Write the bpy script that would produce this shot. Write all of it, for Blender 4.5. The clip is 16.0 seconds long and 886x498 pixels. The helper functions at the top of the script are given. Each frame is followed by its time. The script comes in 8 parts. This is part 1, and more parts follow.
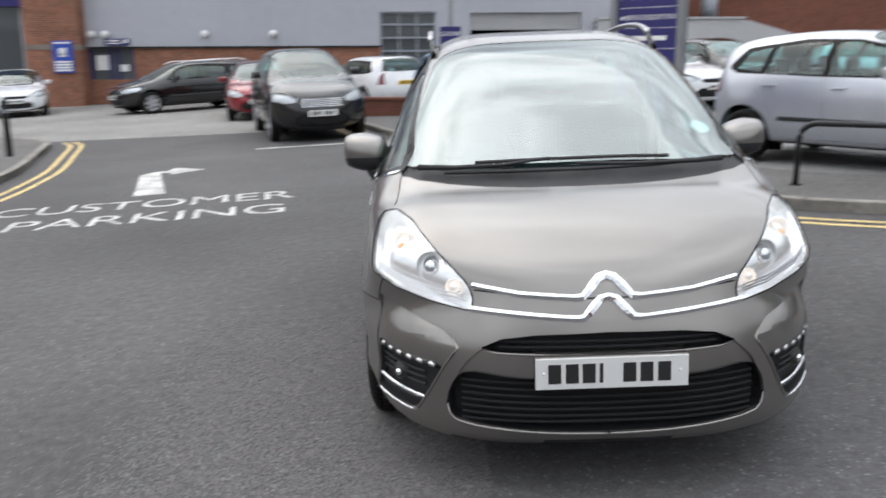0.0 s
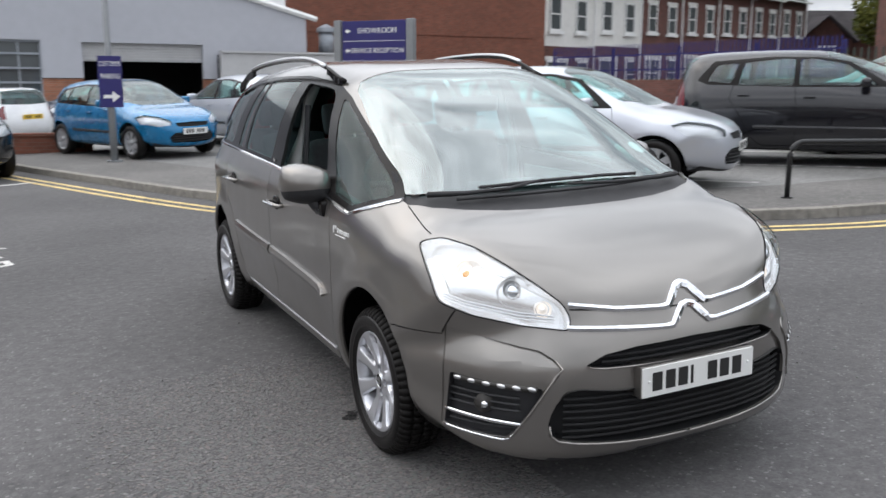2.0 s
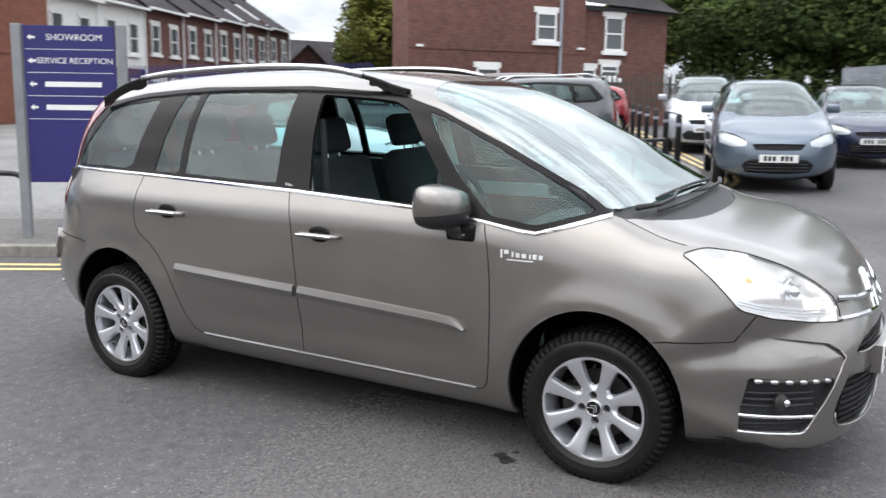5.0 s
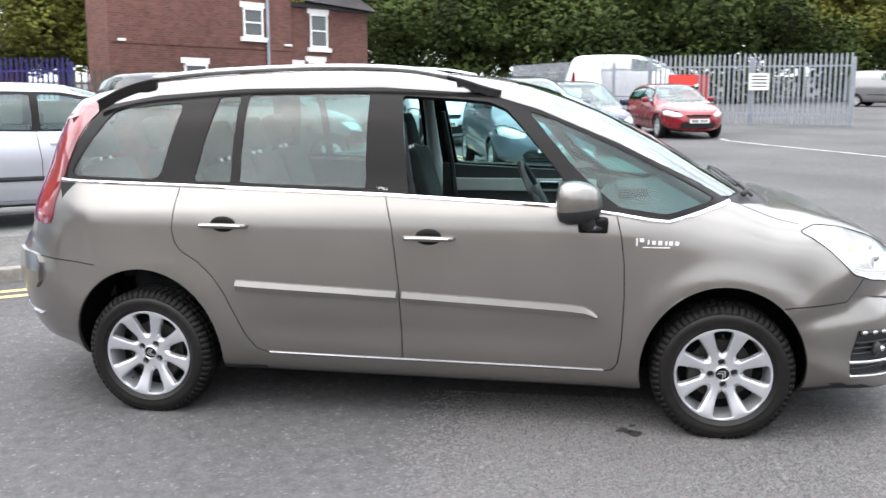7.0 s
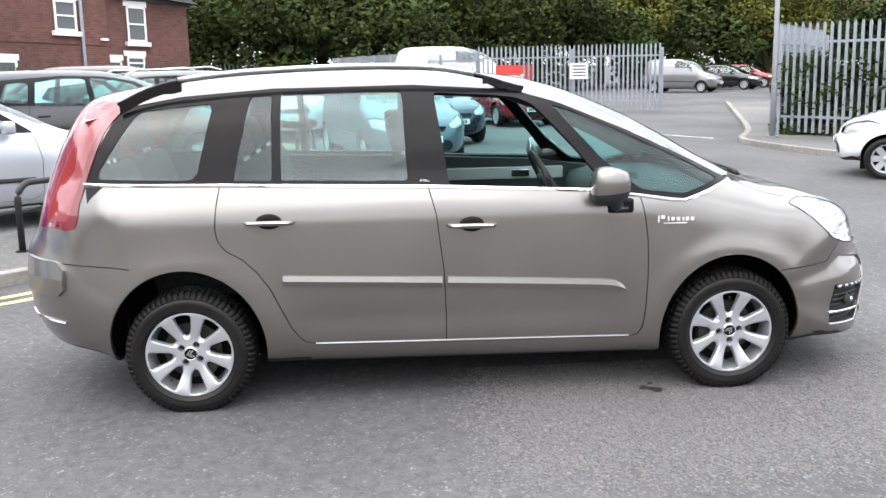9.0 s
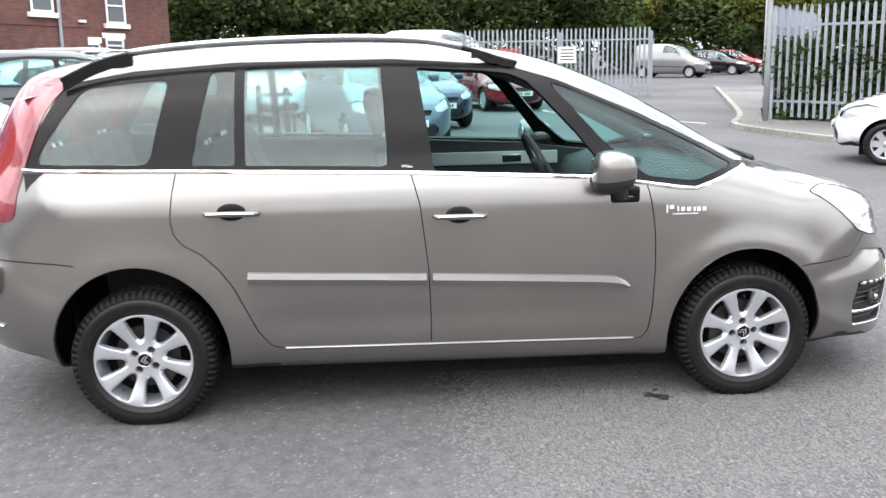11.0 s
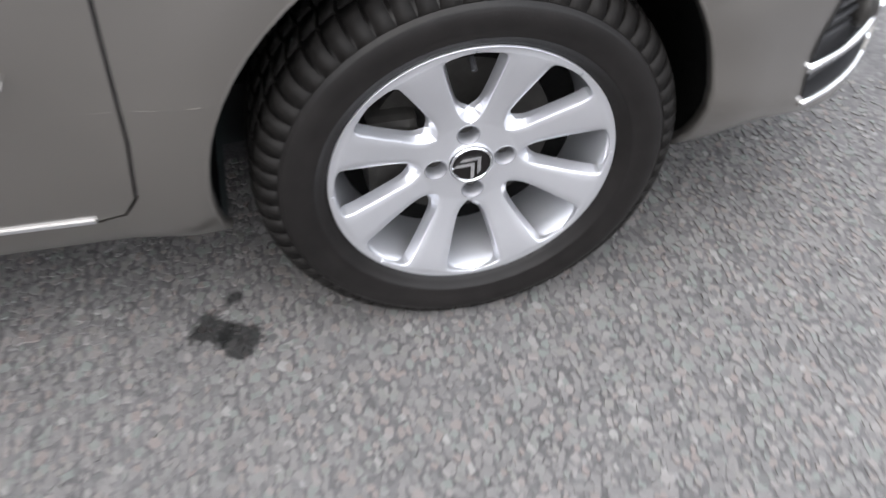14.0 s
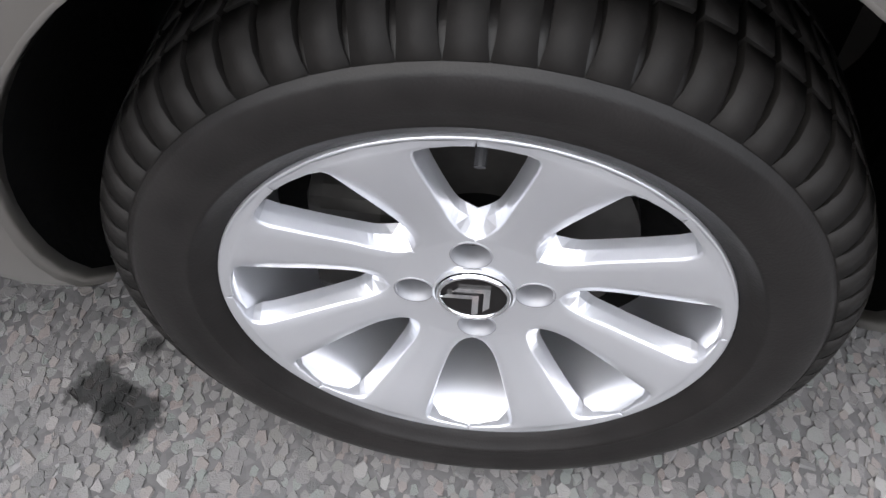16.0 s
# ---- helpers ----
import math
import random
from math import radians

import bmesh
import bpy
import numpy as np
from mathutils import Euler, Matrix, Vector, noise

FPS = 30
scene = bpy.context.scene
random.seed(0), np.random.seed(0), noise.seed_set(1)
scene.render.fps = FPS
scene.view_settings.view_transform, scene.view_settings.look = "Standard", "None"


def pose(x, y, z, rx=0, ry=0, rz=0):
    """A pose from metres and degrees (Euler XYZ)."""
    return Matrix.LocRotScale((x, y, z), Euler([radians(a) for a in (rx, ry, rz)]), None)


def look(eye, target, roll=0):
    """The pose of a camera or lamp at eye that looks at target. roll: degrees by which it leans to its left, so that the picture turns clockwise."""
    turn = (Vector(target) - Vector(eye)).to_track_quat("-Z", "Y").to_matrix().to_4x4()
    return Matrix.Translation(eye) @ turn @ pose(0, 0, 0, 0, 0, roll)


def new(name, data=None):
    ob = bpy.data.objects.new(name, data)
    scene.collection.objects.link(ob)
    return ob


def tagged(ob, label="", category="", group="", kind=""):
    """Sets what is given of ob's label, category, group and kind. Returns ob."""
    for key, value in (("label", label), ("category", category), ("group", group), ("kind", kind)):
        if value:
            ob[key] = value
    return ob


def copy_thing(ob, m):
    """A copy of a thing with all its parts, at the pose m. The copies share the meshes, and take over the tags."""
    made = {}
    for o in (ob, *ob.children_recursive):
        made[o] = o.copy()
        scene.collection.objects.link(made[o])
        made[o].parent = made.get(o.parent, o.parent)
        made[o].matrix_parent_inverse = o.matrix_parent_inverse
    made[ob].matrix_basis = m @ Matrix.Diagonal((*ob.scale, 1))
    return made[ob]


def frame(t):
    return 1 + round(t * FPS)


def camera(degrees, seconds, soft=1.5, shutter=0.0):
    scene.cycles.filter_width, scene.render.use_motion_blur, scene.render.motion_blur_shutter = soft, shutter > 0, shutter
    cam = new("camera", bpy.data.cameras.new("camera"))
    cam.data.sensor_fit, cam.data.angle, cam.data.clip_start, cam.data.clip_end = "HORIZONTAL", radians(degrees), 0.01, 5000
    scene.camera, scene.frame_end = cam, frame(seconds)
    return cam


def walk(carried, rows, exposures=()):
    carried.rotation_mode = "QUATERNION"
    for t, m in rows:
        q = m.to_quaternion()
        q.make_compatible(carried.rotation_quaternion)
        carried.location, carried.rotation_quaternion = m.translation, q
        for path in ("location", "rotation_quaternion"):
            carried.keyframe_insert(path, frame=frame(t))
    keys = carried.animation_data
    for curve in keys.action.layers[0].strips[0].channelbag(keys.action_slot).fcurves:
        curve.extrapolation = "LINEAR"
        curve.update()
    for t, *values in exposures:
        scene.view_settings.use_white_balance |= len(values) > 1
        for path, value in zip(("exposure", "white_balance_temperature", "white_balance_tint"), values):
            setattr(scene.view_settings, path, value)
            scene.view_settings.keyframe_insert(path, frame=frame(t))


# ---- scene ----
cam = camera(53.2, 16.0, shutter=0.5)
PATH = [
    (0, (-0.521, -3.831, 1.587), (-0.546, -1.881, 1.144), -2.3),
    (0.5, (-0.961, -3.843, 1.596), (-0.62, -1.912, 1.2), -1.1),
    (1, (-1.329, -3.689, 1.586), (-0.793, -1.804, 1.186), -1.4),
    (1.5, (-1.701, -3.504, 1.612), (-1.04, -1.666, 1.183), -2.0),
    (2, (-2.178, -3.361, 1.602), (-1.325, -1.597, 1.203), -1.5),
    (2.5, (-2.517, -3.099, 1.574), (-1.496, -1.425, 1.177), -1.1),
    (3, (-2.851, -2.751, 1.59), (-1.671, -1.194, 1.164), -1.6),
    (3.5, (-3.248, -2.465, 1.601), (-1.904, -1.044, 1.183), -1.2),
    (4, (-3.542, -2.05, 1.568), (-2.077, -0.746, 1.178), -1.0),
    (6.5, (-4.702, 0.168, 1.611), (-2.788, 0.612, 1.235), 0.1),
    (7, (-4.826, 0.664, 1.624), (-2.885, 0.962, 1.244), -0.4),
    (7.5, (-5.023, 1.105, 1.654), (-3.064, 1.246, 1.279), -0.6),
    (8, (-5.062, 1.481, 1.621), (-3.095, 1.488, 1.258), -1.0),
    (8.5, (-5.162, 1.752, 1.668), (-3.202, 1.65, 1.289), -1.3),
    (11, (-4.705, 1.713, 1.609), (-2.759, 1.557, 1.174), -1.0),
    (11.5, (-4.242, 1.614, 1.458), (-2.315, 1.368, 0.983), -1.4),
    (12, (-3.718, 1.358, 1.403), (-1.884, 0.887, 0.761), -3.3),
    (12.5, (-3.252, 1.004, 1.459), (-1.546, 0.644, 0.479), -2.5),
    (13, (-2.689, 0.809, 1.366), (-1.180, 0.257, 0.176), -1.7),
    (13.5, (-2.268, 0.502, 1.301), (-0.842, 0.071, -0.033), -2.8),
    (14, (-1.827, 0.281, 1.151), (-0.477, -0.060, -0.285), 1.6),
    (14.5, (-1.532, 0.103, 1.024), (-0.264, -0.093, -0.510), 4.1),
    (15, (-1.352, 0.009, 0.944), (-0.119, 0.074, -0.629), 1.8),
    (15.5, (-1.307, -0.011, 0.932), (-0.100, 0.090, -0.659), 2.2),
    (16, (-1.298, -0.005, 0.934), (-0.095, 0.088, -0.662), 2.3),
]


import mathutils.bvhtree

# the yard falls gently: level ground of the fit is tipped about the y axis
SLOPE = Matrix.Rotation(radians(-2.0), 4, "Y")
walk(cam, [(t, SLOPE @ look(eye, target, roll)) for t, eye, target, roll in PATH],
     [(0.0, -0.25), (4.0, 0.0), (6.5, 0.72), (8.5, 0.85), (11.0, 0.95), (12.0, 1.12), (13.5, 1.0), (14.5, 0.88), (16.0, 0.9)])

# ---- light ----
world = bpy.data.worlds.new("sky")
world.use_nodes = True
scene.world = world
wn, wl = world.node_tree.nodes, world.node_tree.links
sky = wn.new("ShaderNodeTexSky")
sky.sky_type, sky.sun_disc = "NISHITA", False
sky.sun_elevation, sky.sun_rotation = radians(57), radians(309)
sky.air_density, sky.dust_density, sky.ozone_density = 1.0, 6.0, 0.4
tc = wn.new("ShaderNodeTexCoord")
cl = wn.new("ShaderNodeTexNoise")
cl.inputs["Scale"].default_value, cl.inputs["Detail"].default_value, cl.inputs["Roughness"].default_value = 2.6, 6, 0.6
mapc = wn.new("ShaderNodeMapping")
mapc.inputs["Scale"].default_value = (1, 1, 2.6)
wl.new(tc.outputs["Generated"], mapc.inputs["Vector"])
wl.new(mapc.outputs["Vector"], cl.inputs["Vector"])
cr = wn.new("ShaderNodeValToRGB")
cr.color_ramp.elements[0].position, cr.color_ramp.elements[0].color = 0.38, (5.6, 6.0, 6.6, 1)
cr.color_ramp.elements[1].position, cr.color_ramp.elements[1].color = 0.6, (12.2, 12.6, 13.3, 1)
wl.new(cl.outputs["Fac"], cr.inputs["Fac"])
mixc = wn.new("ShaderNodeMixRGB")
mixc.inputs["Fac"].default_value = 0.9
wl.new(sky.outputs["Color"], mixc.inputs["Color1"])
wl.new(cr.outputs["Color"], mixc.inputs["Color2"])
# an overcast sky is brighter overhead than at the horizon
sepz = wn.new("ShaderNodeSeparateXYZ")
wl.new(tc.outputs["Generated"], sepz.inputs[0])
grad = wn.new("ShaderNodeMapRange")
grad.inputs["From Min"].default_value, grad.inputs["From Max"].default_value = 0.0, 1.0
grad.inputs["To Min"].default_value, grad.inputs["To Max"].default_value = 0.62, 1.75
wl.new(sepz.outputs["Z"], grad.inputs["Value"])
lum = wn.new("ShaderNodeMixRGB")
lum.blend_type, lum.inputs["Fac"].default_value = "MULTIPLY", 1.0
wl.new(mixc.outputs["Color"], lum.inputs["Color1"]), wl.new(grad.outputs["Result"], lum.inputs["Color2"])
wl.new(lum.outputs["Color"], wn["Background"].inputs["Color"])
wn["Background"].inputs["Strength"].default_value = 0.15
sun = new("sun", bpy.data.lights.new("sun", "SUN"))
sun.data.energy, sun.data.angle, sun.data.color = 1.0, radians(80), (1.0, 0.97, 0.92)
sun.matrix_world = look((0, 0, 40), (20, -16, 0))


# ---- materials ----


def shader(name, color, rough=0.6, metal=0.0, spec=0.5, coat=0.0, vary=0.0, scale=8.0, bump=0.0, bscale=60.0, dirt=0.0, emit=None, trans=0.0, ior=1.45):
    """A principled surface with two scales of colour variation and fine relief, in object metres."""
    m = bpy.data.materials.new(name)
    m.use_nodes = True
    n, l = m.node_tree.nodes, m.node_tree.links
    b = n["Principled BSDF"]
    b.inputs["Roughness"].default_value, b.inputs["Metallic"].default_value = rough, metal
    b.inputs["Specular IOR Level"].default_value, b.inputs["Coat Weight"].default_value = spec, coat
    b.inputs["Coat Roughness"].default_value, b.inputs["Transmission Weight"].default_value, b.inputs["IOR"].default_value = 0.04, trans, ior
    b.inputs["Base Color"].default_value = (*color, 1)
    t = n.new("ShaderNodeTexCoord")
    if vary or dirt:
        a = n.new("ShaderNodeTexNoise")
        a.inputs["Scale"].default_value, a.inputs["Detail"].default_value = scale, 6
        l.new(t.outputs["Object"], a.inputs["Vector"])
        c = n.new("ShaderNodeTexNoise")
        c.inputs["Scale"].default_value, c.inputs["Detail"].default_value = scale * 0.11, 3
        l.new(t.outputs["Object"], c.inputs["Vector"])
        add = n.new("ShaderNodeMath")
        add.operation = "ADD"
        l.new(a.outputs["Fac"], add.inputs[0]), l.new(c.outputs["Fac"], add.inputs[1])
        r = n.new("ShaderNodeMapRange")
        r.inputs["From Min"].default_value, r.inputs["From Max"].default_value = 0.7, 1.3
        r.inputs["To Min"].default_value, r.inputs["To Max"].default_value = 1 - vary, 1 + vary
        l.new(add.outputs[0], r.inputs["Value"])
        mul = n.new("ShaderNodeMixRGB")
        mul.blend_type, mul.inputs["Fac"].default_value = "MULTIPLY", 1.0
        mul.inputs["Color1"].default_value = (*color, 1)
        l.new(r.outputs["Result"], mul.inputs["Color2"])
        l.new(mul.outputs["Color"], b.inputs["Base Color"])
    if bump:
        f = n.new("ShaderNodeTexNoise")
        f.inputs["Scale"].default_value, f.inputs["Detail"].default_value = bscale, 4
        l.new(t.outputs["Object"], f.inputs["Vector"])
        k = n.new("ShaderNodeBump")
        k.inputs["Strength"].default_value, k.inputs["Distance"].default_value = bump, 0.01
        l.new(f.outputs["Fac"], k.inputs["Height"])
        l.new(k.outputs["Normal"], b.inputs["Normal"])
    if emit:
        b.inputs["Emission Color"].default_value, b.inputs["Emission Strength"].default_value = (*emit[0], 1), emit[1]
    return m


def asphalt(name, dark, light, chip, stain=0.35):
    """Worn asphalt: chips in a dark binder, with patches and stains."""
    m = bpy.data.materials.new(name)
    m.use_nodes = True
    n, l = m.node_tree.nodes, m.node_tree.links
    b = n["Principled BSDF"]
    t = n.new("ShaderNodeTexCoord")
    v = n.new("ShaderNodeTexVoronoi")
    v.inputs["Scale"].default_value = chip
    l.new(t.outputs["Object"], v.inputs["Vector"])
    sep = n.new("ShaderNodeSeparateColor")
    l.new(v.outputs["Color"], sep.inputs["Color"])
    ramp = n.new("ShaderNodeValToRGB")
    e = ramp.color_ramp.elements
    e[0].color, e[1].color = (*dark, 1), (*light, 1)
    e[0].position, e[1].position = 0.1, 0.95
    s2 = e.new(0.99)
    s2.color = (light[0] * 1.6, light[1] * 1.6, light[2] * 1.6, 1)
    l.new(sep.outputs["Red"], ramp.inputs["Fac"])
    big = n.new("ShaderNodeTexNoise")
    big.inputs["Scale"].default_value, big.inputs["Detail"].default_value = 0.35, 8
    l.new(t.outputs["Object"], big.inputs["Vector"])
    mr = n.new("ShaderNodeMapRange")
    mr.inputs["From Min"].default_value, mr.inputs["From Max"].default_value = 0.3, 0.7
    mr.inputs["To Min"].default_value, mr.inputs["To Max"].default_value = 1 - stain, 1 + stain * 0.7
    l.new(big.outputs["Fac"], mr.inputs["Value"])
    fine = n.new("ShaderNodeTexNoise")
    fine.inputs["Scale"].default_value, fine.inputs["Detail"].default_value = 14, 5
    l.new(t.outputs["Object"], fine.inputs["Vector"])
    mr2 = n.new("ShaderNodeMapRange")
    mr2.inputs["From Min"].default_value, mr2.inputs["From Max"].default_value = 0.3, 0.7
    mr2.inputs["To Min"].default_value, mr2.inputs["To Max"].default_value = 0.8, 1.2
    l.new(fine.outputs["Fac"], mr2.inputs["Value"])
    mm = n.new("ShaderNodeMath")
    mm.operation = "MULTIPLY"
    l.new(mr.outputs["Result"], mm.inputs[0]), l.new(mr2.outputs["Result"], mm.inputs[1])
    mul = n.new("ShaderNodeMixRGB")
    mul.blend_type, mul.inputs["Fac"].default_value = "MULTIPLY", 1.0
    l.new(ramp.outputs["Color"], mul.inputs["Color1"]), l.new(mm.outputs[0], mul.inputs["Color2"])
    l.new(mul.outputs["Color"], b.inputs["Base Color"])
    k = n.new("ShaderNodeBump")
    k.inputs["Strength"].default_value, k.inputs["Distance"].default_value = 0.3, 0.004
    l.new(v.outputs["Distance"], k.inputs["Height"])
    k.invert = True
    l.new(k.outputs["Normal"], b.inputs["Normal"])
    b.inputs["Roughness"].default_value = 0.85
    return m


# a drop of oil and a smaller one beside it, in metres of the plan
SPOTS = ((-0.878, 0.378, 0.03), (-0.852, 0.42, 0.032), (-0.785, 0.385, 0.012))


def oil_spots(m):
    """Darkens a surface in ragged drops of oil."""
    n, l = m.node_tree.nodes, m.node_tree.links
    b = n["Principled BSDF"]
    src = b.inputs["Base Color"].links[0].from_socket
    t, w = n.new("ShaderNodeTexCoord"), n.new("ShaderNodeTexNoise")
    w.inputs["Scale"].default_value, w.inputs["Detail"].default_value = 38, 3
    l.new(t.outputs["Object"], w.inputs["Vector"])
    for x, y, r in SPOTS:
        d = n.new("ShaderNodeVectorMath")
        d.operation = "DISTANCE"
        d.inputs[1].default_value = (x, y, 0)
        l.new(t.outputs["Object"], d.inputs[0])
        a = n.new("ShaderNodeMath")
        a.operation, a.inputs[1].default_value = "MULTIPLY", r * 2.2
        l.new(w.outputs["Fac"], a.inputs[0])
        k = n.new("ShaderNodeMapRange")
        k.inputs["From Min"].default_value, k.inputs["From Max"].default_value = -0.004, 0.006
        k.inputs["To Min"].default_value, k.inputs["To Max"].default_value = 0.16, 1.0
        e = n.new("ShaderNodeMath")
        e.operation = "SUBTRACT"
        l.new(d.outputs["Value"], e.inputs[0]), l.new(a.outputs[0], e.inputs[1])
        l.new(e.outputs[0], k.inputs["Value"])
        x2 = n.new("ShaderNodeMixRGB")
        x2.blend_type, x2.inputs["Fac"].default_value = "MULTIPLY", 1.0
        l.new(src, x2.inputs["Color1"]), l.new(k.outputs["Result"], x2.inputs["Color2"])
        src = x2.outputs["Color"]
    l.new(src, b.inputs["Base Color"])
    return m


M_ROAD = oil_spots(asphalt("asphalt", (0.07, 0.067, 0.068), (0.096, 0.092, 0.093), 80))
M_BAY = asphalt("bay_asphalt", (0.16, 0.157, 0.153), (0.21, 0.206, 0.2), 80)
M_PAVE = asphalt("pavement_asphalt", (0.1, 0.095, 0.09), (0.15, 0.143, 0.136), 80, 0.3)
M_KERB = shader("kerb_concrete", (0.24, 0.225, 0.2), 0.9, vary=0.3, scale=14, bump=0.4, bscale=120)
M_LINE = shader("white_road_paint", (0.5, 0.49, 0.47), 0.75, vary=0.55, scale=26, bump=0.4, bscale=150)
M_YELLOW = shader("yellow_road_paint", (0.62, 0.47, 0.2), 0.7, vary=0.3, scale=30, bump=0.3, bscale=150)
M_CLAD = shader("grey_cladding", (0.42, 0.43, 0.47), 0.45, vary=0.05, scale=3)
M_CLADD = shader("grey_painted_metal", (0.46, 0.46, 0.465), 0.5, vary=0.06, scale=4)
M_MORTAR = shader("mortar", (0.2, 0.17, 0.15), 0.95, vary=0.2, scale=20)
M_WHITE = shader("white_paint", (0.78, 0.78, 0.77), 0.5, vary=0.06, scale=6)
M_RENDER = shader("white_render", (0.74, 0.73, 0.7), 0.8, vary=0.08, scale=4, bump=0.2)
M_ROOF = shader("roof_tiles", (0.09, 0.08, 0.085), 0.8, vary=0.3, scale=12, bump=0.6, bscale=14)
M_NAVY = shader("navy_paint", (0.025, 0.022, 0.13), 0.4, vary=0.1, scale=6)
M_BLACK = shader("black_paint", (0.012, 0.012, 0.013), 0.4, vary=0.15, scale=30)
# Near-black for seals, slats and gaps; also paints the shade of unlit interiors.
M_DARK = shader("black_parts_and_shade", (0.008, 0.008, 0.009), 0.8)
M_GALV = shader("galvanised_steel", (0.3, 0.325, 0.36), 0.5, metal=0.35, vary=0.15, scale=9)
M_STEEL = shader("steel_post", (0.24, 0.25, 0.26), 0.5, metal=0.3, vary=0.12, scale=10)
M_PANE = shader("window_pane", (0.09, 0.1, 0.105), 0.06, spec=0.7)
M_BLUE = shader("blue_sign", (0.03, 0.08, 0.42), 0.4)
M_REDS = shader("red_banner", (0.6, 0.05, 0.04), 0.5)


def part(name, bm, material, parent=None, label="", smooth=False):
    """Links a bmesh as one mesh object, under a thing where one is given."""
    me = bpy.data.meshes.new(name)
    keep = bm.verts.layers.float_vector.get("skin")
    normals = [Vector(v[keep]).normalized() if v[keep].length > 0 else v.normal.copy() for v in bm.verts] if keep else None
    bm.to_mesh(me)
    bm.free()
    if smooth:
        me.shade_smooth()
    if normals:
        me.shade_smooth()
        me.normals_split_custom_set_from_vertices(normals)
    for mt in material if isinstance(material, (list, tuple)) else [material]:
        me.materials.append(mt)
    ob = new(name, me)
    ob.parent = parent
    if label:
        ob["label"] = label
    return ob


def empty(name, m, label, category, group=""):
    ob = new(name)
    ob.empty_display_size = 0.2
    ob.matrix_world = m
    return tagged(ob, label, category, group)


def box(bm, x0, x1, y0, y1, z0, z1, bevel=0.0):
    r = bmesh.ops.create_cube(bm, size=1, matrix=Matrix.LocRotScale(((x0 + x1) / 2, (y0 + y1) / 2, (z0 + z1) / 2), None, (abs(x1 - x0), abs(y1 - y0), abs(z1 - z0))))
    if bevel:
        bmesh.ops.bevel(bm, geom=list({e for v in r["verts"] for e in v.link_edges}), offset=bevel, segments=2, profile=0.6, affect="EDGES")
    return r["verts"]


def boxed(*args, bevel=0.0):
    bm = bmesh.new()
    box(bm, *args, bevel=bevel)
    return bm


def tube(bm, pts, r, seg=8, caps=True):
    """A round tube along points; r is one radius or one for each point."""
    pts = [Vector(p) for p in pts]
    rs = r if isinstance(r, (list, tuple)) else [r] * len(pts)
    rings = []
    for i, p in enumerate(pts):
        d = (pts[min(i + 1, len(pts) - 1)] - pts[max(i - 1, 0)]).normalized()
        a = d.orthogonal().normalized() if abs(d.z) > 0.95 else d.cross(Vector((0, 0, 1))).normalized()
        b = d.cross(a)
        rings.append([bm.verts.new(p + (a * math.cos(k * 2 * math.pi / seg) + b * math.sin(k * 2 * math.pi / seg)) * rs[i]) for k in range(seg)])
    for u, v in zip(rings, rings[1:]):
        for k in range(seg):
            bm.faces.new((u[k], u[(k + 1) % seg], v[(k + 1) % seg], v[k]))
    if caps:
        bm.faces.new(rings[0][::-1]), bm.faces.new(rings[-1])
    bmesh.ops.recalc_face_normals(bm, faces=bm.faces)
    return bm


def slab(bm, outline, z0, z1):
    """A flat prism over an outline (x, y)."""
    lo = [bm.verts.new((x, y, z0)) for x, y in outline]
    hi = [bm.verts.new((x, y, z1)) for x, y in outline]
    bm.faces.new(lo[::-1]), bm.faces.new(hi)
    for i in range(len(lo)):
        j = (i + 1) % len(lo)
        bm.faces.new((lo[i], lo[j], hi[j], hi[i]))
    bmesh.ops.recalc_face_normals(bm, faces=bm.faces)
    return bm


def smooth_line(pts, step=0.25):
    """A Catmull-Rom line through points in the plane, at even steps."""
    p = [Vector((*q, 0)) if len(q) == 2 else Vector(q) for q in pts]
    p = [2 * p[0] - p[1], *p, 2 * p[-1] - p[-2]]
    out = []
    for i in range(1, len(p) - 2):
        n = max(2, int((p[i + 1] - p[i]).length / step))
        for k in range(n):
            t = k / n
            out.append(0.5 * (2 * p[i] + (p[i + 1] - p[i - 1]) * t + (2 * p[i - 1] - 5 * p[i] + 4 * p[i + 1] - p[i + 2]) * t * t + (3 * p[i] - p[i - 1] - 3 * p[i + 1] + p[i + 2]) * t ** 3))
    return out + [p[-2]]


def offset_line(pts, d):
    """The line moved d to its left."""
    out = []
    for i, p in enumerate(pts):
        t = (pts[min(i + 1, len(pts) - 1)] - pts[max(i - 1, 0)]).normalized()
        out.append(p + Vector((-t.y, t.x, 0)) * d)
    return out


def ribbon(bm, a, b, z):
    """A flat strip between two lines."""
    va = [bm.verts.new((p.x, p.y, z)) for p in a]
    vb = [bm.verts.new((p.x, p.y, z)) for p in b]
    for i in range(len(a) - 1):
        bm.faces.new((va[i], va[i + 1], vb[i + 1], vb[i]))
    bmesh.ops.recalc_face_normals(bm, faces=bm.faces)
    return bm


def on_slope(ob):
    ob.matrix_world = SLOPE @ ob.matrix_world
    return ob


def site(x, y, rz=0.0, z=0.0):
    """An upright pose on the sloping yard."""
    p = SLOPE @ Vector((x, y, z))
    return pose(*p, 0, 0, rz)


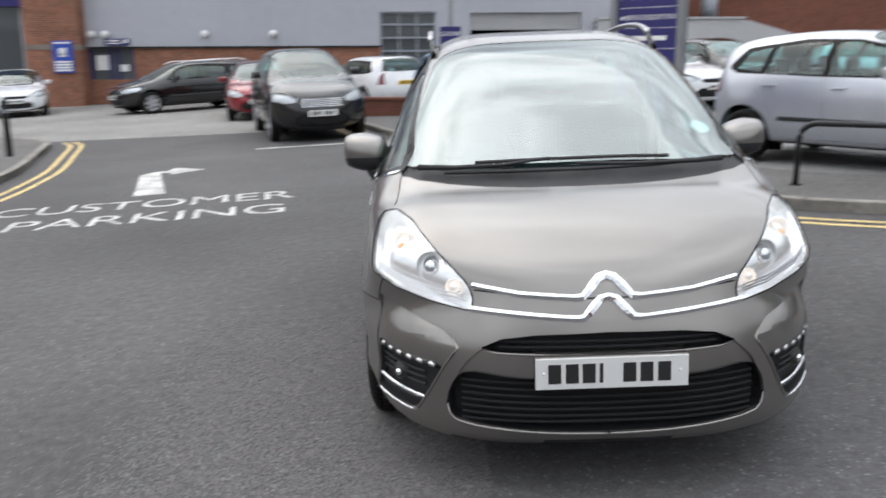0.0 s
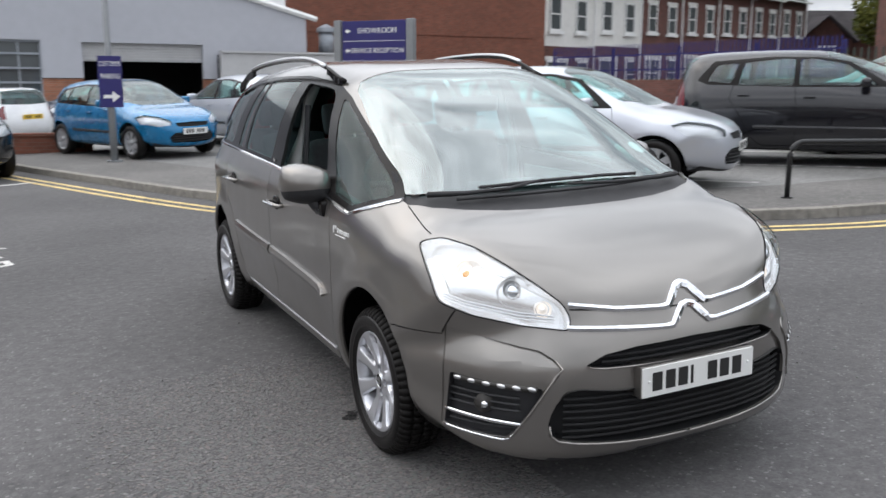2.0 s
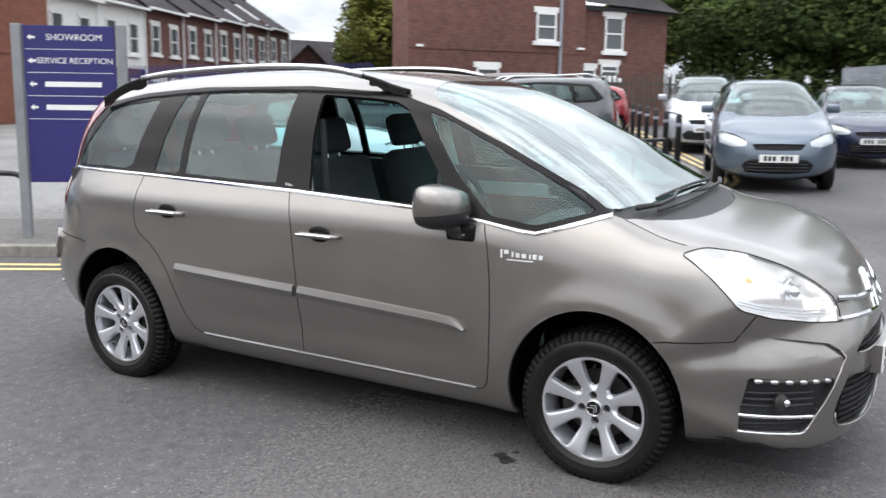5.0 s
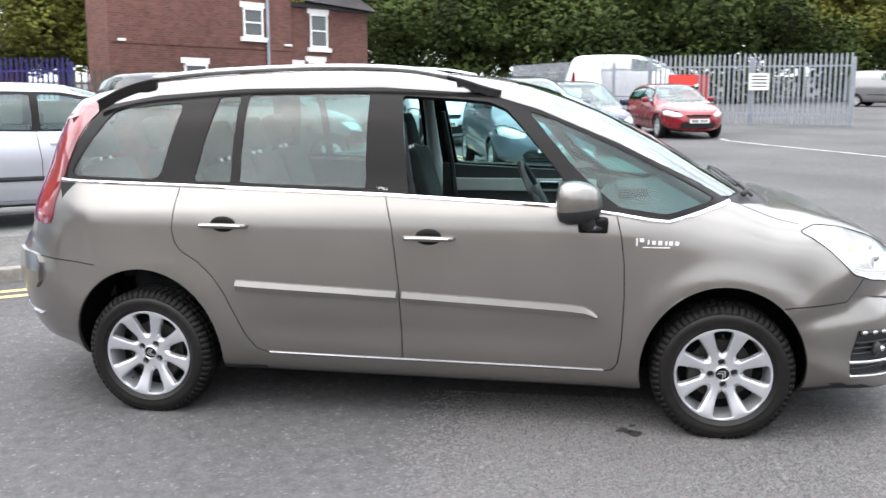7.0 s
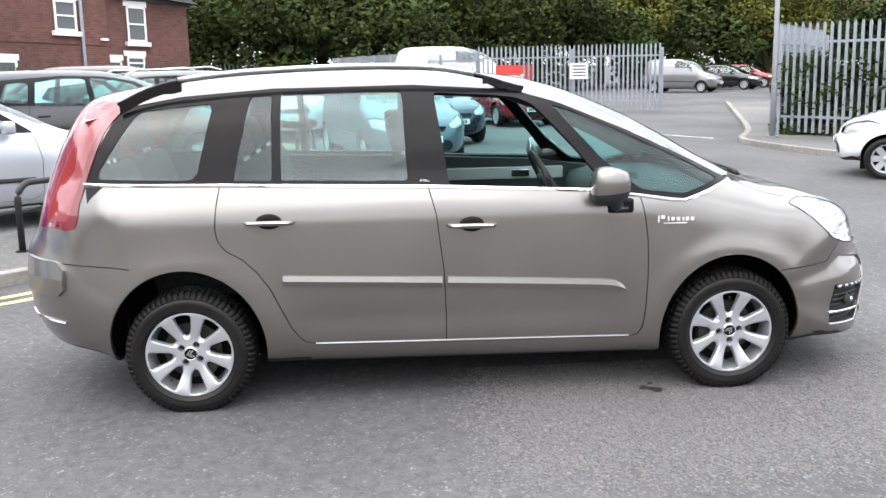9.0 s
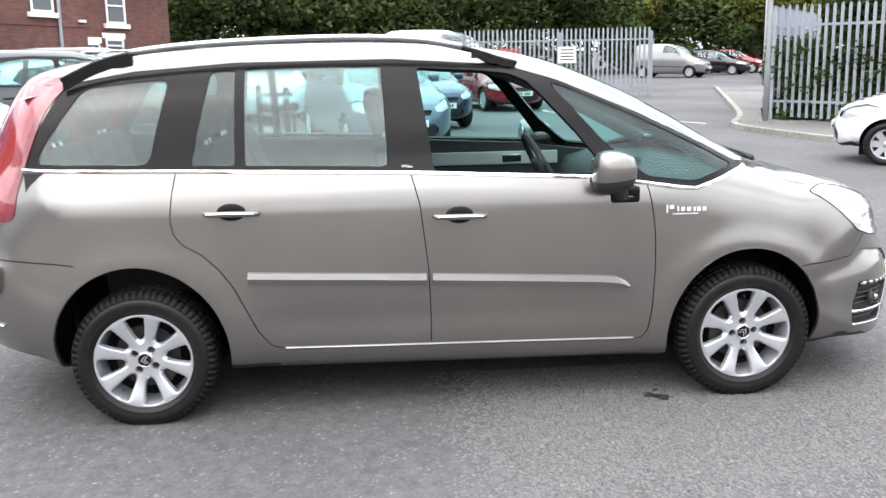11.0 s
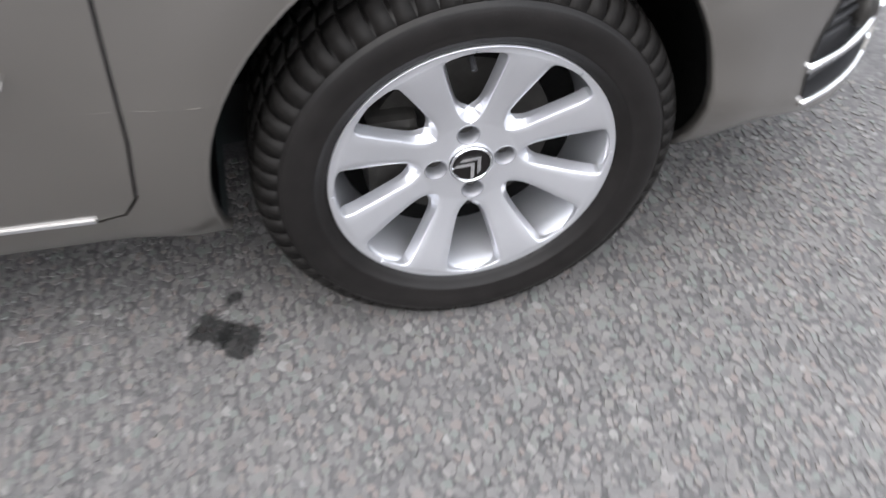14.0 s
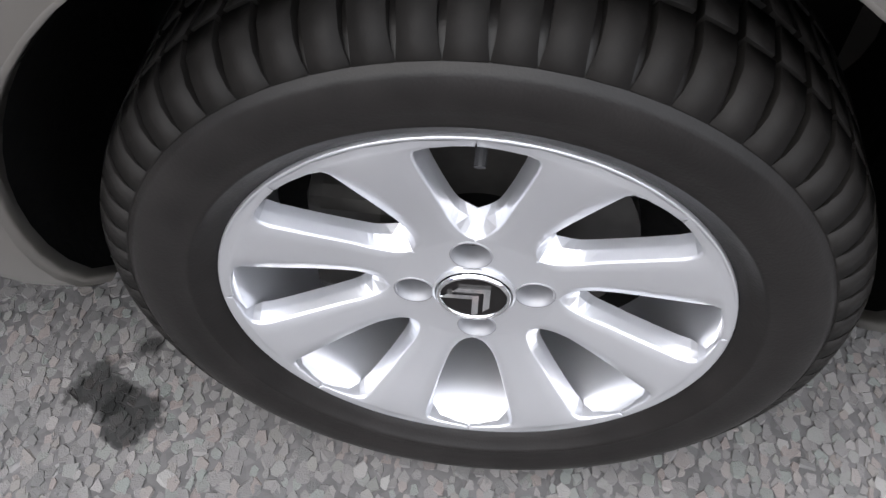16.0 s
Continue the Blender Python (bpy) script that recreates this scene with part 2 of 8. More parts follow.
# ---- ground ----
bm = bmesh.new()
for i in range(-20, 21):
    for j in range(-20, 21):
        bm.verts.new((i * 20 * (1 + 0.12 * abs(i)), j * 20 * (1 + 0.12 * abs(j)), 0))
bm.verts.ensure_lookup_table()
for i in range(40):
    for j in range(40):
        k = i * 41 + j
        bm.faces.new((bm.verts[k], bm.verts[k + 41], bm.verts[k + 42], bm.verts[k + 1]))
ground = on_slope(part("ground", bm, M_ROAD))
tagged(ground, "worn dark grey asphalt road and yard with pale chips", "road", kind="structure")

ISLAND = smooth_line([(-4.2, 21.0), (-3.0, 17.0), (-1.95, 13.8), (-0.55, 9.9), (0.25, 7.9), (0.85, 6.75), (1.7, 5.2), (2.7, 4.2), (4.0, 3.55), (5.4, 2.95), (7.0, 2.65), (8.6, 2.47), (10.4, 2.45), (11.7, 2.85), (13.2, 3.6), (19, 6.2), (26.5, 9.4)], 0.3)
KERB_W = 0.13
inner = offset_line(ISLAND, KERB_W)
outer_pave = offset_line(ISLAND, 1.75)
bm = bmesh.new()
ribbon(bm, inner, outer_pave, 0.10)
pavement = on_slope(part("pavement", bm, M_PAVE))
tagged(pavement, "pale grey pavement strip behind the kerb", "pavement", kind="structure")
bm = bmesh.new()
slab(bm, [(p.x, p.y) for p in outer_pave[4:-3]] + [(26.5, 32), (-4.0, 32)], -0.05, 0.09)
lot = on_slope(part("parking_area", bm, M_BAY))
tagged(lot, "pale grey asphalt car park with bays", "car park", kind="structure")


def kerb_line(name, line, width, top, label):
    """Kerb stones of 0.9 m laid along a line, each a piece of its own."""
    root = tagged(new(name), label, "kerb", kind="structure")
    run, start = 0.0, 0
    for i in range(1, len(line)):
        run += (line[i] - line[i - 1]).length
        if run > 0.9 or i == len(line) - 1:
            seg = line[start:i + 1]
            a, b = offset_line(line, 0)[start:i + 1], offset_line(line, width)[start:i + 1]
            d0, d1 = (seg[1] - seg[0]).normalized() * 0.004, (seg[-1] - seg[-2]).normalized() * 0.004
            a[0], b[0], a[-1], b[-1] = a[0] + d0, b[0] + d0, a[-1] - d1, b[-1] - d1
            bm = bmesh.new()
            slab(bm, [(p.x, p.y) for p in a] + [(p.x, p.y) for p in b[::-1]], -0.1, top + random.uniform(-0.004, 0.004))
            es = [e for e in bm.edges if all(v.co.z > top - 0.05 for v in e.verts)]
            bmesh.ops.bevel(bm, geom=es, offset=0.012, segments=2, profile=0.6, affect="EDGES")
            part("kerb_stone", bm, M_KERB, root)
            run, start = 0.0, i
    return on_slope(root)


kerb_line("kerb", ISLAND, KERB_W, 0.105, "grey concrete kerb stones along the island")
LEFT = smooth_line([(-8.2, -14.0), (-7.0, -4.0), (-6.5, 3.0), (-6.62, 6.5), (-6.87, 8.3), (-7.14, 9.5), (-7.75, 11.4), (-8.45, 13.4), (-9.2, 14.25), (-10.5, 14.7), (-17, 15.2), (-30, 15.5)], 0.4)[::-1]
kerb_line("kerb_west", LEFT, KERB_W, 0.11, "grey concrete kerb stones round the far pavement")
bm = bmesh.new()
slab(bm, [(p.x, p.y) for p in offset_line(LEFT, KERB_W)] + [(-30, -14)], -0.05, 0.1)
tagged(on_slope(part("pavement_west", bm, M_PAVE)), "pale grey pavement", "pavement", kind="structure")
EAST = smooth_line([(30, -12.0), (17.5, -7.6), (14.6, -6.45), (13.2, -5.75), (12.2, -5.6), (10.6, -5.85), (9.4, -6.25), (8.7, -7.3), (7.2, -10.0), (6, -14)], 0.4)[::-1]
kerb_line("kerb_east", EAST, -KERB_W, 0.1, "pale worn kerb stones at the fence corner")
bm = bmesh.new()
slab(bm, [(p.x, p.y) for p in offset_line(EAST, -KERB_W)] + [(30, -16), (8, -16)], -0.05, 0.09)
tagged(on_slope(part("pavement_east", bm, M_PAVE)), "sandy grey pavement in front of the fence", "pavement", kind="structure")
# apron of paler concrete before the showroom
bm = bmesh.new()
slab(bm, [(-40, 15.7), (-14, 15.2), (-8.6, 14.5), (-5.2, 14.75), (-2.6, 15.1), (-4.4, 21.3), (-4.2, 31), (-40, 31)], -0.05, 0.006)
tagged(on_slope(part("apron", bm, asphalt("pale_concrete", (0.17, 0.165, 0.155), (0.3, 0.29, 0.275), 50, 0.25))), "pale worn concrete apron before the showroom", "apron", kind="structure")


def painted(name, line, d0, d1, mat, label):
    bm = bmesh.new()
    ribbon(bm, offset_line(line, d0), offset_line(line, d1), 0.004)
    return tagged(on_slope(part(name, bm, mat)), label, "road marking", kind="structure")


YL = ISLAND[8:]
painted("yellow_line", YL, -0.34, -0.42, M_YELLOW, "worn double yellow line along the kerb")
painted("yellow_line", YL, -0.54, -0.62, M_YELLOW, "worn double yellow line along the kerb")
YW = [p for p in LEFT if 2.0 < p.y < 14.0]
painted("yellow_line", YW, 0.44, 0.52, M_YELLOW, "worn double yellow line along the far kerb")
painted("yellow_line", YW, 0.64, 0.72, M_YELLOW, "worn double yellow line along the far kerb")



def text_mesh(name, body, size, material, parent, m, label="", stretch=1.0, thick=0.0):
    cu = bpy.data.curves.new(name, "FONT")
    cu.body, cu.size, cu.align_x, cu.align_y, cu.extrude = body, size, "CENTER", "CENTER", thick
    tmp = new(name, cu)
    me = bpy.data.meshes.new_from_object(tmp.evaluated_get(bpy.context.evaluated_depsgraph_get()))
    bpy.data.objects.remove(tmp)
    me.materials.clear()
    me.materials.append(material)
    ob = new(name, me)
    ob.parent = parent
    ob.matrix_local = m @ Matrix.Diagonal((1, stretch, 1, 1))
    if label:
        ob["label"] = label
    return ob


def wall_with_holes(bm, x0, x1, z0, z1, y0, y1, holes):
    """A wall along x from y0 (front) to y1, with rectangular openings (xa, xb, za, zb) through it."""
    xs = sorted({x0, x1, *[v for h in holes for v in h[:2]]})
    zs = sorted({z0, z1, *[v for h in holes for v in h[2:]]})
    for a, b in zip(xs, xs[1:]):
        for c, d in zip(zs, zs[1:]):
            if not any(h[0] <= a and b <= h[1] and h[2] <= c and d <= h[3] for h in holes):
                box(bm, a, b, y0, y1, c, d)
    return bm



def brickwork(name, a, b, mortar, vary=0.25):
    """Courses of brick, 225 x 75 mm, with stains."""
    m = shader(name, a, 0.9, vary=vary, scale=3.0, bump=0.25, bscale=80)
    n, l = m.node_tree.nodes, m.node_tree.links
    t = n.new("ShaderNodeTexCoord")
    s = n.new("ShaderNodeSeparateXYZ")
    l.new(t.outputs["Object"], s.inputs[0])
    ad = n.new("ShaderNodeMath")
    l.new(s.outputs["X"], ad.inputs[0]), l.new(s.outputs["Y"], ad.inputs[1])
    c = n.new("ShaderNodeCombineXYZ")
    l.new(ad.outputs[0], c.inputs["X"]), l.new(s.outputs["Z"], c.inputs["Y"])
    k = n.new("ShaderNodeTexBrick")
    k.inputs["Scale"].default_value, k.inputs["Brick Width"].default_value, k.inputs["Row Height"].default_value, k.inputs["Mortar Size"].default_value = 1.0, 0.225, 0.075, 0.008
    k.inputs["Color1"].default_value, k.inputs["Color2"].default_value, k.inputs["Mortar"].default_value = (*a, 1), (*b, 1), (*mortar, 1)
    l.new(c.outputs[0], k.inputs["Vector"])
    mul = next(q for q in n if q.bl_idname == "ShaderNodeMixRGB")
    l.new(k.outputs["Color"], mul.inputs["Color1"])
    return m


M_BRICK = brickwork("red_brick", (0.33, 0.125, 0.07), (0.22, 0.085, 0.05), (0.24, 0.19, 0.15))
M_BROWN = brickwork("brown_brick", (0.22, 0.078, 0.05), (0.16, 0.06, 0.04), (0.17, 0.095, 0.068), 0.15)
M_HOUSE = brickwork("house_brick", (0.155, 0.06, 0.047), (0.1, 0.042, 0.035), (0.12, 0.085, 0.072))


# ---- vehicles: shared body tools ----
# a vehicle's own frame: nose towards -y, front axle over the origin, ground at z = 0


def spline(keys, n, closed=False):
    """A Catmull-Rom line through rows of numbers, resampled at even steps of its first two."""
    k = np.array(keys, float)
    k = np.vstack([k[-1:], k, k[:2]]) if closed else np.vstack([2 * k[0] - k[1], k, 2 * k[-1] - k[-2]])
    out = []
    for i in range(1, len(k) - 2):
        t = np.linspace(0, 1, 24, endpoint=False)[:, None]
        a, b, c, d = k[i - 1], k[i], k[i + 1], k[i + 2]
        out.append(0.5 * (2 * b + (c - a) * t + (2 * a - 5 * b + 4 * c - d) * t ** 2 + (3 * b - a - 3 * c + d) * t ** 3))
    out = np.vstack(out + [k[-2:-1]])
    s = np.concatenate([[0], np.cumsum(np.linalg.norm(np.diff(out[:, :2], axis=0), axis=1))])
    q = np.linspace(0, s[-1], n, endpoint=not closed)
    return np.stack([np.interp(q, s, out[:, j]) for j in range(out.shape[1])], 1)


def ease(x, xs, ys):
    """Smooth interpolation of ys over xs."""
    x = np.clip(x, xs[0], xs[-1])
    i = np.clip(np.searchsorted(xs, x) - 1, 0, len(xs) - 2)
    xs, ys = np.array(xs), np.array(ys)
    m = np.gradient(ys, xs)
    h = xs[i + 1] - xs[i]
    t = (x - xs[i]) / h
    return (1 + 2 * t) * (1 - t) ** 2 * ys[i] + t * (1 - t) ** 2 * h * m[i] + t * t * (3 - 2 * t) * ys[i + 1] + t * t * (t - 1) * h * m[i + 1]


def half_body(keys, width, spine, ns=200, nt=15):
    """Half a body shell (x < 0): a side outline of (y, z, squareness, narrowing) swept outwards from the middle plane."""
    s = spline(keys, ns, closed=True)
    y0, y1, zs = spine
    bm = bmesh.new()
    ts = list(np.linspace(0, 1, nt)) + list(np.linspace(0, 1, nt)[1:])
    rings = []
    for y, z, n, w in s:
        n = max(n, 1.9)
        qy = min(max(y, y0), y1)
        uc = 0.5 ** (1 / n)
        ring = []
        for k in range(2 * nt - 1):
            if k < nt:
                u = uc * k / (nt - 1)
                r = (1 - u ** n) ** (1 / n)
            else:
                r = uc * (1 - (k - nt + 1) / (nt - 1))
                u = (1 - r ** n) ** (1 / n)
            py, pz = qy + (y - qy) * r, zs + (z - zs) * r
            x = u * width(py, pz) * (1 + (w - 1) * r * r)
            ring.append(bm.verts.new((-x, py, pz)))
        rings.append(ring)
    for a, b in zip(rings, rings[1:] + rings[:1]):
        for k in range(2 * nt - 2):
            bm.faces.new((a[k], b[k], b[k + 1], a[k + 1]))
    bmesh.ops.remove_doubles(bm, verts=bm.verts, dist=1e-5)
    bmesh.ops.dissolve_degenerate(bm, dist=1e-6, edges=bm.edges)
    bmesh.ops.recalc_face_normals(bm, faces=bm.faces)
    bm.faces.ensure_lookup_table()
    f = max(bm.faces, key=lambda q: q.calc_center_median().z)
    if f.normal.z < 0:
        bmesh.ops.reverse_faces(bm, faces=bm.faces)
    bm.normal_update()
    keep = bm.verts.layers.float_vector.new("skin")
    for v in bm.verts:
        v[keep] = v.normal if abs(v.co.x) > 1e-4 else Vector((0, v.normal.y, v.normal.z)).normalized()
    return bm


def basis(d):
    d = Vector(d).normalized()
    a = d.orthogonal().normalized() if abs(d.z) > 0.99 else d.cross(Vector((0, 0, 1))).normalized()
    return d, a, a.cross(d)


SIDE, FRONT, TOP = (1, 0, 0), (0, 1, 0), (0, 0, -1)


def flat(pts, d):
    """Points laid onto the plane across d; rows of two are (y, z), (x, z) or (x, y) for side, front and top."""
    d, a, b = basis(d)
    out = []
    for p in pts:
        if len(p) == 2:
            p = (0, *p) if abs(d.x) > 0.99 else (p[0], 0, p[1]) if abs(d.y) > 0.99 else (*p, 0)
        v = Vector(p)
        out.append((v.dot(a), v.dot(b)))
    return out


def rounded(pts, step=0.03):
    """A closed smooth outline through points, as an even polygon."""
    n = len(pts[0])
    k = np.array(pts, float)
    per = np.linalg.norm(np.diff(np.vstack([k, k[:1]]), axis=0), axis=1).sum()
    k = np.vstack([k[-1:], k, k[:2]])
    out = []
    for i in range(1, len(k) - 2):
        m = max(2, int(np.linalg.norm(k[i + 1] - k[i]) / step))
        t = np.linspace(0, 1, m, endpoint=False)[:, None]
        a, b, c, d = k[i - 1], k[i], k[i + 1], k[i + 2]
        out.append(0.5 * (2 * b + (c - a) * t + (2 * a - 5 * b + 4 * c - d) * t ** 2 + (3 * b - a - 3 * c + d) * t ** 3))
    return [tuple(r) for r in np.vstack(out)]


def cornered(pts, r=0.03, seg=4):
    """A closed straight-sided outline with its corners rounded off by r."""
    p = [Vector(q) for q in pts]
    out = []
    for i, v in enumerate(p):
        a, b = p[i - 1] - v, p[(i + 1) % len(p)] - v
        ra = min(r, a.length * 0.45, b.length * 0.45)
        s, e = v + a.normalized() * ra, v + b.normalized() * ra
        for k in range(seg + 1):
            t = k / seg
            out.append(tuple((1 - t) ** 2 * s + 2 * t * (1 - t) * v + t * t * e))
    return out


def inside(q, poly):
    x, y = q
    c = False
    j = len(poly) - 1
    for i in range(len(poly)):
        if (poly[i][1] > y) != (poly[j][1] > y) and x < (poly[j][0] - poly[i][0]) * (y - poly[i][1]) / (poly[j][1] - poly[i][1]) + poly[i][0]:
            c = not c
        j = i
    return c


def cut(bm, line, d, closed=True, facing=0.12):
    """Cuts the faces that look against d along a line, so that their edges follow it."""
    dv, a, b = basis(d)
    q = flat(line, d)
    lo = (min(p[0] for p in q) - 0.03, min(p[1] for p in q) - 0.03)
    hi = (max(p[0] for p in q) + 0.03, max(p[1] for p in q) + 0.03)

    def span(f):
        us, vs = [v.co.dot(a) for v in f.verts], [v.co.dot(b) for v in f.verts]
        return min(us), max(us), min(vs), max(vs)

    pool = {}
    for f in bm.faces:
        if f.normal.dot(dv) < -facing:
            s = span(f)
            if s[1] > lo[0] and s[0] < hi[0] and s[3] > lo[1] and s[2] < hi[1]:
                pool[f] = s
    for i in range(len(q) if closed else len(q) - 1):
        p0, p1 = q[i], q[(i + 1) % len(q)]
        e = 0.0015
        u0, u1, v0, v1 = min(p0[0], p1[0]) - e, max(p0[0], p1[0]) + e, min(p0[1], p1[1]) - e, max(p0[1], p1[1]) + e
        near = [f for f, s in pool.items() if s[1] > u0 and s[0] < u1 and s[3] > v0 and s[2] < v1]
        w = Vector((p1[0] - p0[0], p1[1] - p0[1]))
        if not near or w.length < 1e-6:
            continue
        no = (a * -w.y + b * w.x).normalized()
        geom = list({x for f in near for x in (*f.verts, *f.edges, f)})
        for f in near:
            pool.pop(f, None)
        r = bmesh.ops.bisect_plane(bm, geom=geom, plane_co=a * p0[0] + b * p0[1], plane_no=no, dist=1e-5)
        for f in r["geom"]:
            if isinstance(f, bmesh.types.BMFace) and f.is_valid:
                f.normal_update()
                pool[f] = span(f)


def stroke(line, w):
    """The closed outline of a thin band along an open line of (u, v)."""
    p = [Vector((*q, 0)) for q in line]
    a, b = offset_line(p, w / 2), offset_line(p, -w / 2)
    return [(v.x, v.y) for v in a] + [(v.x, v.y) for v in b[::-1]]


def take(bm, outline, d, tag, layer, facing=0.12, only=0, where=None):
    """Marks the faces inside an outline with a number."""
    dv, a, b = basis(d)
    q = flat(outline, d)
    u0, u1 = min(p[0] for p in q), max(p[0] for p in q)
    v0, v1 = min(p[1] for p in q), max(p[1] for p in q)
    for f in bm.faces:
        if f[layer] == only and f.normal.dot(dv) < -facing:
            c = f.calc_center_median()
            u, v = c.dot(a), c.dot(b)
            if u0 <= u <= u1 and v0 <= v <= v1 and inside((u, v), q) and (where is None or where(c)):
                f[layer] = tag


def lift(bm, layer, tags, inset=0.0, rim=0.0, skin=True):
    """A new bmesh of the faces with these marks, moved in by inset, with a turned-in rim; skin=False leaves the rim alone."""
    out = bmesh.new()
    src, keep = bm.verts.layers.float_vector["skin"], out.verts.layers.float_vector.new("skin")
    seen, used = {}, {}
    for f in bm.faces:
        if f[layer] in tags:
            vs = []
            for v in f.verts:
                if v not in seen:
                    n = Vector(v[src]).normalized()
                    seen[v] = out.verts.new(v.co - n * inset)
                    seen[v][keep] = n
                vs.append(seen[v])
            try:
                out.faces.new(vs).smooth = True
            except ValueError:
                pass
    if rim:
        skin_faces = out.faces[:]
        edge = [e for e in out.edges if e.is_boundary and any(abs(v.co.x) > 1e-3 for v in e.verts)]
        loops = []
        for e in edge:
            lp = next(l for l in e.link_faces[0].loops if l.edge == e)
            loops.append((lp.vert, lp.link_loop_next.vert))
        for a, b in loops:
            na, nb = Vector(a[keep]), Vector(b[keep])
            side = (b.co - a.co).cross((na + nb) / 2)
            side = side.normalized() if side.length > 1e-9 else na
            q = [out.verts.new(c) for c in (b.co, a.co, a.co - na * rim, b.co - nb * rim)]
            for v in q:
                v[keep] = side
            out.faces.new(q)
        if not skin:
            bmesh.ops.delete(out, geom=skin_faces, context="FACES")
    return out


def mirrored(bm):
    o = bm.copy()
    keep = o.verts.layers.float_vector.get("skin")
    for v in o.verts:
        v.co.x = -v.co.x
        if keep:
            v[keep] = Vector((-v[keep].x, v[keep].y, v[keep].z))
    bmesh.ops.reverse_faces(o, faces=o.faces)
    return o


def both(bm):
    """The half and its mirror image in one bmesh."""
    o = mirrored(bm)
    me = bpy.data.meshes.new("tmp")
    o.to_mesh(me)
    o.free()
    bm.from_mesh(me)
    bpy.data.meshes.remove(me)
    bmesh.ops.remove_doubles(bm, verts=[v for v in bm.verts if abs(v.co.x) < 2e-5 and all(f.smooth for f in v.link_faces)], dist=1e-5)
    return bm


def islands(bm, layer, tag):
    """The joined patches of faces that carry this mark."""
    left = {f for f in bm.faces if f[layer] == tag}
    out = []
    while left:
        seed = left.pop()
        patch, todo = [seed], [seed]
        while todo:
            f = todo.pop()
            for e in f.edges:
                for g in e.link_faces:
                    if g in left:
                        left.discard(g)
                        patch.append(g), todo.append(g)
        out.append(patch)
    return out


def revolve(bm, prof, seg=64, axis="X", arc=(0, 2 * math.pi)):
    """A ring about the x axis from a profile of (x, radius)."""
    full = abs(arc[1] - arc[0]) > 6.28
    n = seg if full else seg + 1
    rings = []
    for i in range(n):
        t = arc[0] + (arc[1] - arc[0]) * i / seg
        rings.append([bm.verts.new((x, r * math.cos(t), r * math.sin(t))) for x, r in prof])
    for i in range(seg):
        a, b = rings[i], rings[(i + 1) % n]
        for k in range(len(prof) - 1):
            bm.faces.new((a[k], a[k + 1], b[k + 1], b[k]))
    bmesh.ops.remove_doubles(bm, verts=bm.verts, dist=1e-6)
    bmesh.ops.recalc_face_normals(bm, faces=bm.faces)
    return bm


def glass(name, tint, rough=0.01, base=0.08):
    """Tinted window glass: clear through, glossy by Fresnel."""
    m = bpy.data.materials.new(name)
    m.use_nodes = True
    n, l = m.node_tree.nodes, m.node_tree.links
    n.remove(n["Principled BSDF"])
    tr, gl, lw, mx = n.new("ShaderNodeBsdfTransparent"), n.new("ShaderNodeBsdfGlossy"), n.new("ShaderNodeLayerWeight"), n.new("ShaderNodeMixShader")
    tr.inputs["Color"].default_value, gl.inputs["Roughness"].default_value, lw.inputs["Blend"].default_value = (*tint, 1), rough, 0.5
    gl.inputs["Color"].default_value = (0.94, 1.0, 0.99, 1)
    pw, fr = n.new("ShaderNodeMath"), n.new("ShaderNodeMapRange")
    pw.operation, pw.inputs[1].default_value = "POWER", 5.0
    fr.inputs["To Min"].default_value, fr.inputs["To Max"].default_value = base, 1.0
    l.new(lw.outputs["Facing"], pw.inputs[0]), l.new(pw.outputs[0], fr.inputs["Value"])
    l.new(fr.outputs[0], mx.inputs[0]), l.new(tr.outputs[0], mx.inputs[1]), l.new(gl.outputs[0], mx.inputs[2])
    l.new(mx.outputs[0], n["Material Output"].inputs["Surface"])
    return m


def car_paint(name, color, metal=0.55, rough=0.32, flake=True):
    """Metallic paint under a clear coat, with fine flake and road film."""
    m = shader(name, color, rough, metal=metal, coat=1.0, vary=0.05, scale=3.0)
    if flake:
        n, l = m.node_tree.nodes, m.node_tree.links
        t = n.new("ShaderNodeTexCoord")
        v = n.new("ShaderNodeTexNoise")
        v.inputs["Scale"].default_value, v.inputs["Detail"].default_value = 5.0, 2
        l.new(t.outputs["Object"], v.inputs["Vector"])
        r = n.new("ShaderNodeMapRange")
        r.inputs["From Min"].default_value, r.inputs["From Max"].default_value = 0.3, 0.75
        r.inputs["To Min"].default_value, r.inputs["To Max"].default_value = rough, rough + 0.05
        l.new(v.outputs["Fac"], r.inputs["Value"])
        l.new(r.outputs["Result"], n["Principled BSDF"].inputs["Roughness"])
    return m


M_PAINT = car_paint("bronze_grey_metallic", (0.242, 0.227, 0.211), 0.85, 0.28)
M_PAINT.node_tree.nodes["Principled BSDF"].inputs["Coat Roughness"].default_value = 0.1
M_GLASS = glass("green_tinted_glass", (0.55, 0.9, 0.87), base=0.07)
M_VENT = glass("green_vent_glass", (0.5, 0.86, 0.82), base=0.04)
M_SCREEN = glass("windscreen_glass", (0.62, 0.86, 0.83), base=0.3)
M_PARKED = glass("parked_windscreen_glass", (0.6, 0.76, 0.74), base=0.13)
M_PRIVACY = glass("dark_rear_glass", (0.5, 0.7, 0.68), base=0.05)
M_LENS = glass("clear_lens", (0.93, 0.94, 0.95), base=0.06)
M_REDLENS = shader("red_lens", (0.15, 0.007, 0.011), 0.1, spec=0.6, coat=1.0)
M_CHROME = shader("chrome", (0.82, 0.83, 0.85), 0.08, metal=1.0)
M_SATIN = shader("satin_metal", (0.6, 0.6, 0.61), 0.28, metal=1.0)
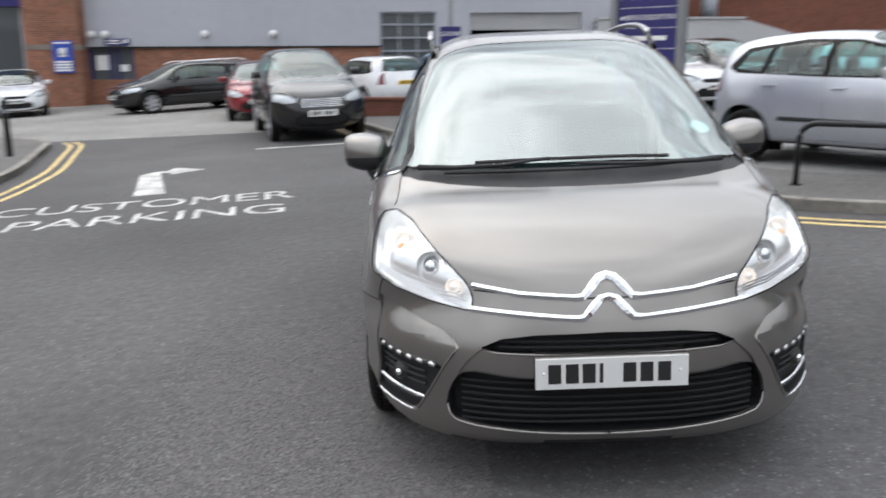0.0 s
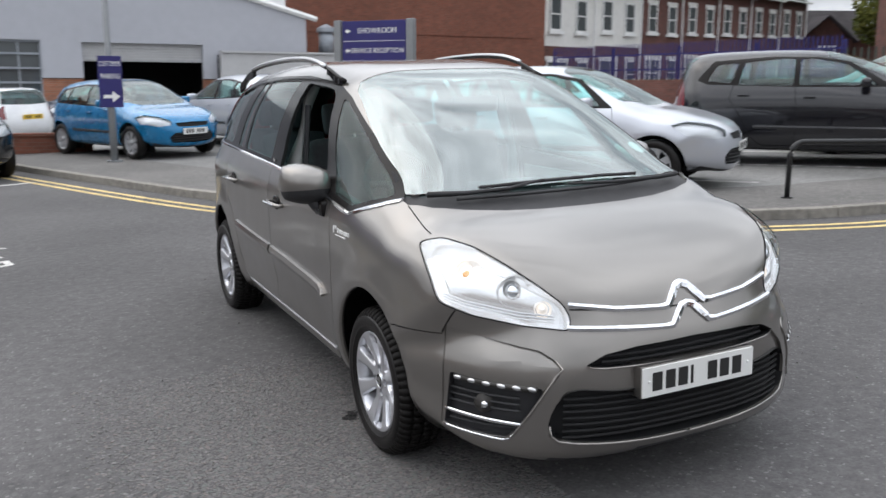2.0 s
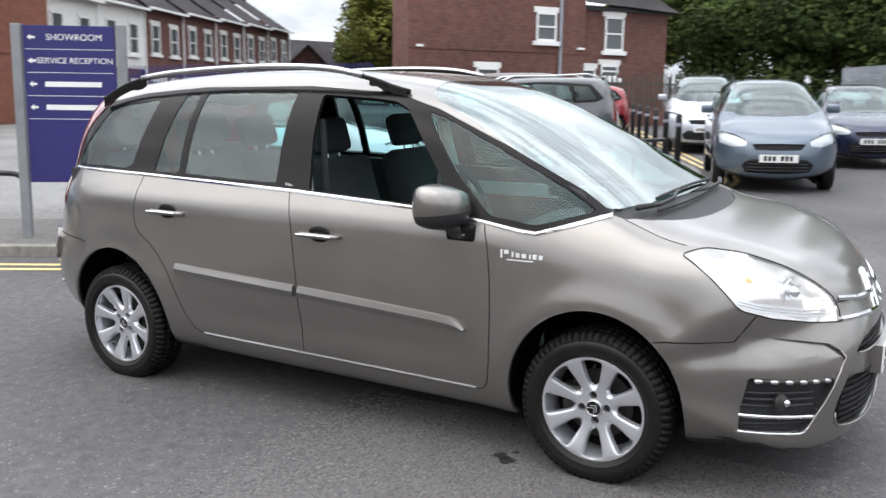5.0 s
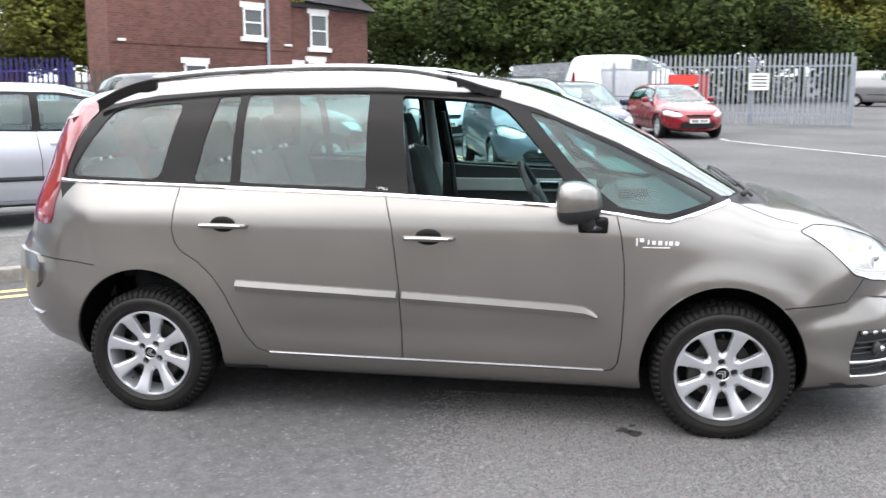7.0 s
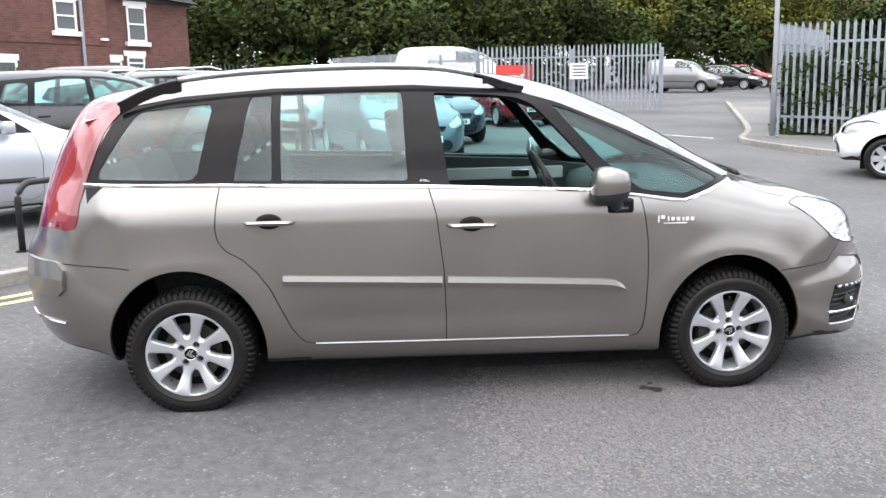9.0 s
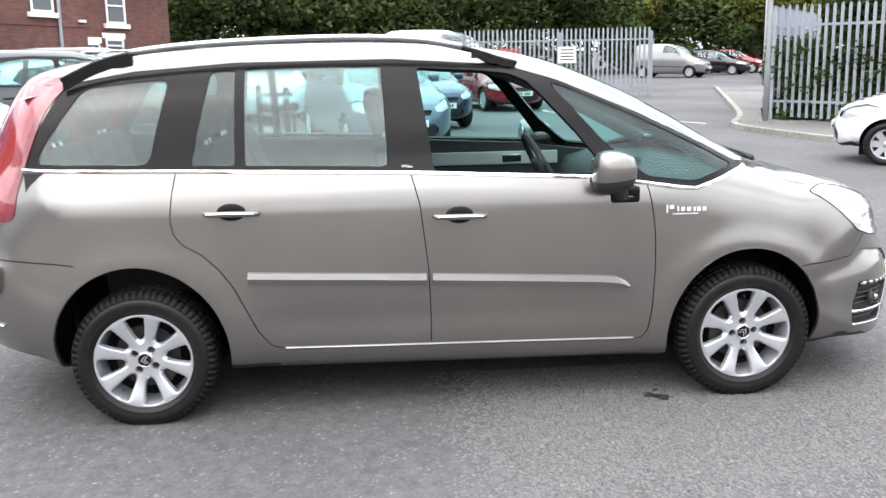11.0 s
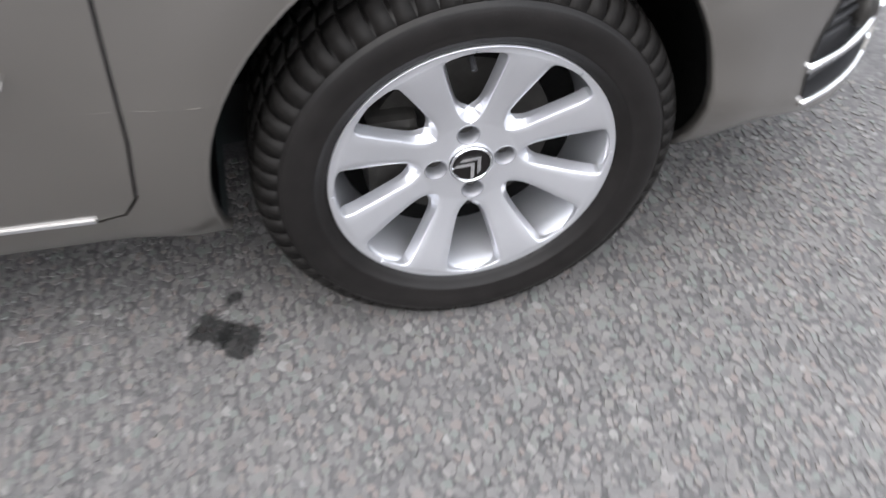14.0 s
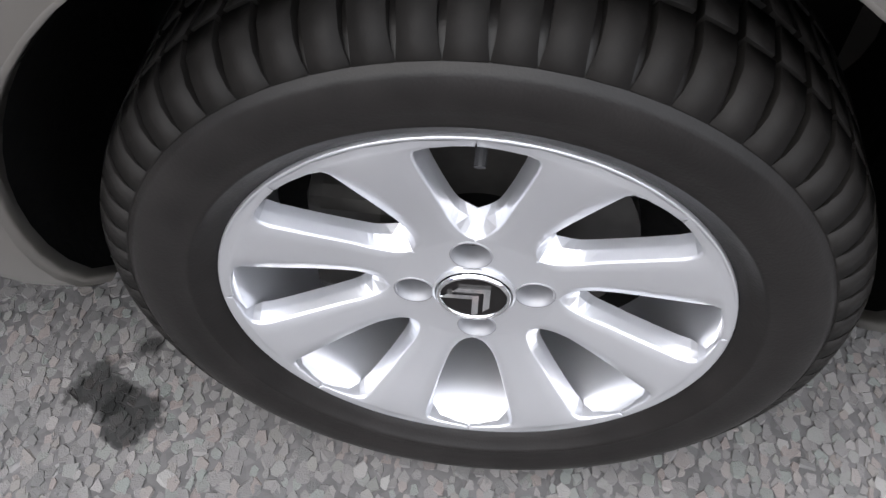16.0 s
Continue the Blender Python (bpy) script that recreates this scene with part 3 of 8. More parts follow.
M_TRIM = shader("gloss_black_trim", (0.012, 0.011, 0.011), 0.14, spec=0.14, vary=0.1)
M_PLAST = shader("black_plastic", (0.022, 0.022, 0.024), 0.55, vary=0.2, scale=40, bump=0.03, bscale=400)
M_GREYP = shader("grey_wiper_cowl", (0.03, 0.029, 0.031), 0.6, vary=0.15, scale=20)
M_RUBBER = shader("tyre_rubber", (0.0105, 0.0094, 0.0092), 0.4, spec=0.27, vary=0.35, scale=30, bump=0.07, bscale=420)
M_TREAD = shader("tyre_tread", (0.0125, 0.0115, 0.011), 0.55, spec=0.12, vary=0.3, scale=60, bump=0.05, bscale=500)
M_ALLOY = shader("silver_alloy", (0.64, 0.645, 0.68), 0.3, metal=0.75, coat=0.5, vary=0.04, scale=10)
# Darker copy of the wheel alloy; the bolt wells' shadow is in its colour.
M_WELL_SHADE = shader("shaded_alloy", (0.3, 0.3, 0.32), 0.5, metal=0.5, vary=0.1, scale=30)
M_WELL = shader("wheel_arch_liner", (0.006, 0.006, 0.006), 0.95, spec=0.1, vary=0.3, scale=20, bump=0.3)
M_SEAT = shader("charcoal_seat_cloth", (0.03, 0.03, 0.033), 0.95, vary=0.2, scale=60, bump=0.3, bscale=500)
M_DASH = shader("dark_dashboard", (0.03, 0.03, 0.032), 0.7, vary=0.1, scale=30)
M_INNER = shader("grey_interior_trim", (0.42, 0.42, 0.41), 0.7, vary=0.08)
M_PLATEW = shader("white_plate", (0.72, 0.72, 0.7), 0.4)
M_PLATEY = shader("yellow_plate", (0.75, 0.5, 0.06), 0.4)
M_INK = shader("plate_bars", (0.02, 0.02, 0.02), 0.5)
M_DISC = shader("brake_disc", (0.05, 0.047, 0.044), 0.5, metal=0.5, vary=0.3, scale=40)
M_LAMPON = shader("lit_lamp_bowl", (0.74, 0.75, 0.77), 0.22, metal=0.92, emit=((1.0, 0.96, 0.93), 0.27))
M_BOWL = shader("lamp_reflector", (0.8, 0.81, 0.83), 0.3, metal=0.7, emit=((1.0, 0.86, 0.7), 0.5))
M_AMBER = shader("amber_bulb", (0.75, 0.38, 0.14), 0.25, emit=((1.0, 0.6, 0.25), 0.3))
M_PINK = shader("pale_red_lens", (0.24, 0.025, 0.03), 0.1, spec=0.6, coat=1.0)
M_UNLIT = shader("unlit_lamp_bowl", (0.62, 0.63, 0.65), 0.3, metal=0.4)

# ---- the people carrier ----
CX, CZ = 0.0, 0.318
WHEELBASE = 2.73


def carrier_width(y, z):
    w = float(ease(z, [0.15, 0.22, 0.3, 0.45, 0.62, 0.8, 0.95, 1.04, 1.1, 1.3, 1.5, 1.75], [0.845, 0.868, 0.886, 0.905, 0.915, 0.911, 0.902, 0.883, 0.85, 0.792, 0.73, 0.65]))
    w *= float(ease(y, [-1.0, -0.35, 0.3, 1.0, 2.5, 3.1, 3.7], [0.985, 0.985, 1.0, 1.0, 1.0, 0.975, 0.925]))
    # flared arches and a shallow hollow along the doors
    for cy in (0.0, WHEELBASE):
        r = math.hypot(y - cy, z - CZ)
        w += 0.016 * math.exp(-((r - 0.41) / 0.06) ** 2) * (1 if z < 0.8 else math.exp(-((z - 0.8) / 0.08) ** 2))
    w -= 0.012 * math.exp(-((z - 0.46) / 0.09) ** 2) * float(np.clip((y - 0.5) / 0.2, 0, 1)) * float(np.clip((2.3 - y) / 0.2, 0, 1))
    w += 0.006 * math.exp(-((z - 0.97) / 0.03) ** 2) * float(np.clip((y - 0.2) / 0.3, 0, 1))
    return w


CARRIER = [(-0.55, 0.152, 4.6, 0.97), (-0.8, 0.168, 4.2, 0.98), (-0.915, 0.205, 3.2, 0.99), (-0.962, 0.3, 2.7, 1.0), (-0.97, 0.45, 2.65, 1.0), (-0.962, 0.56, 2.6, 1.0),
           (-0.942, 0.65, 2.45, 1.0), (-0.905, 0.73, 2.45, 0.985), (-0.855, 0.81, 2.9, 0.96), (-0.77, 0.872, 4.0, 0.935), (-0.62, 0.94, 6.5, 0.915), (-0.42, 0.996, 8.0, 0.935),
           (-0.2, 1.04, 7.0, 0.965), (0.05, 1.178, 5.2, 0.985), (0.304, 1.328, 5.0, 1.0), (0.6, 1.474, 5.2, 1.0), (0.93, 1.588, 5.8, 1.0), (1.3, 1.643, 6.0, 1.0), (1.8, 1.664, 6.0, 1.0),
           (2.3, 1.657, 6.0, 1.0), (2.8, 1.622, 6.0, 1.0), (3.15, 1.575, 5.5, 0.99), (3.3, 1.52, 4.5, 0.98), (3.44, 1.35, 3.4, 0.97), (3.55, 1.12, 3.1, 0.97)]
CARRIER += [(3.61, 0.92, 3.0, 0.98), (3.68, 0.8, 2.9, 1.0), (3.7, 0.6, 2.9, 1.0), (3.67, 0.42, 2.9, 1.0), (3.57, 0.27, 3.0, 0.98), (3.3, 0.215, 4.0, 0.97), (2.9, 0.195, 8.0, 0.97),
            (1.4, 0.176, 10.0, 0.97), (0.3, 0.164, 10.0, 0.97), (-0.2, 0.155, 7.0, 0.97)]


def arch(cy, a, b, cz=CZ):
    pts = [(cy + a * math.cos(t), cz + b * math.sin(t)) for t in np.linspace(-0.25, math.pi + 0.25, 40)]
    return pts + [(cy - a * 0.99, 0.1), (cy + a * 0.99, 0.1)]


def bvh_of(bm):
    return mathutils.bvhtree.BVHTree.FromBMesh(bm)



def on_skin(tree, x, z, d=(0, 1, 0), out=0.0):
    """The place where a ray along +y (or from the side along +x) meets the skin, moved out by a little."""
    if d[1]:
        hit, nor, _, _ = tree.ray_cast(Vector((x, -3, z)), Vector((0, 1, 0)))
    else:
        hit, nor, _, _ = tree.ray_cast(Vector((-3, x, z)), Vector((1, 0, 0)))
    if hit is None:
        return None, None
    if nor.dot(Vector(d)) > 0:
        nor = -nor
    return hit + nor * out, nor


def trim_strip(bm, tree, line, half, thick, d=(0, 1, 0), bulge=0.35):
    """A moulded strip that follows the skin along a line; half is its half height, or one for each point."""
    rows = []
    for i, (u, z) in enumerate(line):
        a, b = line[max(i - 1, 0)], line[min(i + 1, len(line) - 1)]
        t = Vector((b[0] - a[0], b[1] - a[1])).normalized()
        no = Vector((-t.y, t.x))
        h = half[i] if isinstance(half, (list, tuple)) else half
        row = []
        for k, lift_ in ((-1, -0.004), (-0.92, thick * (1 - bulge)), (0, thick), (0.92, thick * (1 - bulge)), (1, -0.004)):
            p, _ = on_skin(tree, u + no.x * h * k, z + no.y * h * k, d, lift_)
            if p is None:
                break
            row.append(bm.verts.new(p))
        if len(row) == 5:
            rows.append(row)
    for a, b in zip(rows, rows[1:]):
        for k in range(4):
            bm.faces.new((a[k], b[k], b[k + 1], a[k + 1]))
    if rows:
        bm.faces.new(rows[0]), bm.faces.new(rows[-1][::-1])
    bmesh.ops.recalc_face_normals(bm, faces=bm.faces)
    return bm


def dense(line, step=0.02):
    """Points at even steps along a broken line."""
    out = [tuple(line[0])]
    for a, b in zip(line, line[1:]):
        n = max(1, int(math.dist(a, b) / step))
        out += [tuple(a[k] + (b[k] - a[k]) * i / n for k in range(len(a))) for i in range(1, n + 1)]
    return out


def fine_alloy(root, side):
    """One wheel: a tyre with tread blocks, an eight-spoke alloy rim, bolts, cap, disc; outer face towards -x."""
    tyre = part("tyre", revolve(bmesh.new(), [(0.105, 0.225), (0.108, 0.26), (0.1, 0.296), (0.078, 0.308), (0.04, 0.311), (-0.04, 0.311), (-0.066, 0.307), (-0.08, 0.2995), (-0.09, 0.2905), (-0.0955, 0.2825), (-0.0985, 0.281), (-0.1005, 0.2775), (-0.1032, 0.269), (-0.1038, 0.26), (-0.1022, 0.25), (-0.099, 0.238), (-0.0996, 0.236), (-0.097, 0.234), (-0.092, 0.225), (-0.088, 0.22), (-0.082, 0.2135), (-0.06, 0.205), (0.06, 0.202)], 96), M_RUBBER, root, smooth=True)
    bm = bmesh.new()
    blocks = 64
    for i in range(blocks):
        t0, t1 = 2 * math.pi * i / blocks, 2 * math.pi * (i + 0.8) / blocks
        # shoulder block with a rounded outer end, then two rib blocks
        for prof, skew in (([(-0.0945, 0.286), (-0.0905, 0.295), (-0.083, 0.305), (-0.07, 0.3145), (-0.05, 0.3192)], 0.0), ([(-0.045, 0.3195), (-0.005, 0.3198)], 0.02), ([(0.004, 0.3198), (0.044, 0.3195)], -0.02), ([(0.052, 0.3192), (0.075, 0.317), (0.09, 0.308)], 0.0)):
            rows = []
            for j, (x, r) in enumerate(prof):
                sh = skew * j
                pinch = (-0.0095, -0.0035, 0.0, 0.0, 0.0)[j] if len(prof) > 3 else 0.0
                rows.append([bm.verts.new((x, r * math.cos(t + sh), r * math.sin(t + sh))) for t in (t0 + pinch, t1 - pinch)] + [bm.verts.new((x * 0.97, (r - 0.011) * math.cos(t + sh), (r - 0.011) * math.sin(t + sh))) for t in (t0, t1)])
            for a, b in zip(rows, rows[1:]):
                for p, q in ((0, 1), (1, 3), (2, 0)):
                    bm.faces.new((a[p], a[q], b[q], b[p])).smooth = (p, q) == (0, 1)
            bm.faces.new((rows[0][0], rows[0][2], rows[0][3], rows[0][1])), bm.faces.new((rows[-1][0], rows[-1][1], rows[-1][3], rows[-1][2]))
    bmesh.ops.recalc_face_normals(bm, faces=bm.faces)
    tread = part("tread", bm, M_TREAD, tyre, "worn ribbed tread blocks")
    tread["kind"] = "stuff"
    # raised letters round the sidewall, too worn to read: plain bars
    bm = bmesh.new()
    for i in list(range(5, 12)) + list(range(30, 36)):
        t = i * 0.075 + 3.4
        m = Matrix.Rotation(t, 4, "X") @ Matrix.LocRotScale((-0.1015, 0, 0.258), None, (0.0016, 0.010, 0.012))
        bmesh.ops.create_cube(bm, size=1, matrix=m)
    part("sidewall_bars", bm, M_RUBBER, tyre)["kind"] = "stuff"
    rim = part("rim", revolve(bmesh.new(), [(-0.08, 0.2155), (-0.0865, 0.215), (-0.0876, 0.2138), (-0.0868, 0.2115), (-0.084, 0.2065), (-0.078, 0.204), (-0.03, 0.194), (0.03, 0.188), (0.085, 0.2), (0.09, 0.212)], 96), M_ALLOY, root, "silver alloy rim", smooth=True)

    def face_x(r):
        return float(ease(r, [0.0, 0.04, 0.075, 0.11, 0.16, 0.19, 0.212], [-0.0614, -0.0614, -0.0614, -0.066, -0.078, -0.0852, -0.0876]))

    rs = [0.068, 0.0735, 0.0755, 0.079, 0.084, 0.091, 0.0985, 0.104, 0.109, 0.12, 0.14, 0.165, 0.186, 0.196, 0.2015, 0.2042, 0.2058, 0.2066, 0.2125]
    # half widths in degrees of each window at the face, and of the smaller hole that its drafted walls lead to
    wins = [0.0, 0.0, 3.2, 6.0, 8.4, 10.2, 11.3, 11.8, 12.0, 12.3, 12.7, 12.9, 13.0, 12.7, 11.6, 8.5, 3.5, 0.2, 0.0]
    holes = [0.0, 0.0, 0.0, 0.0, 0.0, 0.0, 6.0, 8.2, 9.2, 10.2, 11.0, 11.4, 11.5, 11.4, 10.9, 8.4, 3.5, 0.2, 0.0]
    for k in range(8):
        c0 = math.pi / 2 - 0.035 + (k + 0.5) * math.pi / 4
        bm = bmesh.new()
        rows, backs = [], []
        for r, w, wb in zip(rs, wins, holes):
            hw = math.radians(22.5 - w)
            row = []
            op = min(w / 12.0, 1.0)
            for q, lift_ in ((-1, 0.0035), (-0.975, 0.0012), (-0.93, 0.0), (-0.45, -0.0008), (0.0, -0.001), (0.45, -0.0008), (0.93, 0.0), (0.975, 0.0012), (1, 0.0035)):
                t = c0 + hw * q
                row.append(bm.verts.new((face_x(r) + lift_ * op, r * math.cos(t), r * math.sin(t))))
            rows.append(row)
            deep = 0.018 * min(1.0, max(0.0, (r - 0.0735) / 0.018)) if r < 0.2 else 0.014 if r < 0.2035 else 0.006
            sides = []
            for g in (-1, 1):
                pts = []
                for u in (0.5, 1.0):
                    t = c0 + g * math.radians(22.5 - w + (w - wb) * (u ** 0.8))
                    pts.append(bm.verts.new((face_x(r) + 0.0035 * op + deep * u, r * math.cos(t), r * math.sin(t))))
                sides.append(pts)
            backs.append(sides)
        for i in range(len(rows) - 1):
            for j in range(len(rows[0]) - 1):
                bm.faces.new((rows[i][j], rows[i][j + 1], rows[i + 1][j + 1], rows[i + 1][j])).smooth = True
            for e, g in ((0, 0), (-1, 1)):
                a, b = [rows[i][e], *backs[i][g]], [rows[i + 1][e], *backs[i + 1][g]]
                for u in range(2):
                    bm.faces.new((a[u], a[u + 1], b[u + 1], b[u])).smooth = False
        bmesh.ops.recalc_face_normals(bm, faces=bm.faces)
        part("spoke", bm, M_ALLOY, rim)
    bm = revolve(bmesh.new(), [(-0.03, 0.0), (-0.03, 0.036), (-0.0635, 0.036), (-0.065, 0.034), (-0.063, 0.032)], 48)
    part("hub_centre", bm, M_ALLOY, rim, smooth=False)
    # hub plate with four bolt wells
    bm = bmesh.new()
    loops = [(0.0, 0.0, 0.034, 40), (0.0, 0.0, 0.0705, 64)] + [(0.0525 * math.cos(q), 0.0525 * math.sin(q), 0.0165, 24) for q in (math.pi / 2 - 0.1 + k * math.pi / 2 for k in range(4))]
    for cy, cz, r, seg in loops:
        vs = [bm.verts.new((-0.0612, cy + r * math.cos(2 * math.pi * k / seg), cz + r * math.sin(2 * math.pi * k / seg))) for k in range(seg)]
        for a, b in zip(vs, vs[1:] + vs[:1]):
            bm.edges.new((a, b))
    bmesh.ops.triangle_fill(bm, use_beauty=True, use_dissolve=False, edges=bm.edges[:], normal=(-1, 0, 0))
    inner = [f for f in bm.faces if any(math.hypot(f.calc_center_median().y - cy, f.calc_center_median().z - cz) < r * 0.98 and r < 0.05 for cy, cz, r, seg in loops)]
    bmesh.ops.delete(bm, geom=inner, context="FACES")
    part("hub_plate", bm, M_ALLOY, rim)
    # Wells get painted shade: darkened alloy walls over a black floor.
    for k in range(4):
        t = math.pi / 2 - 0.1 + k * math.pi / 2
        m = Matrix.Translation((0, 0.0525 * math.cos(t), 0.0525 * math.sin(t)))
        for prof, mat, nm in (([(-0.061, 0.0182), (-0.0622, 0.0176), (-0.0618, 0.0165), (-0.05, 0.015), (-0.036, 0.0142)], M_WELL_SHADE, "bolt_seat"), ([(-0.037, 0.0145), (-0.037, 0.0)], M_DARK, "bolt_recess"), ([(-0.036, 0.0092), (-0.044, 0.0088), (-0.0452, 0.007), (-0.0452, 0.0)], M_DISC, "wheel_bolt")):
            bm = revolve(bmesh.new(), prof, 20)
            bmesh.ops.transform(bm, matrix=m, verts=bm.verts)
            part(nm, bm, mat, rim, smooth=True)
    part("cap_ring", revolve(bmesh.new(), [(-0.0655, 0.0325), (-0.0685, 0.0315), (-0.0688, 0.0295), (-0.066, 0.0285)], 40), M_CHROME, rim, smooth=True)
    cap = part("centre_cap", revolve(bmesh.new(), [(-0.06, 0.0325), (-0.0665, 0.0315), (-0.067, 0.029), (-0.0655, 0.028), (-0.066, 0.0)], 40), [M_TRIM], rim, "black centre cap with a chrome double chevron")
    for dz in (-0.006, 0.008):
        bm = bmesh.new()
        pts = [(-0.019, dz - 0.012), (0.0, dz + 0.008), (0.019, dz - 0.012)]
        up = [bm.verts.new((-0.068, y, z + 0.0045)) for y, z in pts]
        dn = [bm.verts.new((-0.068, y, z - 0.0035)) for y, z in pts]
        for a in range(2):
            bm.faces.new((up[a], up[a + 1], dn[a + 1], dn[a]))
        bmesh.ops.rotate(bm, cent=(0, 0, 0), matrix=Matrix.Rotation(0.75, 3, "X"), verts=bm.verts)
        bmesh.ops.recalc_face_normals(bm, faces=bm.faces)
        bmesh.ops.solidify(bm, geom=bm.faces[:], thickness=0.002)
        ch = part("chevron", bm, M_CHROME, root)
        ch.parent = rim
    part("brake_disc", revolve(bmesh.new(), [(0.0, 0.06), (0.0, 0.142), (0.02, 0.142), (0.02, 0.06)], 48), M_DISC, root)
    bm = bmesh.new()
    box(bm, -0.03, 0.05, 0.07, 0.15, -0.07, 0.07, bevel=0.015)
    part("brake_caliper", bm, M_DISC, root)
    bm = bmesh.new()
    tube(bm, [(-0.052, 0.004, 0.178), (-0.07, 0.004, 0.168)], 0.0045, 10)
    part("valve", bm, M_PLAST, root, "black tyre valve")
    bm = revolve(bmesh.new(), [(0.02, 0.0), (0.02, 0.2)], 32)
    part("dust_plate", bm, M_WELL, root)
    return root


def build_carrier():
    car = empty("people_carrier", SLOPE, "bronze-grey metallic seven-seat people carrier with its driver's window open", "car")
    bm = half_body(CARRIER, carrier_width, (-0.1, 2.83, 0.5), 250, 16)
    tree = bvh_of(bm)
    tag = bm.faces.layers.int.new("tag")
    HL = (0.6, 0.75, -0.3)
    FG = (0.62, 0.78, 0.05)
    # outlines on the side (y, z)
    arch_f, arch_r = arch(0.005, 0.368, 0.398), arch(WHEELBASE + 0.02, 0.388, 0.408)
    dlo = cornered([(3.235, 1.142), (2.55, 1.131), (1.53, 1.1), (0.75, 1.062), (0.475, 1.028), (0.26, 1.0), (-0.01, 1.076), (0.14, 1.16), (0.46, 1.315), (0.85, 1.478), (1.09, 1.548), (1.6, 1.582), (2.3, 1.578), (2.75, 1.547), (3.045, 1.497)], 0.02, 3)
    g_quarter = cornered([(3.165, 1.165), (2.665, 1.152), (2.585, 1.515), (2.96, 1.478)], 0.05)
    g_small = cornered([(2.485, 1.148), (2.3, 1.143), (2.3, 1.545), (2.405, 1.54)], 0.015)
    g_rear = cornered([(2.255, 1.143), (1.64, 1.125), (1.655, 1.553), (2.255, 1.552)], 0.015)
    hole = cornered([(1.435, 1.1), (0.665, 1.068), (0.665, 1.09), (0.79, 1.25), (0.93, 1.41), (1.0, 1.48), (1.08, 1.512), (1.2, 1.525), (1.495, 1.543)], 0.02)
    g_front = cornered([(0.895, 1.47), (0.66, 1.2), (0.52, 1.085), (0.475, 1.052), (0.265, 1.026), (0.05, 1.086), (0.2, 1.168), (0.5, 1.312), (0.8, 1.442)], 0.02)
    # (x, y) on the top, with the screen between the pillars
    screen = cornered([(0.05, -0.108), (-0.3, -0.1), (-0.55, -0.08), (-0.69, -0.02), (-0.728, 0.05), (-0.708, 0.22), (-0.655, 0.52), (-0.588, 0.86), (-0.54, 0.935), (-0.3, 0.985), (0.05, 1.0)], 0.02)
    cowl = cornered([(0.05, -0.275), (-0.2, -0.268), (-0.38, -0.245), (-0.54, -0.2), (-0.66, -0.14), (-0.735, -0.06), (-0.745, 0.04), (-0.728, 0.05), (-0.69, -0.02), (-0.55, -0.08), (-0.3, -0.1), (0.05, -0.108)], 0.004)
    lamp = cornered([(-0.8, -0.3, 0.95), (-0.735, -0.376, 0.972), (-0.675, -0.51, 0.952), (-0.62, -0.647, 0.905), (-0.543, -0.753, 0.835), (-0.478, -0.812, 0.772), (-0.463, -0.838, 0.72), (-0.474, -0.843, 0.681), (-0.61, -0.757, 0.698), (-0.755, -0.635, 0.73), (-0.832, -0.53, 0.765), (-0.832, -0.445, 0.86)], 0.03)
    slot = cornered([(0.05, 0.622), (-0.25, 0.614), (-0.37, 0.598), (-0.445, 0.563), (-0.38, 0.553), (0.05, 0.548)], 0.012)
    grille = rounded([(0.05, 0.462), (-0.3, 0.463), (-0.47, 0.478), (-0.525, 0.455), (-0.56, 0.39), (-0.562, 0.31), (-0.49, 0.28), (-0.25, 0.255), (0.05, 0.245), (0.3, 0.253), (0.3, 0.46)], 0.03)
    fog = cornered([(-0.818, -0.58, 0.512), (-0.7, -0.745, 0.499), (-0.586, -0.848, 0.486), (-0.592, -0.845, 0.45), (-0.65, -0.793, 0.335), (-0.69, -0.757, 0.296), (-0.832, -0.552, 0.312)], 0.012)
    pod_top = [(-0.817, -0.541, 0.68), (-0.748, -0.63, 0.656), (-0.665, -0.73, 0.638), (-0.578, -0.815, 0.618), (-0.538, -0.855, 0.586), (-0.52, -0.872, 0.556)]
    pod_low = [(-0.572, -0.855, 0.483), (-0.62, -0.82, 0.392), (-0.673, -0.775, 0.3), (-0.706, -0.742, 0.281), (-0.8, -0.61, 0.29), (-0.838, -0.538, 0.303)]
    pod = cornered(pod_top + pod_low, 0.012)
    ledge = [(-0.83, -0.52, 0.588), (-0.75, -0.66, 0.582), (-0.687, -0.75, 0.574), (-0.62, -0.81, 0.568), (-0.5, -0.88, 0.56)]
    mouth = cornered([(0.05, 0.585), (-0.3, 0.585), (-0.435, 0.565), (-0.5, 0.505), (-0.548, 0.42), (-0.5, 0.4), (0.05, 0.4)], 0.02)
    tail = rounded([(3.015, 1.515), (3.105, 1.4), (3.17, 1.25), (3.215, 1.13), (3.24, 1.05), (3.275, 0.925), (3.42, 0.92), (3.6, 0.92), (3.6, 1.2), (3.5, 1.42), (3.3, 1.52), (3.06, 1.525)], 0.03)
    tail_core = cornered([(3.09, 1.49), (3.16, 1.36), (3.22, 1.22), (3.255, 1.12), (3.295, 1.01), (3.315, 0.955), (3.7, 0.955), (3.7, 1.3), (3.4, 1.5)], 0.02)
    W = 0.005
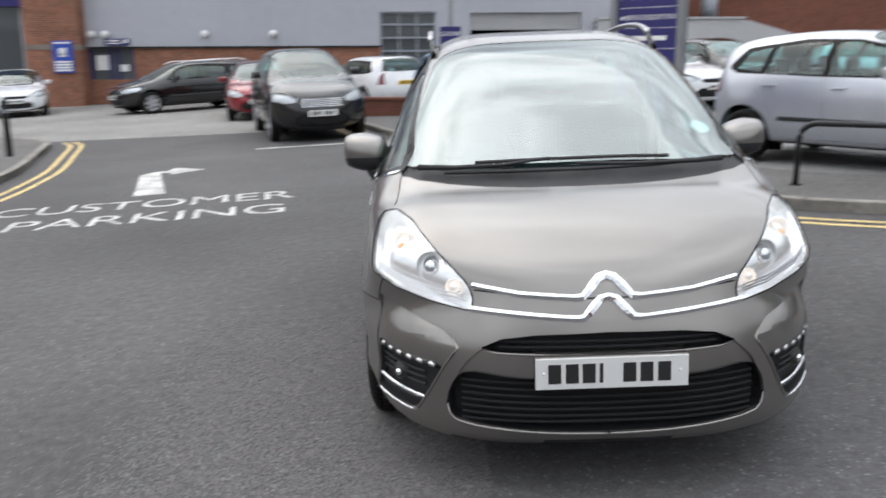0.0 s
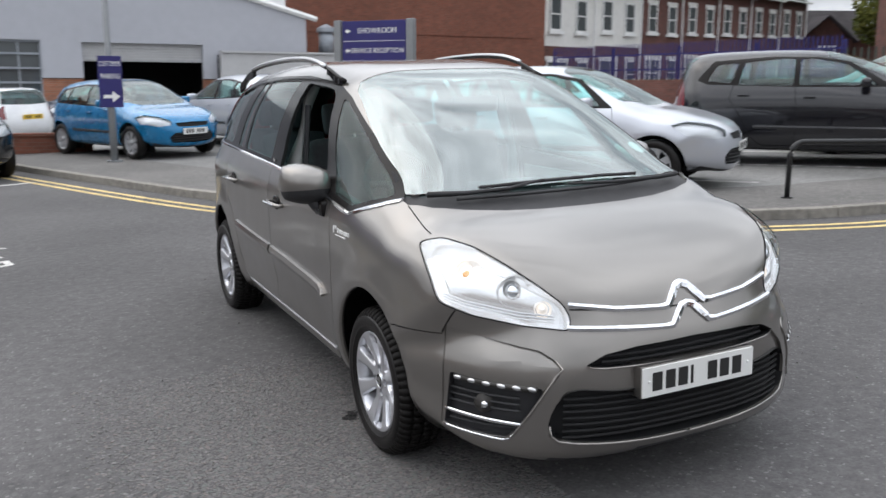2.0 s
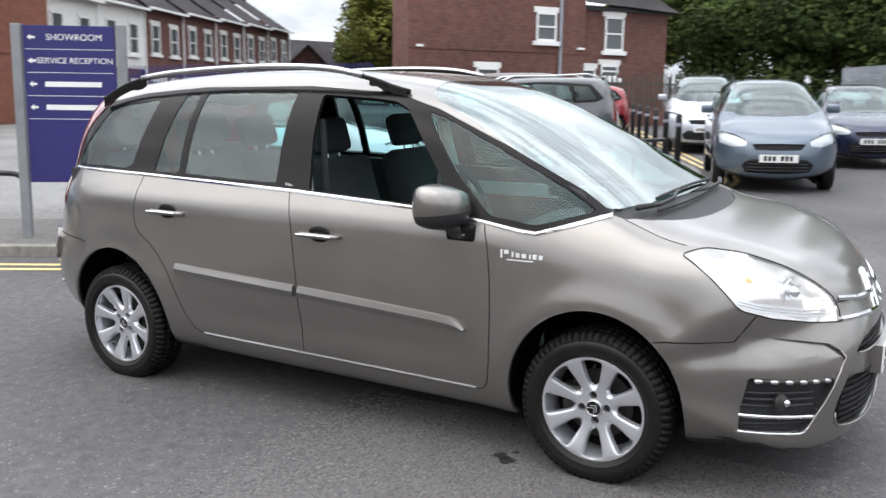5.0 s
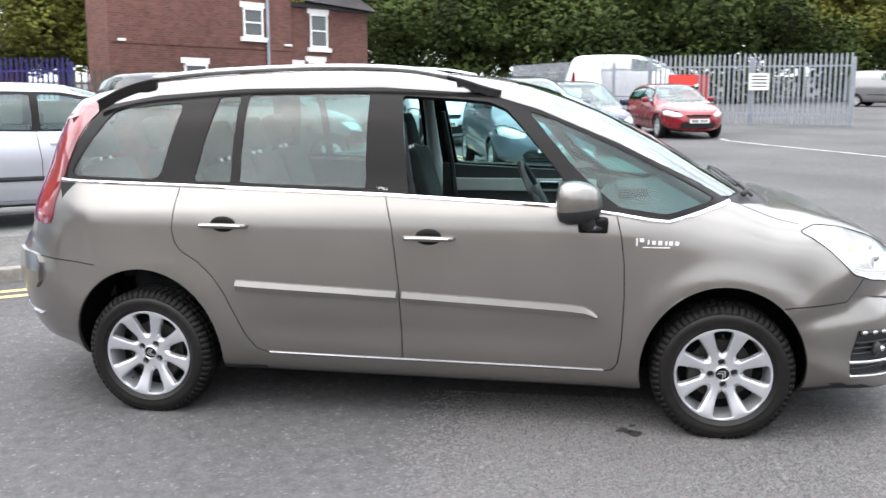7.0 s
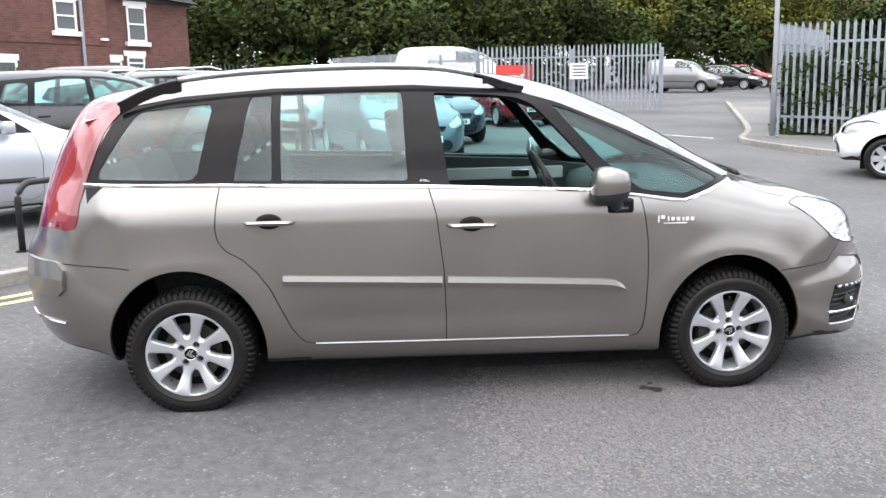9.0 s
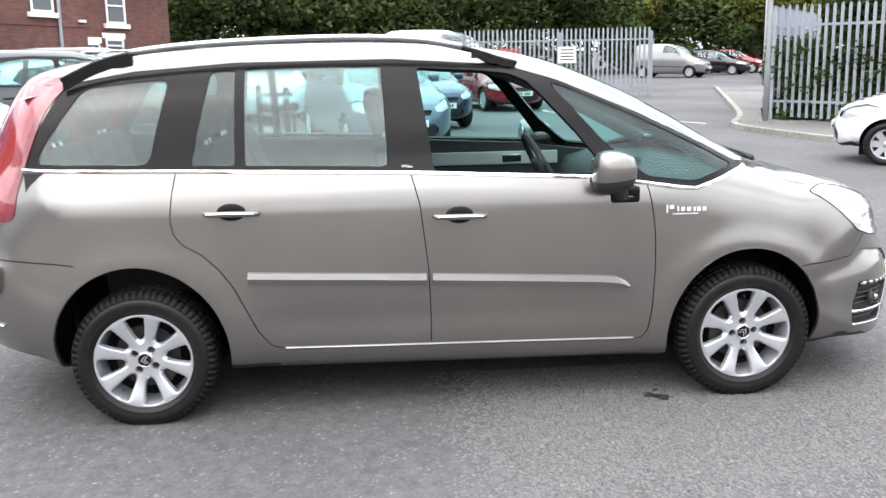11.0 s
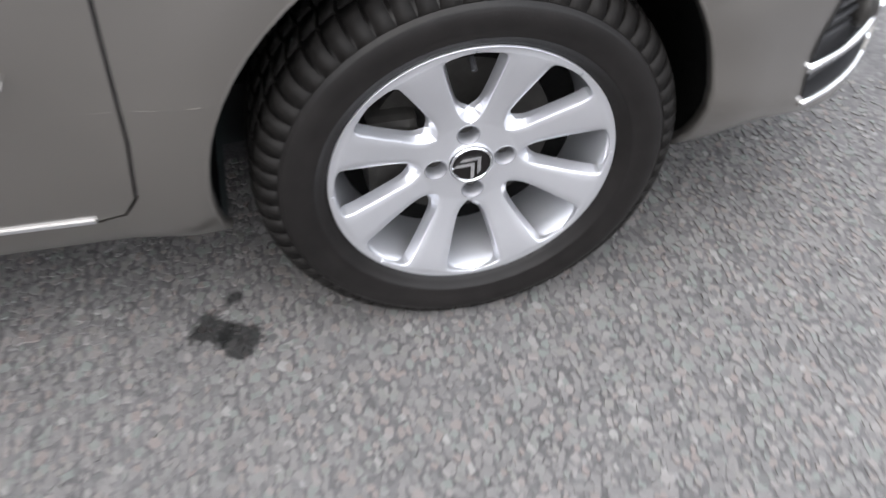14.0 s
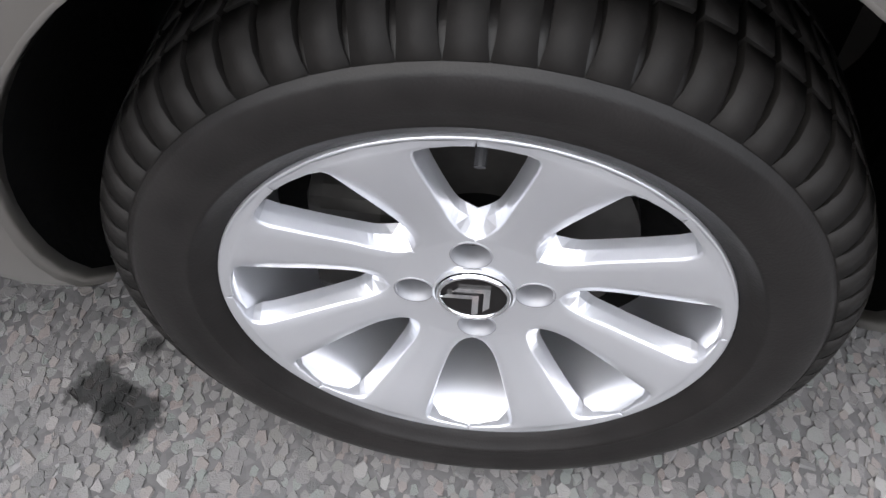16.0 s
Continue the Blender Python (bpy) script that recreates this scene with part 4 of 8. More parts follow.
    seams = {
        "door_f": [(0.492, 1.03), (0.468, 0.93), (0.452, 0.8), (0.448, 0.65), (0.455, 0.45), (0.468, 0.345), (0.49, 0.308), (0.53, 0.297)],
        "door_b": [(1.548, 1.12), (1.54, 1.09), (1.506, 0.963), (1.474, 0.68), (1.466, 0.45), (1.467, 0.311)],
        "sill": [(0.52, 0.297), (1.0, 0.303), (1.467, 0.311), (2.12, 0.322)],
        "door_r": [(2.548, 1.14), (2.566, 1.03), (2.577, 0.92), (2.565, 0.86), (2.53, 0.815), (2.455, 0.772), (2.385, 0.705), (2.327, 0.622), (2.28, 0.52), (2.232, 0.41), (2.18, 0.343), (2.11, 0.322)],
        "bump_f": [(-0.2, 0.612), (-0.277, 0.629), (-0.4, 0.634), (-0.52, 0.642), (-0.56, 0.7), (-0.6, 0.76)],
        "bump_r": [(3.0, 0.735), (3.1, 0.745), (3.27, 0.75), (3.42, 0.754), (3.66, 0.755)],
    }
    for o in (arch_f, arch_r, dlo, g_quarter, g_small, g_rear, hole, g_front, tail, tail_core):
        cut(bm, o, SIDE)
    for o in (screen, cowl):
        cut(bm, o, TOP, facing=0.25)
    cut(bm, lamp, HL), cut(bm, fog, FG), cut(bm, pod, FG), cut(bm, ledge, FG, closed=False), cut(bm, mouth, FRONT)
    for o in (slot, grille):
        cut(bm, o, FRONT)
    strokes = {k: stroke(dense(v, 0.05), W) for k, v in seams.items()}
    for o in strokes.values():
        cut(bm, o, SIDE)
    bonnet = stroke(dense([(-0.737, -0.062), (-0.742, -0.18), (-0.752, -0.31)], 0.05), W)
    cut(bm, bonnet, TOP, facing=0.05)
    nose = stroke(dense([(-0.46, 0.752), (-0.3, 0.742), (-0.1, 0.73), (0.05, 0.728)], 0.05), W)
    cut(bm, nose, FRONT)
    # marks: 1 arch, 2 black trim, 3.. glass, 10.. lamps and grilles, 20 seams
    take(bm, arch_f, SIDE, 1, tag, 0.02), take(bm, arch_r, SIDE, 1, tag, 0.02)
    for k, o in ((3, g_quarter), (4, g_small), (5, g_rear), (6, hole), (7, g_front)):
        take(bm, o, SIDE, k, tag)
    take(bm, tail_core, SIDE, 17, tag, 0.02), take(bm, tail, SIDE, 12, tag, 0.05), take(bm, dlo, SIDE, 2, tag)
    take(bm, lamp, HL, 10, tag), take(bm, fog, FG, 11, tag)
    take(bm, screen, TOP, 8, tag, 0.25, where=lambda c: c.z > 0.98), take(bm, cowl, TOP, 9, tag, 0.25, where=lambda c: c.z > 0.95)
    take(bm, slot, FRONT, 13, tag), take(bm, grille, FRONT, 14, tag)
    take(bm, mouth, FRONT, 15, tag), take(bm, pod, FG, 16, tag)
    for f in bm.faces:
        if f[tag] == 16 and f.calc_center_median().z > 0.5605 + 0.09 * max(0.0, -0.5 - f.calc_center_median().x):
            f[tag] = 18
    for k, o in enumerate(strokes.values()):
        take(bm, o, SIDE, 300 + k, tag)
    take(bm, bonnet, TOP, 320, tag, 0.05), take(bm, nose, FRONT, 321, tag)
    for f in bm.faces:
        f.smooth = True
        if f[tag] == 0 and f.normal.z < -0.75 and f.calc_center_median().z < 0.3:
            f[tag] = 21
    # painted panels are the patches that the seams leave
    names = []
    for patch in sorted(islands(bm, tag, 0), key=len, reverse=True):
        c = sum((f.calc_center_median() for f in patch), Vector()) / len(patch)
        area = sum(f.calc_area() for f in patch)
        lo, hi = min(f.calc_center_median().y for f in patch), max(f.calc_center_median().y for f in patch)
        name = ("front_door" if 0.5 < c.y < 1.45 and c.z < 1.1 and hi < 1.6 and lo > 0.4 else "rear_door" if 1.5 < c.y < 2.4 and c.z < 1.1 and lo > 1.4 and hi < 2.7 else
                "body_shell" if hi - lo > 2.5 else "bonnet" if c.z > 0.85 and hi < 0.2 else "front_bumper" if c.y < -0.3 and c.z < 0.8 else "rear_bumper" if c.y > 3 and c.z < 0.8 else "front_wing" if c.y < 0.5 else "body_panel")
        if area < 0.0006:
            for f in patch:
                f[tag] = 100
            continue
        t = 100 + len(names)
        for f in patch:
            f[tag] = t
        names.append((t, name))
    for t, name in names:
        p = lift(bm, tag, {t}, rim=0.012)
        if min(abs(v.co.x) for v in p.verts) < 1e-3:
            part(name, both(p), M_PAINT, car)
        else:
            m = mirrored(p)
            part(name, p, M_PAINT, car), part(name, m, M_PAINT, car)
    last = 400
    for k in list(range(300, 300 + len(strokes))) + [320, 321]:
        for patch in islands(bm, tag, k):
            if sum(f.calc_area() for f in patch) < 2e-5:
                continue
            last += 1
            for f in patch:
                f[tag] = last
            p = lift(bm, tag, {last}, inset=0.011)
            m = mirrored(p)
            part("shut_line", p, M_DARK, car), part("shut_line", m, M_DARK, car)
    part("plate_panel", both(lift(bm, tag, {15}, inset=0.012)), M_PAINT, car, "recessed painted number plate panel")
    # lamp pod: an upward ledge under the bumper's lip, then an upright face round the lamp recess
    podx, podz = [q[0] for q in pod_top], [q[2] for q in pod_top]
    edge = [Vector(q) for q in dense(pod_low[:4], 0.02)]

    def sunk(v):
        top = float(np.interp(v.x, podx, podz))
        low = 0.588 - 0.085 * (v.x + 0.83)
        near = min((v - e).length for e in edge)
        return max(0.004, 0.013 * min(1.0, max(0.0, (v.z - low) / max(0.02, top - low))), 0.008 * max(0.0, 1 - near / 0.05))

    for t, nm in ((18, "bumper_ledge"), (16, "bumper_pod")):
        p = lift(bm, tag, {t})
        keep = p.verts.layers.float_vector["skin"]
        for v in p.verts:
            v.co -= Vector(v[keep]) * sunk(v.co)
            v[keep] = Vector((0, 0, 0))
        p.normal_update()
        m = mirrored(p)
        m.normal_update()
        part(nm, p, M_PAINT, car), part(nm, m, M_PAINT, car)
    p = lift(bm, tag, {11, 16, 18}, rim=0.036, skin=False)
    m = mirrored(p)
    part("pod_edge", p, M_PAINT, car), part("pod_edge", m, M_PAINT, car)
    p = lift(bm, tag, {21})
    part("underbody", both(p), M_PLAST, car)
    p = lift(bm, tag, {2}, inset=0.001, rim=0.02)
    m = mirrored(p)
    part("pillar_trim", p, M_TRIM, car, "gloss black window surround"), part("pillar_trim", m, M_TRIM, car, "gloss black window surround")
    for k, nm, mat in ((3, "quarter_window", M_GLASS), (4, "rear_vent_window", M_PRIVACY), (5, "rear_door_window", M_GLASS), (7, "front_vent_window", M_VENT)):
        p = lift(bm, tag, {k}, inset=0.004)
        m = mirrored(p)
        part(nm, p, mat, car), part(nm, m, mat, car)
    m = mirrored(lift(bm, tag, {6}, inset=0.006))
    part("passenger_window", m, M_GLASS, car)
    p = part("windscreen", both(lift(bm, tag, {8}, inset=0.002)), M_SCREEN, car)
    part("wiper_cowl", both(lift(bm, tag, {9}, inset=0.012, rim=0.01)), M_GREYP, car, "dark grey plastic wiper cowl")
    p = lift(bm, tag, {12}, inset=-0.004, rim=0.015)
    m = mirrored(p)
    lamps = part("tail_lamp", p, M_REDLENS, car, "tall red tail lamp"), part("tail_lamp", m, M_REDLENS, car, "tall red tail lamp")
    p = lift(bm, tag, {17}, inset=-0.003)
    m = mirrored(p)
    part("lamp_lens", p, M_PINK, lamps[0], "pale clear-red lens"), part("lamp_lens", m, M_PINK, lamps[1], "pale clear-red lens")
    # rounded lips: round the lamp pod's inner edge, under the lower grille and over the plate panel
    def lip(pts, d, r, out=0.001):
        line = []
        d = Vector(d).normalized()
        for q in dense(pts, 0.03):
            hit, nor, _, _ = tree.ray_cast(Vector(q) - d * 0.8, d)
            if hit:
                line.append(hit + (nor if nor.dot(d) < 0 else -nor) * out)
        for sg in (1, -1):
            b2 = bmesh.new()
            tube(b2, [Vector((v.x * sg, v.y, v.z)) for v in line], [r * 0.4] + [r] * (len(line) - 2) + [r * (0.4 if abs(line[-1].x) > 0.01 else 1)], 8)
            part("bumper_lip", b2, M_PAINT, car, smooth=True)

    lip(pod_top[-2:] + pod_low[:4], FG, 0.0055)
    lip([(-0.562, -0.9, 0.345), (-0.558, -0.9, 0.305), (-0.535, -0.9, 0.284), (-0.47, -0.9, 0.272), (-0.35, -0.9, 0.262), (-0.2, -0.9, 0.253), (-0.001, -0.9, 0.247)], FRONT, 0.0065)
    lip([(-0.43, -0.9, 0.556), (-0.38, -0.9, 0.549), (-0.2, -0.9, 0.546), (-0.001, -0.9, 0.545)], FRONT, 0.0045)
    # headlamps: clear lens over a bright bowl with two reflectors
    for flip in (False, True):
        p = lift(bm, tag, {10}, inset=-0.001, rim=0.012)
        q = lift(bm, tag, {10}, inset=0.05)
        w = lift(bm, tag, {10}, rim=0.052, skin=False)
        if flip:
            p, q, w = mirrored(p), mirrored(q), mirrored(w)
        sg = 1 if flip else -1
        ring = lift(bm, tag, {10}, inset=-0.001)
        if flip:
            ring = mirrored(ring)
        follow = {}
        for e in ring.edges:
            if len(e.link_faces) == 1:
                a, b = e.verts
                follow.setdefault(a, []).append(b), follow.setdefault(b, []).append(a)
        loop = [max(follow, key=lambda v: v.co.z)]
        while True:
            onward = [v for v in follow[loop[-1]] if v not in loop]
            if not onward:
                break
            loop.append(onward[0])
        head = part("headlamp", p, M_LENS, car, "large clear headlamp, lit", smooth=True)
        part("lamp_bowl", q, M_LAMPON, head)
        b2 = bmesh.new()
        tube(b2, [v.co.copy() for v in loop] + [loop[0].co.copy()], 0.0028, 6)
        part("seal", b2, M_DARK, head, "thin black rubber seal", smooth=True)
        ring.free()
        part("lamp_side", w, M_LAMPON, head)
        for (x, y, z), r, mat in (((0.598, -0.655, 0.805), 0.056, M_SATIN), ((0.7, -0.505, 0.85), 0.06, M_BOWL), ((0.52, -0.735, 0.745), 0.03, M_BOWL)):
            b2 = bmesh.new()
            revolve(b2, [(-0.035, 0.0), (-0.033, r * 0.4), (-0.02, r * 0.62), (0.0, r * 0.7), (-0.002, r * 0.85), (-0.02, r), (-0.026, r * 1.06), (-0.03, r * 1.0)], 28)
            turn = Vector((-1, 0, 0)).rotation_difference(Vector((0.35 * sg, -1, 0.05)).normalized()).to_matrix().to_4x4()
            bmesh.ops.transform(b2, matrix=Matrix.Translation((x * sg, y, z)) @ turn, verts=b2.verts)
            part("reflector", b2, mat, head, smooth=True)
        b2 = bmesh.new()
        bmesh.ops.create_uvsphere(b2, u_segments=18, v_segments=10, radius=0.03, matrix=Matrix.Translation((0.604 * sg, -0.678, 0.806)))
        part("projector_lens", b2, M_CHROME, head, "round glass projector lens", smooth=True)
        b2 = bmesh.new()
        bmesh.ops.create_uvsphere(b2, u_segments=14, v_segments=8, radius=0.02, matrix=Matrix.Translation((0.715 * sg, -0.535, 0.85)))
        part("bulb", b2, M_AMBER, head, "amber indicator bulb", smooth=True)
        for k in range(3):
            b2 = bmesh.new()
            dz = 0.013 + 0.011 * k
            tube(b2, [(x * sg, y + 0.022, z + dz) for x, y, z in dense([(-0.81, -0.545, 0.762), (-0.755, -0.62, 0.738), (-0.61, -0.745, 0.704), (-0.5, -0.81, 0.69)], 0.04) for x in (-x,)], 0.0035, 5)
            part("reflector_rib", b2, M_SATIN, head)
        # lamp recess with running light, fog lamp and chrome blade
        f1 = lift(bm, tag, {11}, inset=0.03)
        f2 = lift(bm, tag, {11}, rim=0.032, skin=False)
        if flip:
            f1, f2 = mirrored(f1), mirrored(f2)
        rec = part("lamp_recess", f1, M_PLAST, car, "black slatted fog lamp recess")
        part("recess_edge", f2, M_PLAST, rec)

        def corner(t, z, out):
            """A place round the bumper's corner, t from the wheel side (0) to the grille side (1)."""
            a = Vector((-0.83 + 0.24 * t, -0.44 - 0.34 * t, z))
            hit, nor, _, _ = tree.ray_cast(a + Vector((-0.62, -0.78, 0)) * 0.5, Vector((0.62, 0.78, 0)))
            nor = nor if nor.dot(Vector((0.62, 0.78, 0))) < 0 else -nor
            v = hit + nor * out
            return Vector((v.x * -sg, v.y, v.z))

        b2 = bmesh.new()
        tube(b2, [corner(t, 0.505 - 0.022 * t, -0.008) for t in np.linspace(0.28, 1.07, 16)], 0.0125, 8)
        part("running_light", b2, M_DISC, rec, "strip of clear daytime running lamps", smooth=True)
        b2 = bmesh.new()
        tube(b2, [corner(t, 0.505 - 0.022 * t, -0.028) for t in np.linspace(0.28, 1.07, 16)], 0.012, 6)
        part("running_light_back", b2, M_CHROME, rec, smooth=True)
        for k in range(6):
            b2 = bmesh.new()
            v = corner(0.32 + 0.14 * k, 0.498 - 0.0031 * k, -0.002)
            along = (corner(0.37 + 0.14 * k, 0.498 - 0.0041 * k, -0.002) - v).normalized()
            bmesh.ops.create_icosphere(b2, subdivisions=2, radius=0.0095, matrix=Matrix.Translation(v) @ Matrix.Scale(2.2, 4, along))
            part("led", b2, M_SATIN, rec, smooth=True)
        b2 = bmesh.new()
        tube(b2, [corner(t, 0.311 - 0.036 * t, 0.0) for t in np.linspace(0.17, 0.74, 12)] + [corner(0.8, 0.29, 0.0), corner(0.85, 0.31, 0.0)], 0.0055, 8)
        part("chrome_blade", b2, M_CHROME, rec, smooth=True)
        b2 = bmesh.new()
        tube(b2, [corner(t, 0.371 - 0.028 * t, -0.003) for t in np.linspace(0.18, 0.93, 12)], 0.0085, 8)
        part("chrome_blade", b2, M_CHROME, rec, smooth=True)
        for z in (0.335, 0.4, 0.425, 0.45):
            b2 = bmesh.new()
            tube(b2, [corner(t, z - 0.012 * t, -0.018) for t in np.linspace(0.2, 0.9, 8)], 0.005, 6)
            part("recess_slat", b2, M_PLAST, rec)
        b2 = bmesh.new()
        v = corner(0.56, 0.41, -0.016)
        revolve(b2, [(-0.028, 0.0), (-0.022, 0.018), (-0.008, 0.03), (-0.006, 0.036), (0.004, 0.037), (0.02, 0.02)], 24)
        turn = Vector((-1, 0, 0)).rotation_difference(Vector((0.45 * sg, -1, 0)).normalized()).to_matrix().to_4x4()
        bmesh.ops.transform(b2, matrix=Matrix.Translation(v) @ turn, verts=b2.verts)
        part("fog_lamp", b2, M_DISC, rec, "round fog lamp", smooth=True)
        b2 = bmesh.new()
        bmesh.ops.create_icosphere(b2, subdivisions=2, radius=0.015, matrix=Matrix.Translation(v + Vector((0.45 * sg, -1, 0.1)).normalized() * 0.022))
        part("fog_bulb", b2, M_CHROME, rec, smooth=True)
    # grilles: recessed black with slats
    for k, nm, slats in ((13, "upper_grille", (0.57, 0.59)), (14, "lower_grille", (0.29, 0.315, 0.34, 0.365, 0.39, 0.415, 0.44))):
        g = part(nm, both(lift(bm, tag, {k}, inset=0.05)), M_DARK, car, "black slatted grille")
        r = both(lift(bm, tag, {k}, rim=0.05, skin=False))
        part("grille_edge", r, M_BLACK, g)
        for z in slats:
            wide = 0.38 if k == 13 else 0.52
            b2 = bmesh.new()
            line = [on_skin(tree, x, z, out=-0.018)[0] for x in np.linspace(-wide, -0.001, 10)]
            line = [v for v in line if v]
            line += [Vector((-v.x, v.y, v.z)) for v in line[::-1]]
            tube(b2, line, 0.0055, 6)
            part("slat", b2, M_DARK, g)
    # chrome bars with the double chevron
    for ends, flat_z, peak in (((0.462, 0.768), 0.731, 0.798), ((0.474, 0.688), 0.666, 0.733)):
        half = [(-ends[0], ends[1]), (-0.3, flat_z + 0.012), (-0.11, flat_z), (-0.085, flat_z + 0.002), (-0.028, peak - 0.008), (0.0, peak)]
        line = dense(half, 0.012)
        line += [(-a, b) for a, b in line[-2::-1]]
        hs = [0.01 + 0.0055 * max(0, 1 - abs(abs(a) - 0.05) / 0.07) for a, b in line]
        full = both(bm.copy())
        ftree = bvh_of(full)
        full.free()
        part("chrome_bar", trim_strip(bmesh.new(), ftree, line, hs, 0.013), M_CHROME, car, "chrome bar rising to a chevron", smooth=False)
    # number plates with plain bars
    p0 = on_skin(tree, -0.02, 0.49)[0]
    plate = part("number_plate", boxed(-0.26, 0.26, p0.y - 0.022, p0.y - 0.014, 0.434, 0.545, bevel=0.003), M_PLATEW, car, "white number plate with dark bars")
    part("plate_backing", boxed(-0.262, 0.262, p0.y - 0.014, p0.y + 0.1, 0.43, 0.549, bevel=0.004), M_PAINT, plate)
    for k, x in enumerate((-0.195, -0.135, -0.078, -0.036, 0.06, 0.118, 0.178)):
        w = 0.012 if k == 3 else 0.044
        part("bar", boxed(x - w / 2, x + w / 2, p0.y - 0.0235, p0.y - 0.021, 0.455, 0.524), M_INK, plate)
    for x in (-0.232, 0.232):
        b2 = bmesh.new()
        bmesh.ops.create_uvsphere(b2, u_segments=10, v_segments=6, radius=0.006, matrix=Matrix.Translation((x, p0.y - 0.022, 0.492)))
        part("screw_cap", b2, M_WHITE, plate)
    # side mouldings, chrome waist line, handles, badges
    sides = (1, -1)
    for sg in sides:
        def side_part(nm, b2, mat, parent=car, label="", smooth=False):
            if sg < 0:
                b2 = mirrored(b2)
            return part(nm, b2, mat, parent, label, smooth)
        mould = [(2.262, 0.662), (2.1, 0.655), (1.485, 0.63)]
        side_part("side_moulding", trim_strip(bmesh.new(), tree, dense(mould, 0.05), 0.0275, 0.022, (1, 0, 0), 0.35), M_PAINT)
        mould = dense([(1.458, 0.629), (0.72, 0.592), (0.63, 0.584), (0.59, 0.574), (0.566, 0.562)], 0.03)
        hs = [0.0275 * min(1, 0.25 + max(0, (p[0] - 0.566)) / 0.06) for p in mould]
        side_part("side_moulding", trim_strip(bmesh.new(), tree, mould, hs, 0.022, (1, 0, 0), 0.35), M_PAINT)
        belt = dense([(3.22, 1.137), (2.55, 1.125), (1.53, 1.094), (0.75, 1.056), (0.475, 1.021), (0.34, 0.998), (0.262, 0.992), (0.18, 1.015), (-0.01, 1.071)], 0.03)
        side_part("chrome_waist_line", trim_strip(bmesh.new(), tree, belt, 0.0075, 0.008, (1, 0, 0)), M_CHROME, label="thin chrome waist line")
        # Bright metal strip added as the highlight along the door bottoms.
        side_part("sill_highlight_line", trim_strip(bmesh.new(), tree, dense([(2.12, 0.328), (1.467, 0.317), (0.53, 0.303)], 0.06), 0.004, 0.006, (1, 0, 0)), M_SATIN)
        for y, z in ((1.333, 0.908), (2.316, 0.95)):
            v, _ = on_skin(tree, y, z, (1, 0, 0))
            b2 = bmesh.new()
            bmesh.ops.create_uvsphere(b2, u_segments=20, v_segments=10, radius=1, matrix=Matrix.LocRotScale((v.x - 0.004, y, z + 0.004), None, (0.008, 0.062, 0.038)))
            side_part("handle_cup", b2, M_TRIM, smooth=True)
            b2 = bmesh.new()
            tube(b2, [(v.x + 0.005, y + 0.116, z), (v.x - 0.024, y + 0.105, z), (v.x - 0.038, y + 0.05, z + 0.001), (v.x - 0.04, y, z + 0.001), (v.x - 0.038, y - 0.06, z), (v.x - 0.024, y - 0.108, z - 0.002), (v.x + 0.005, y - 0.118, z - 0.002)], [0.009, 0.011, 0.0125, 0.013, 0.0125, 0.011, 0.009], 10)
            h = side_part("door_handle", b2, M_PAINT, smooth=True)
            b2 = bmesh.new()
            tube(b2, [(v.x - 0.05, y + 0.1, z + 0.004), (v.x - 0.053, y, z + 0.005), (v.x - 0.05, y - 0.1, z + 0.003)], 0.004, 8)
            side_part("handle_strip", b2, M_CHROME, h)
        # mirror: arm, shell, lower cover, glass
        mir = side_part("door_mirror", tube(bmesh.new(), [(-0.84, 0.6, 0.985), (-0.875, 0.6, 0.965), (-0.905, 0.615, 0.985), (-0.925, 0.64, 1.03)], [0.055, 0.045, 0.034, 0.04], 10), M_PLAST, label="body-coloured door mirror with black underside", smooth=True)
        b2 = bmesh.new()
        bmesh.ops.create_cube(b2, size=1)
        bmesh.ops.subdivide_edges(b2, edges=b2.edges[:], cuts=5, use_grid_fill=True)
        for v in b2.verts:
            p = v.co * 2
            n = Vector((p.x * math.sqrt(1 - p.y ** 2 / 2 * 0.9 - p.z ** 2 / 2 * 0.6 + p.y ** 2 * p.z ** 2 / 3 * 0.6), p.y * math.sqrt(1 - p.x ** 2 / 2 * 0.8 - p.z ** 2 / 2 * 0.7 + p.x ** 2 * p.z ** 2 / 3 * 0.6), p.z * math.sqrt(1 - p.x ** 2 / 2 * 0.75 - p.y ** 2 / 2 * 0.7 + p.x ** 2 * p.y ** 2 / 3 * 0.6)))
            k = 1 - 0.28 * (0.5 - 0.5 * n.y)
            v.co = Vector((-0.948 + 0.118 * n.x, 0.655 + 0.1 * n.y - 0.02 * n.x, 1.085 + 0.11 * n.z * k - 0.012 * n.x))
        bmesh.ops.bisect_plane(b2, geom=b2.verts[:] + b2.edges[:] + b2.faces[:], plane_co=(0, 0, 1.125), plane_no=(0, 0.1, 1))
        up = [f for f in b2.faces if f.calc_center_median().z + 0.1 * f.calc_center_median().y < 1.125]
        b3 = b2.copy()
        bmesh.ops.delete(b2, geom=up, context="FACES")
        bmesh.ops.delete(b3, geom=[f for f in b3.faces if f.calc_center_median().z + 0.1 * f.calc_center_median().y >= 1.125], context="FACES")
        side_part("mirror_shell", b2, M_PAINT, mir, smooth=True), side_part("mirror_base", b3, M_PLAST, mir, smooth=True)
        b2 = bmesh.new()
        bmesh.ops.create_uvsphere(b2, u_segments=20, v_segments=8, radius=1, matrix=Matrix.LocRotScale((-0.95, 0.742, 1.09), None, (0.078, 0.006, 0.062)))
        side_part("mirror_glass", b2, M_CHROME, mir, smooth=True)
        foot = bmesh.new()
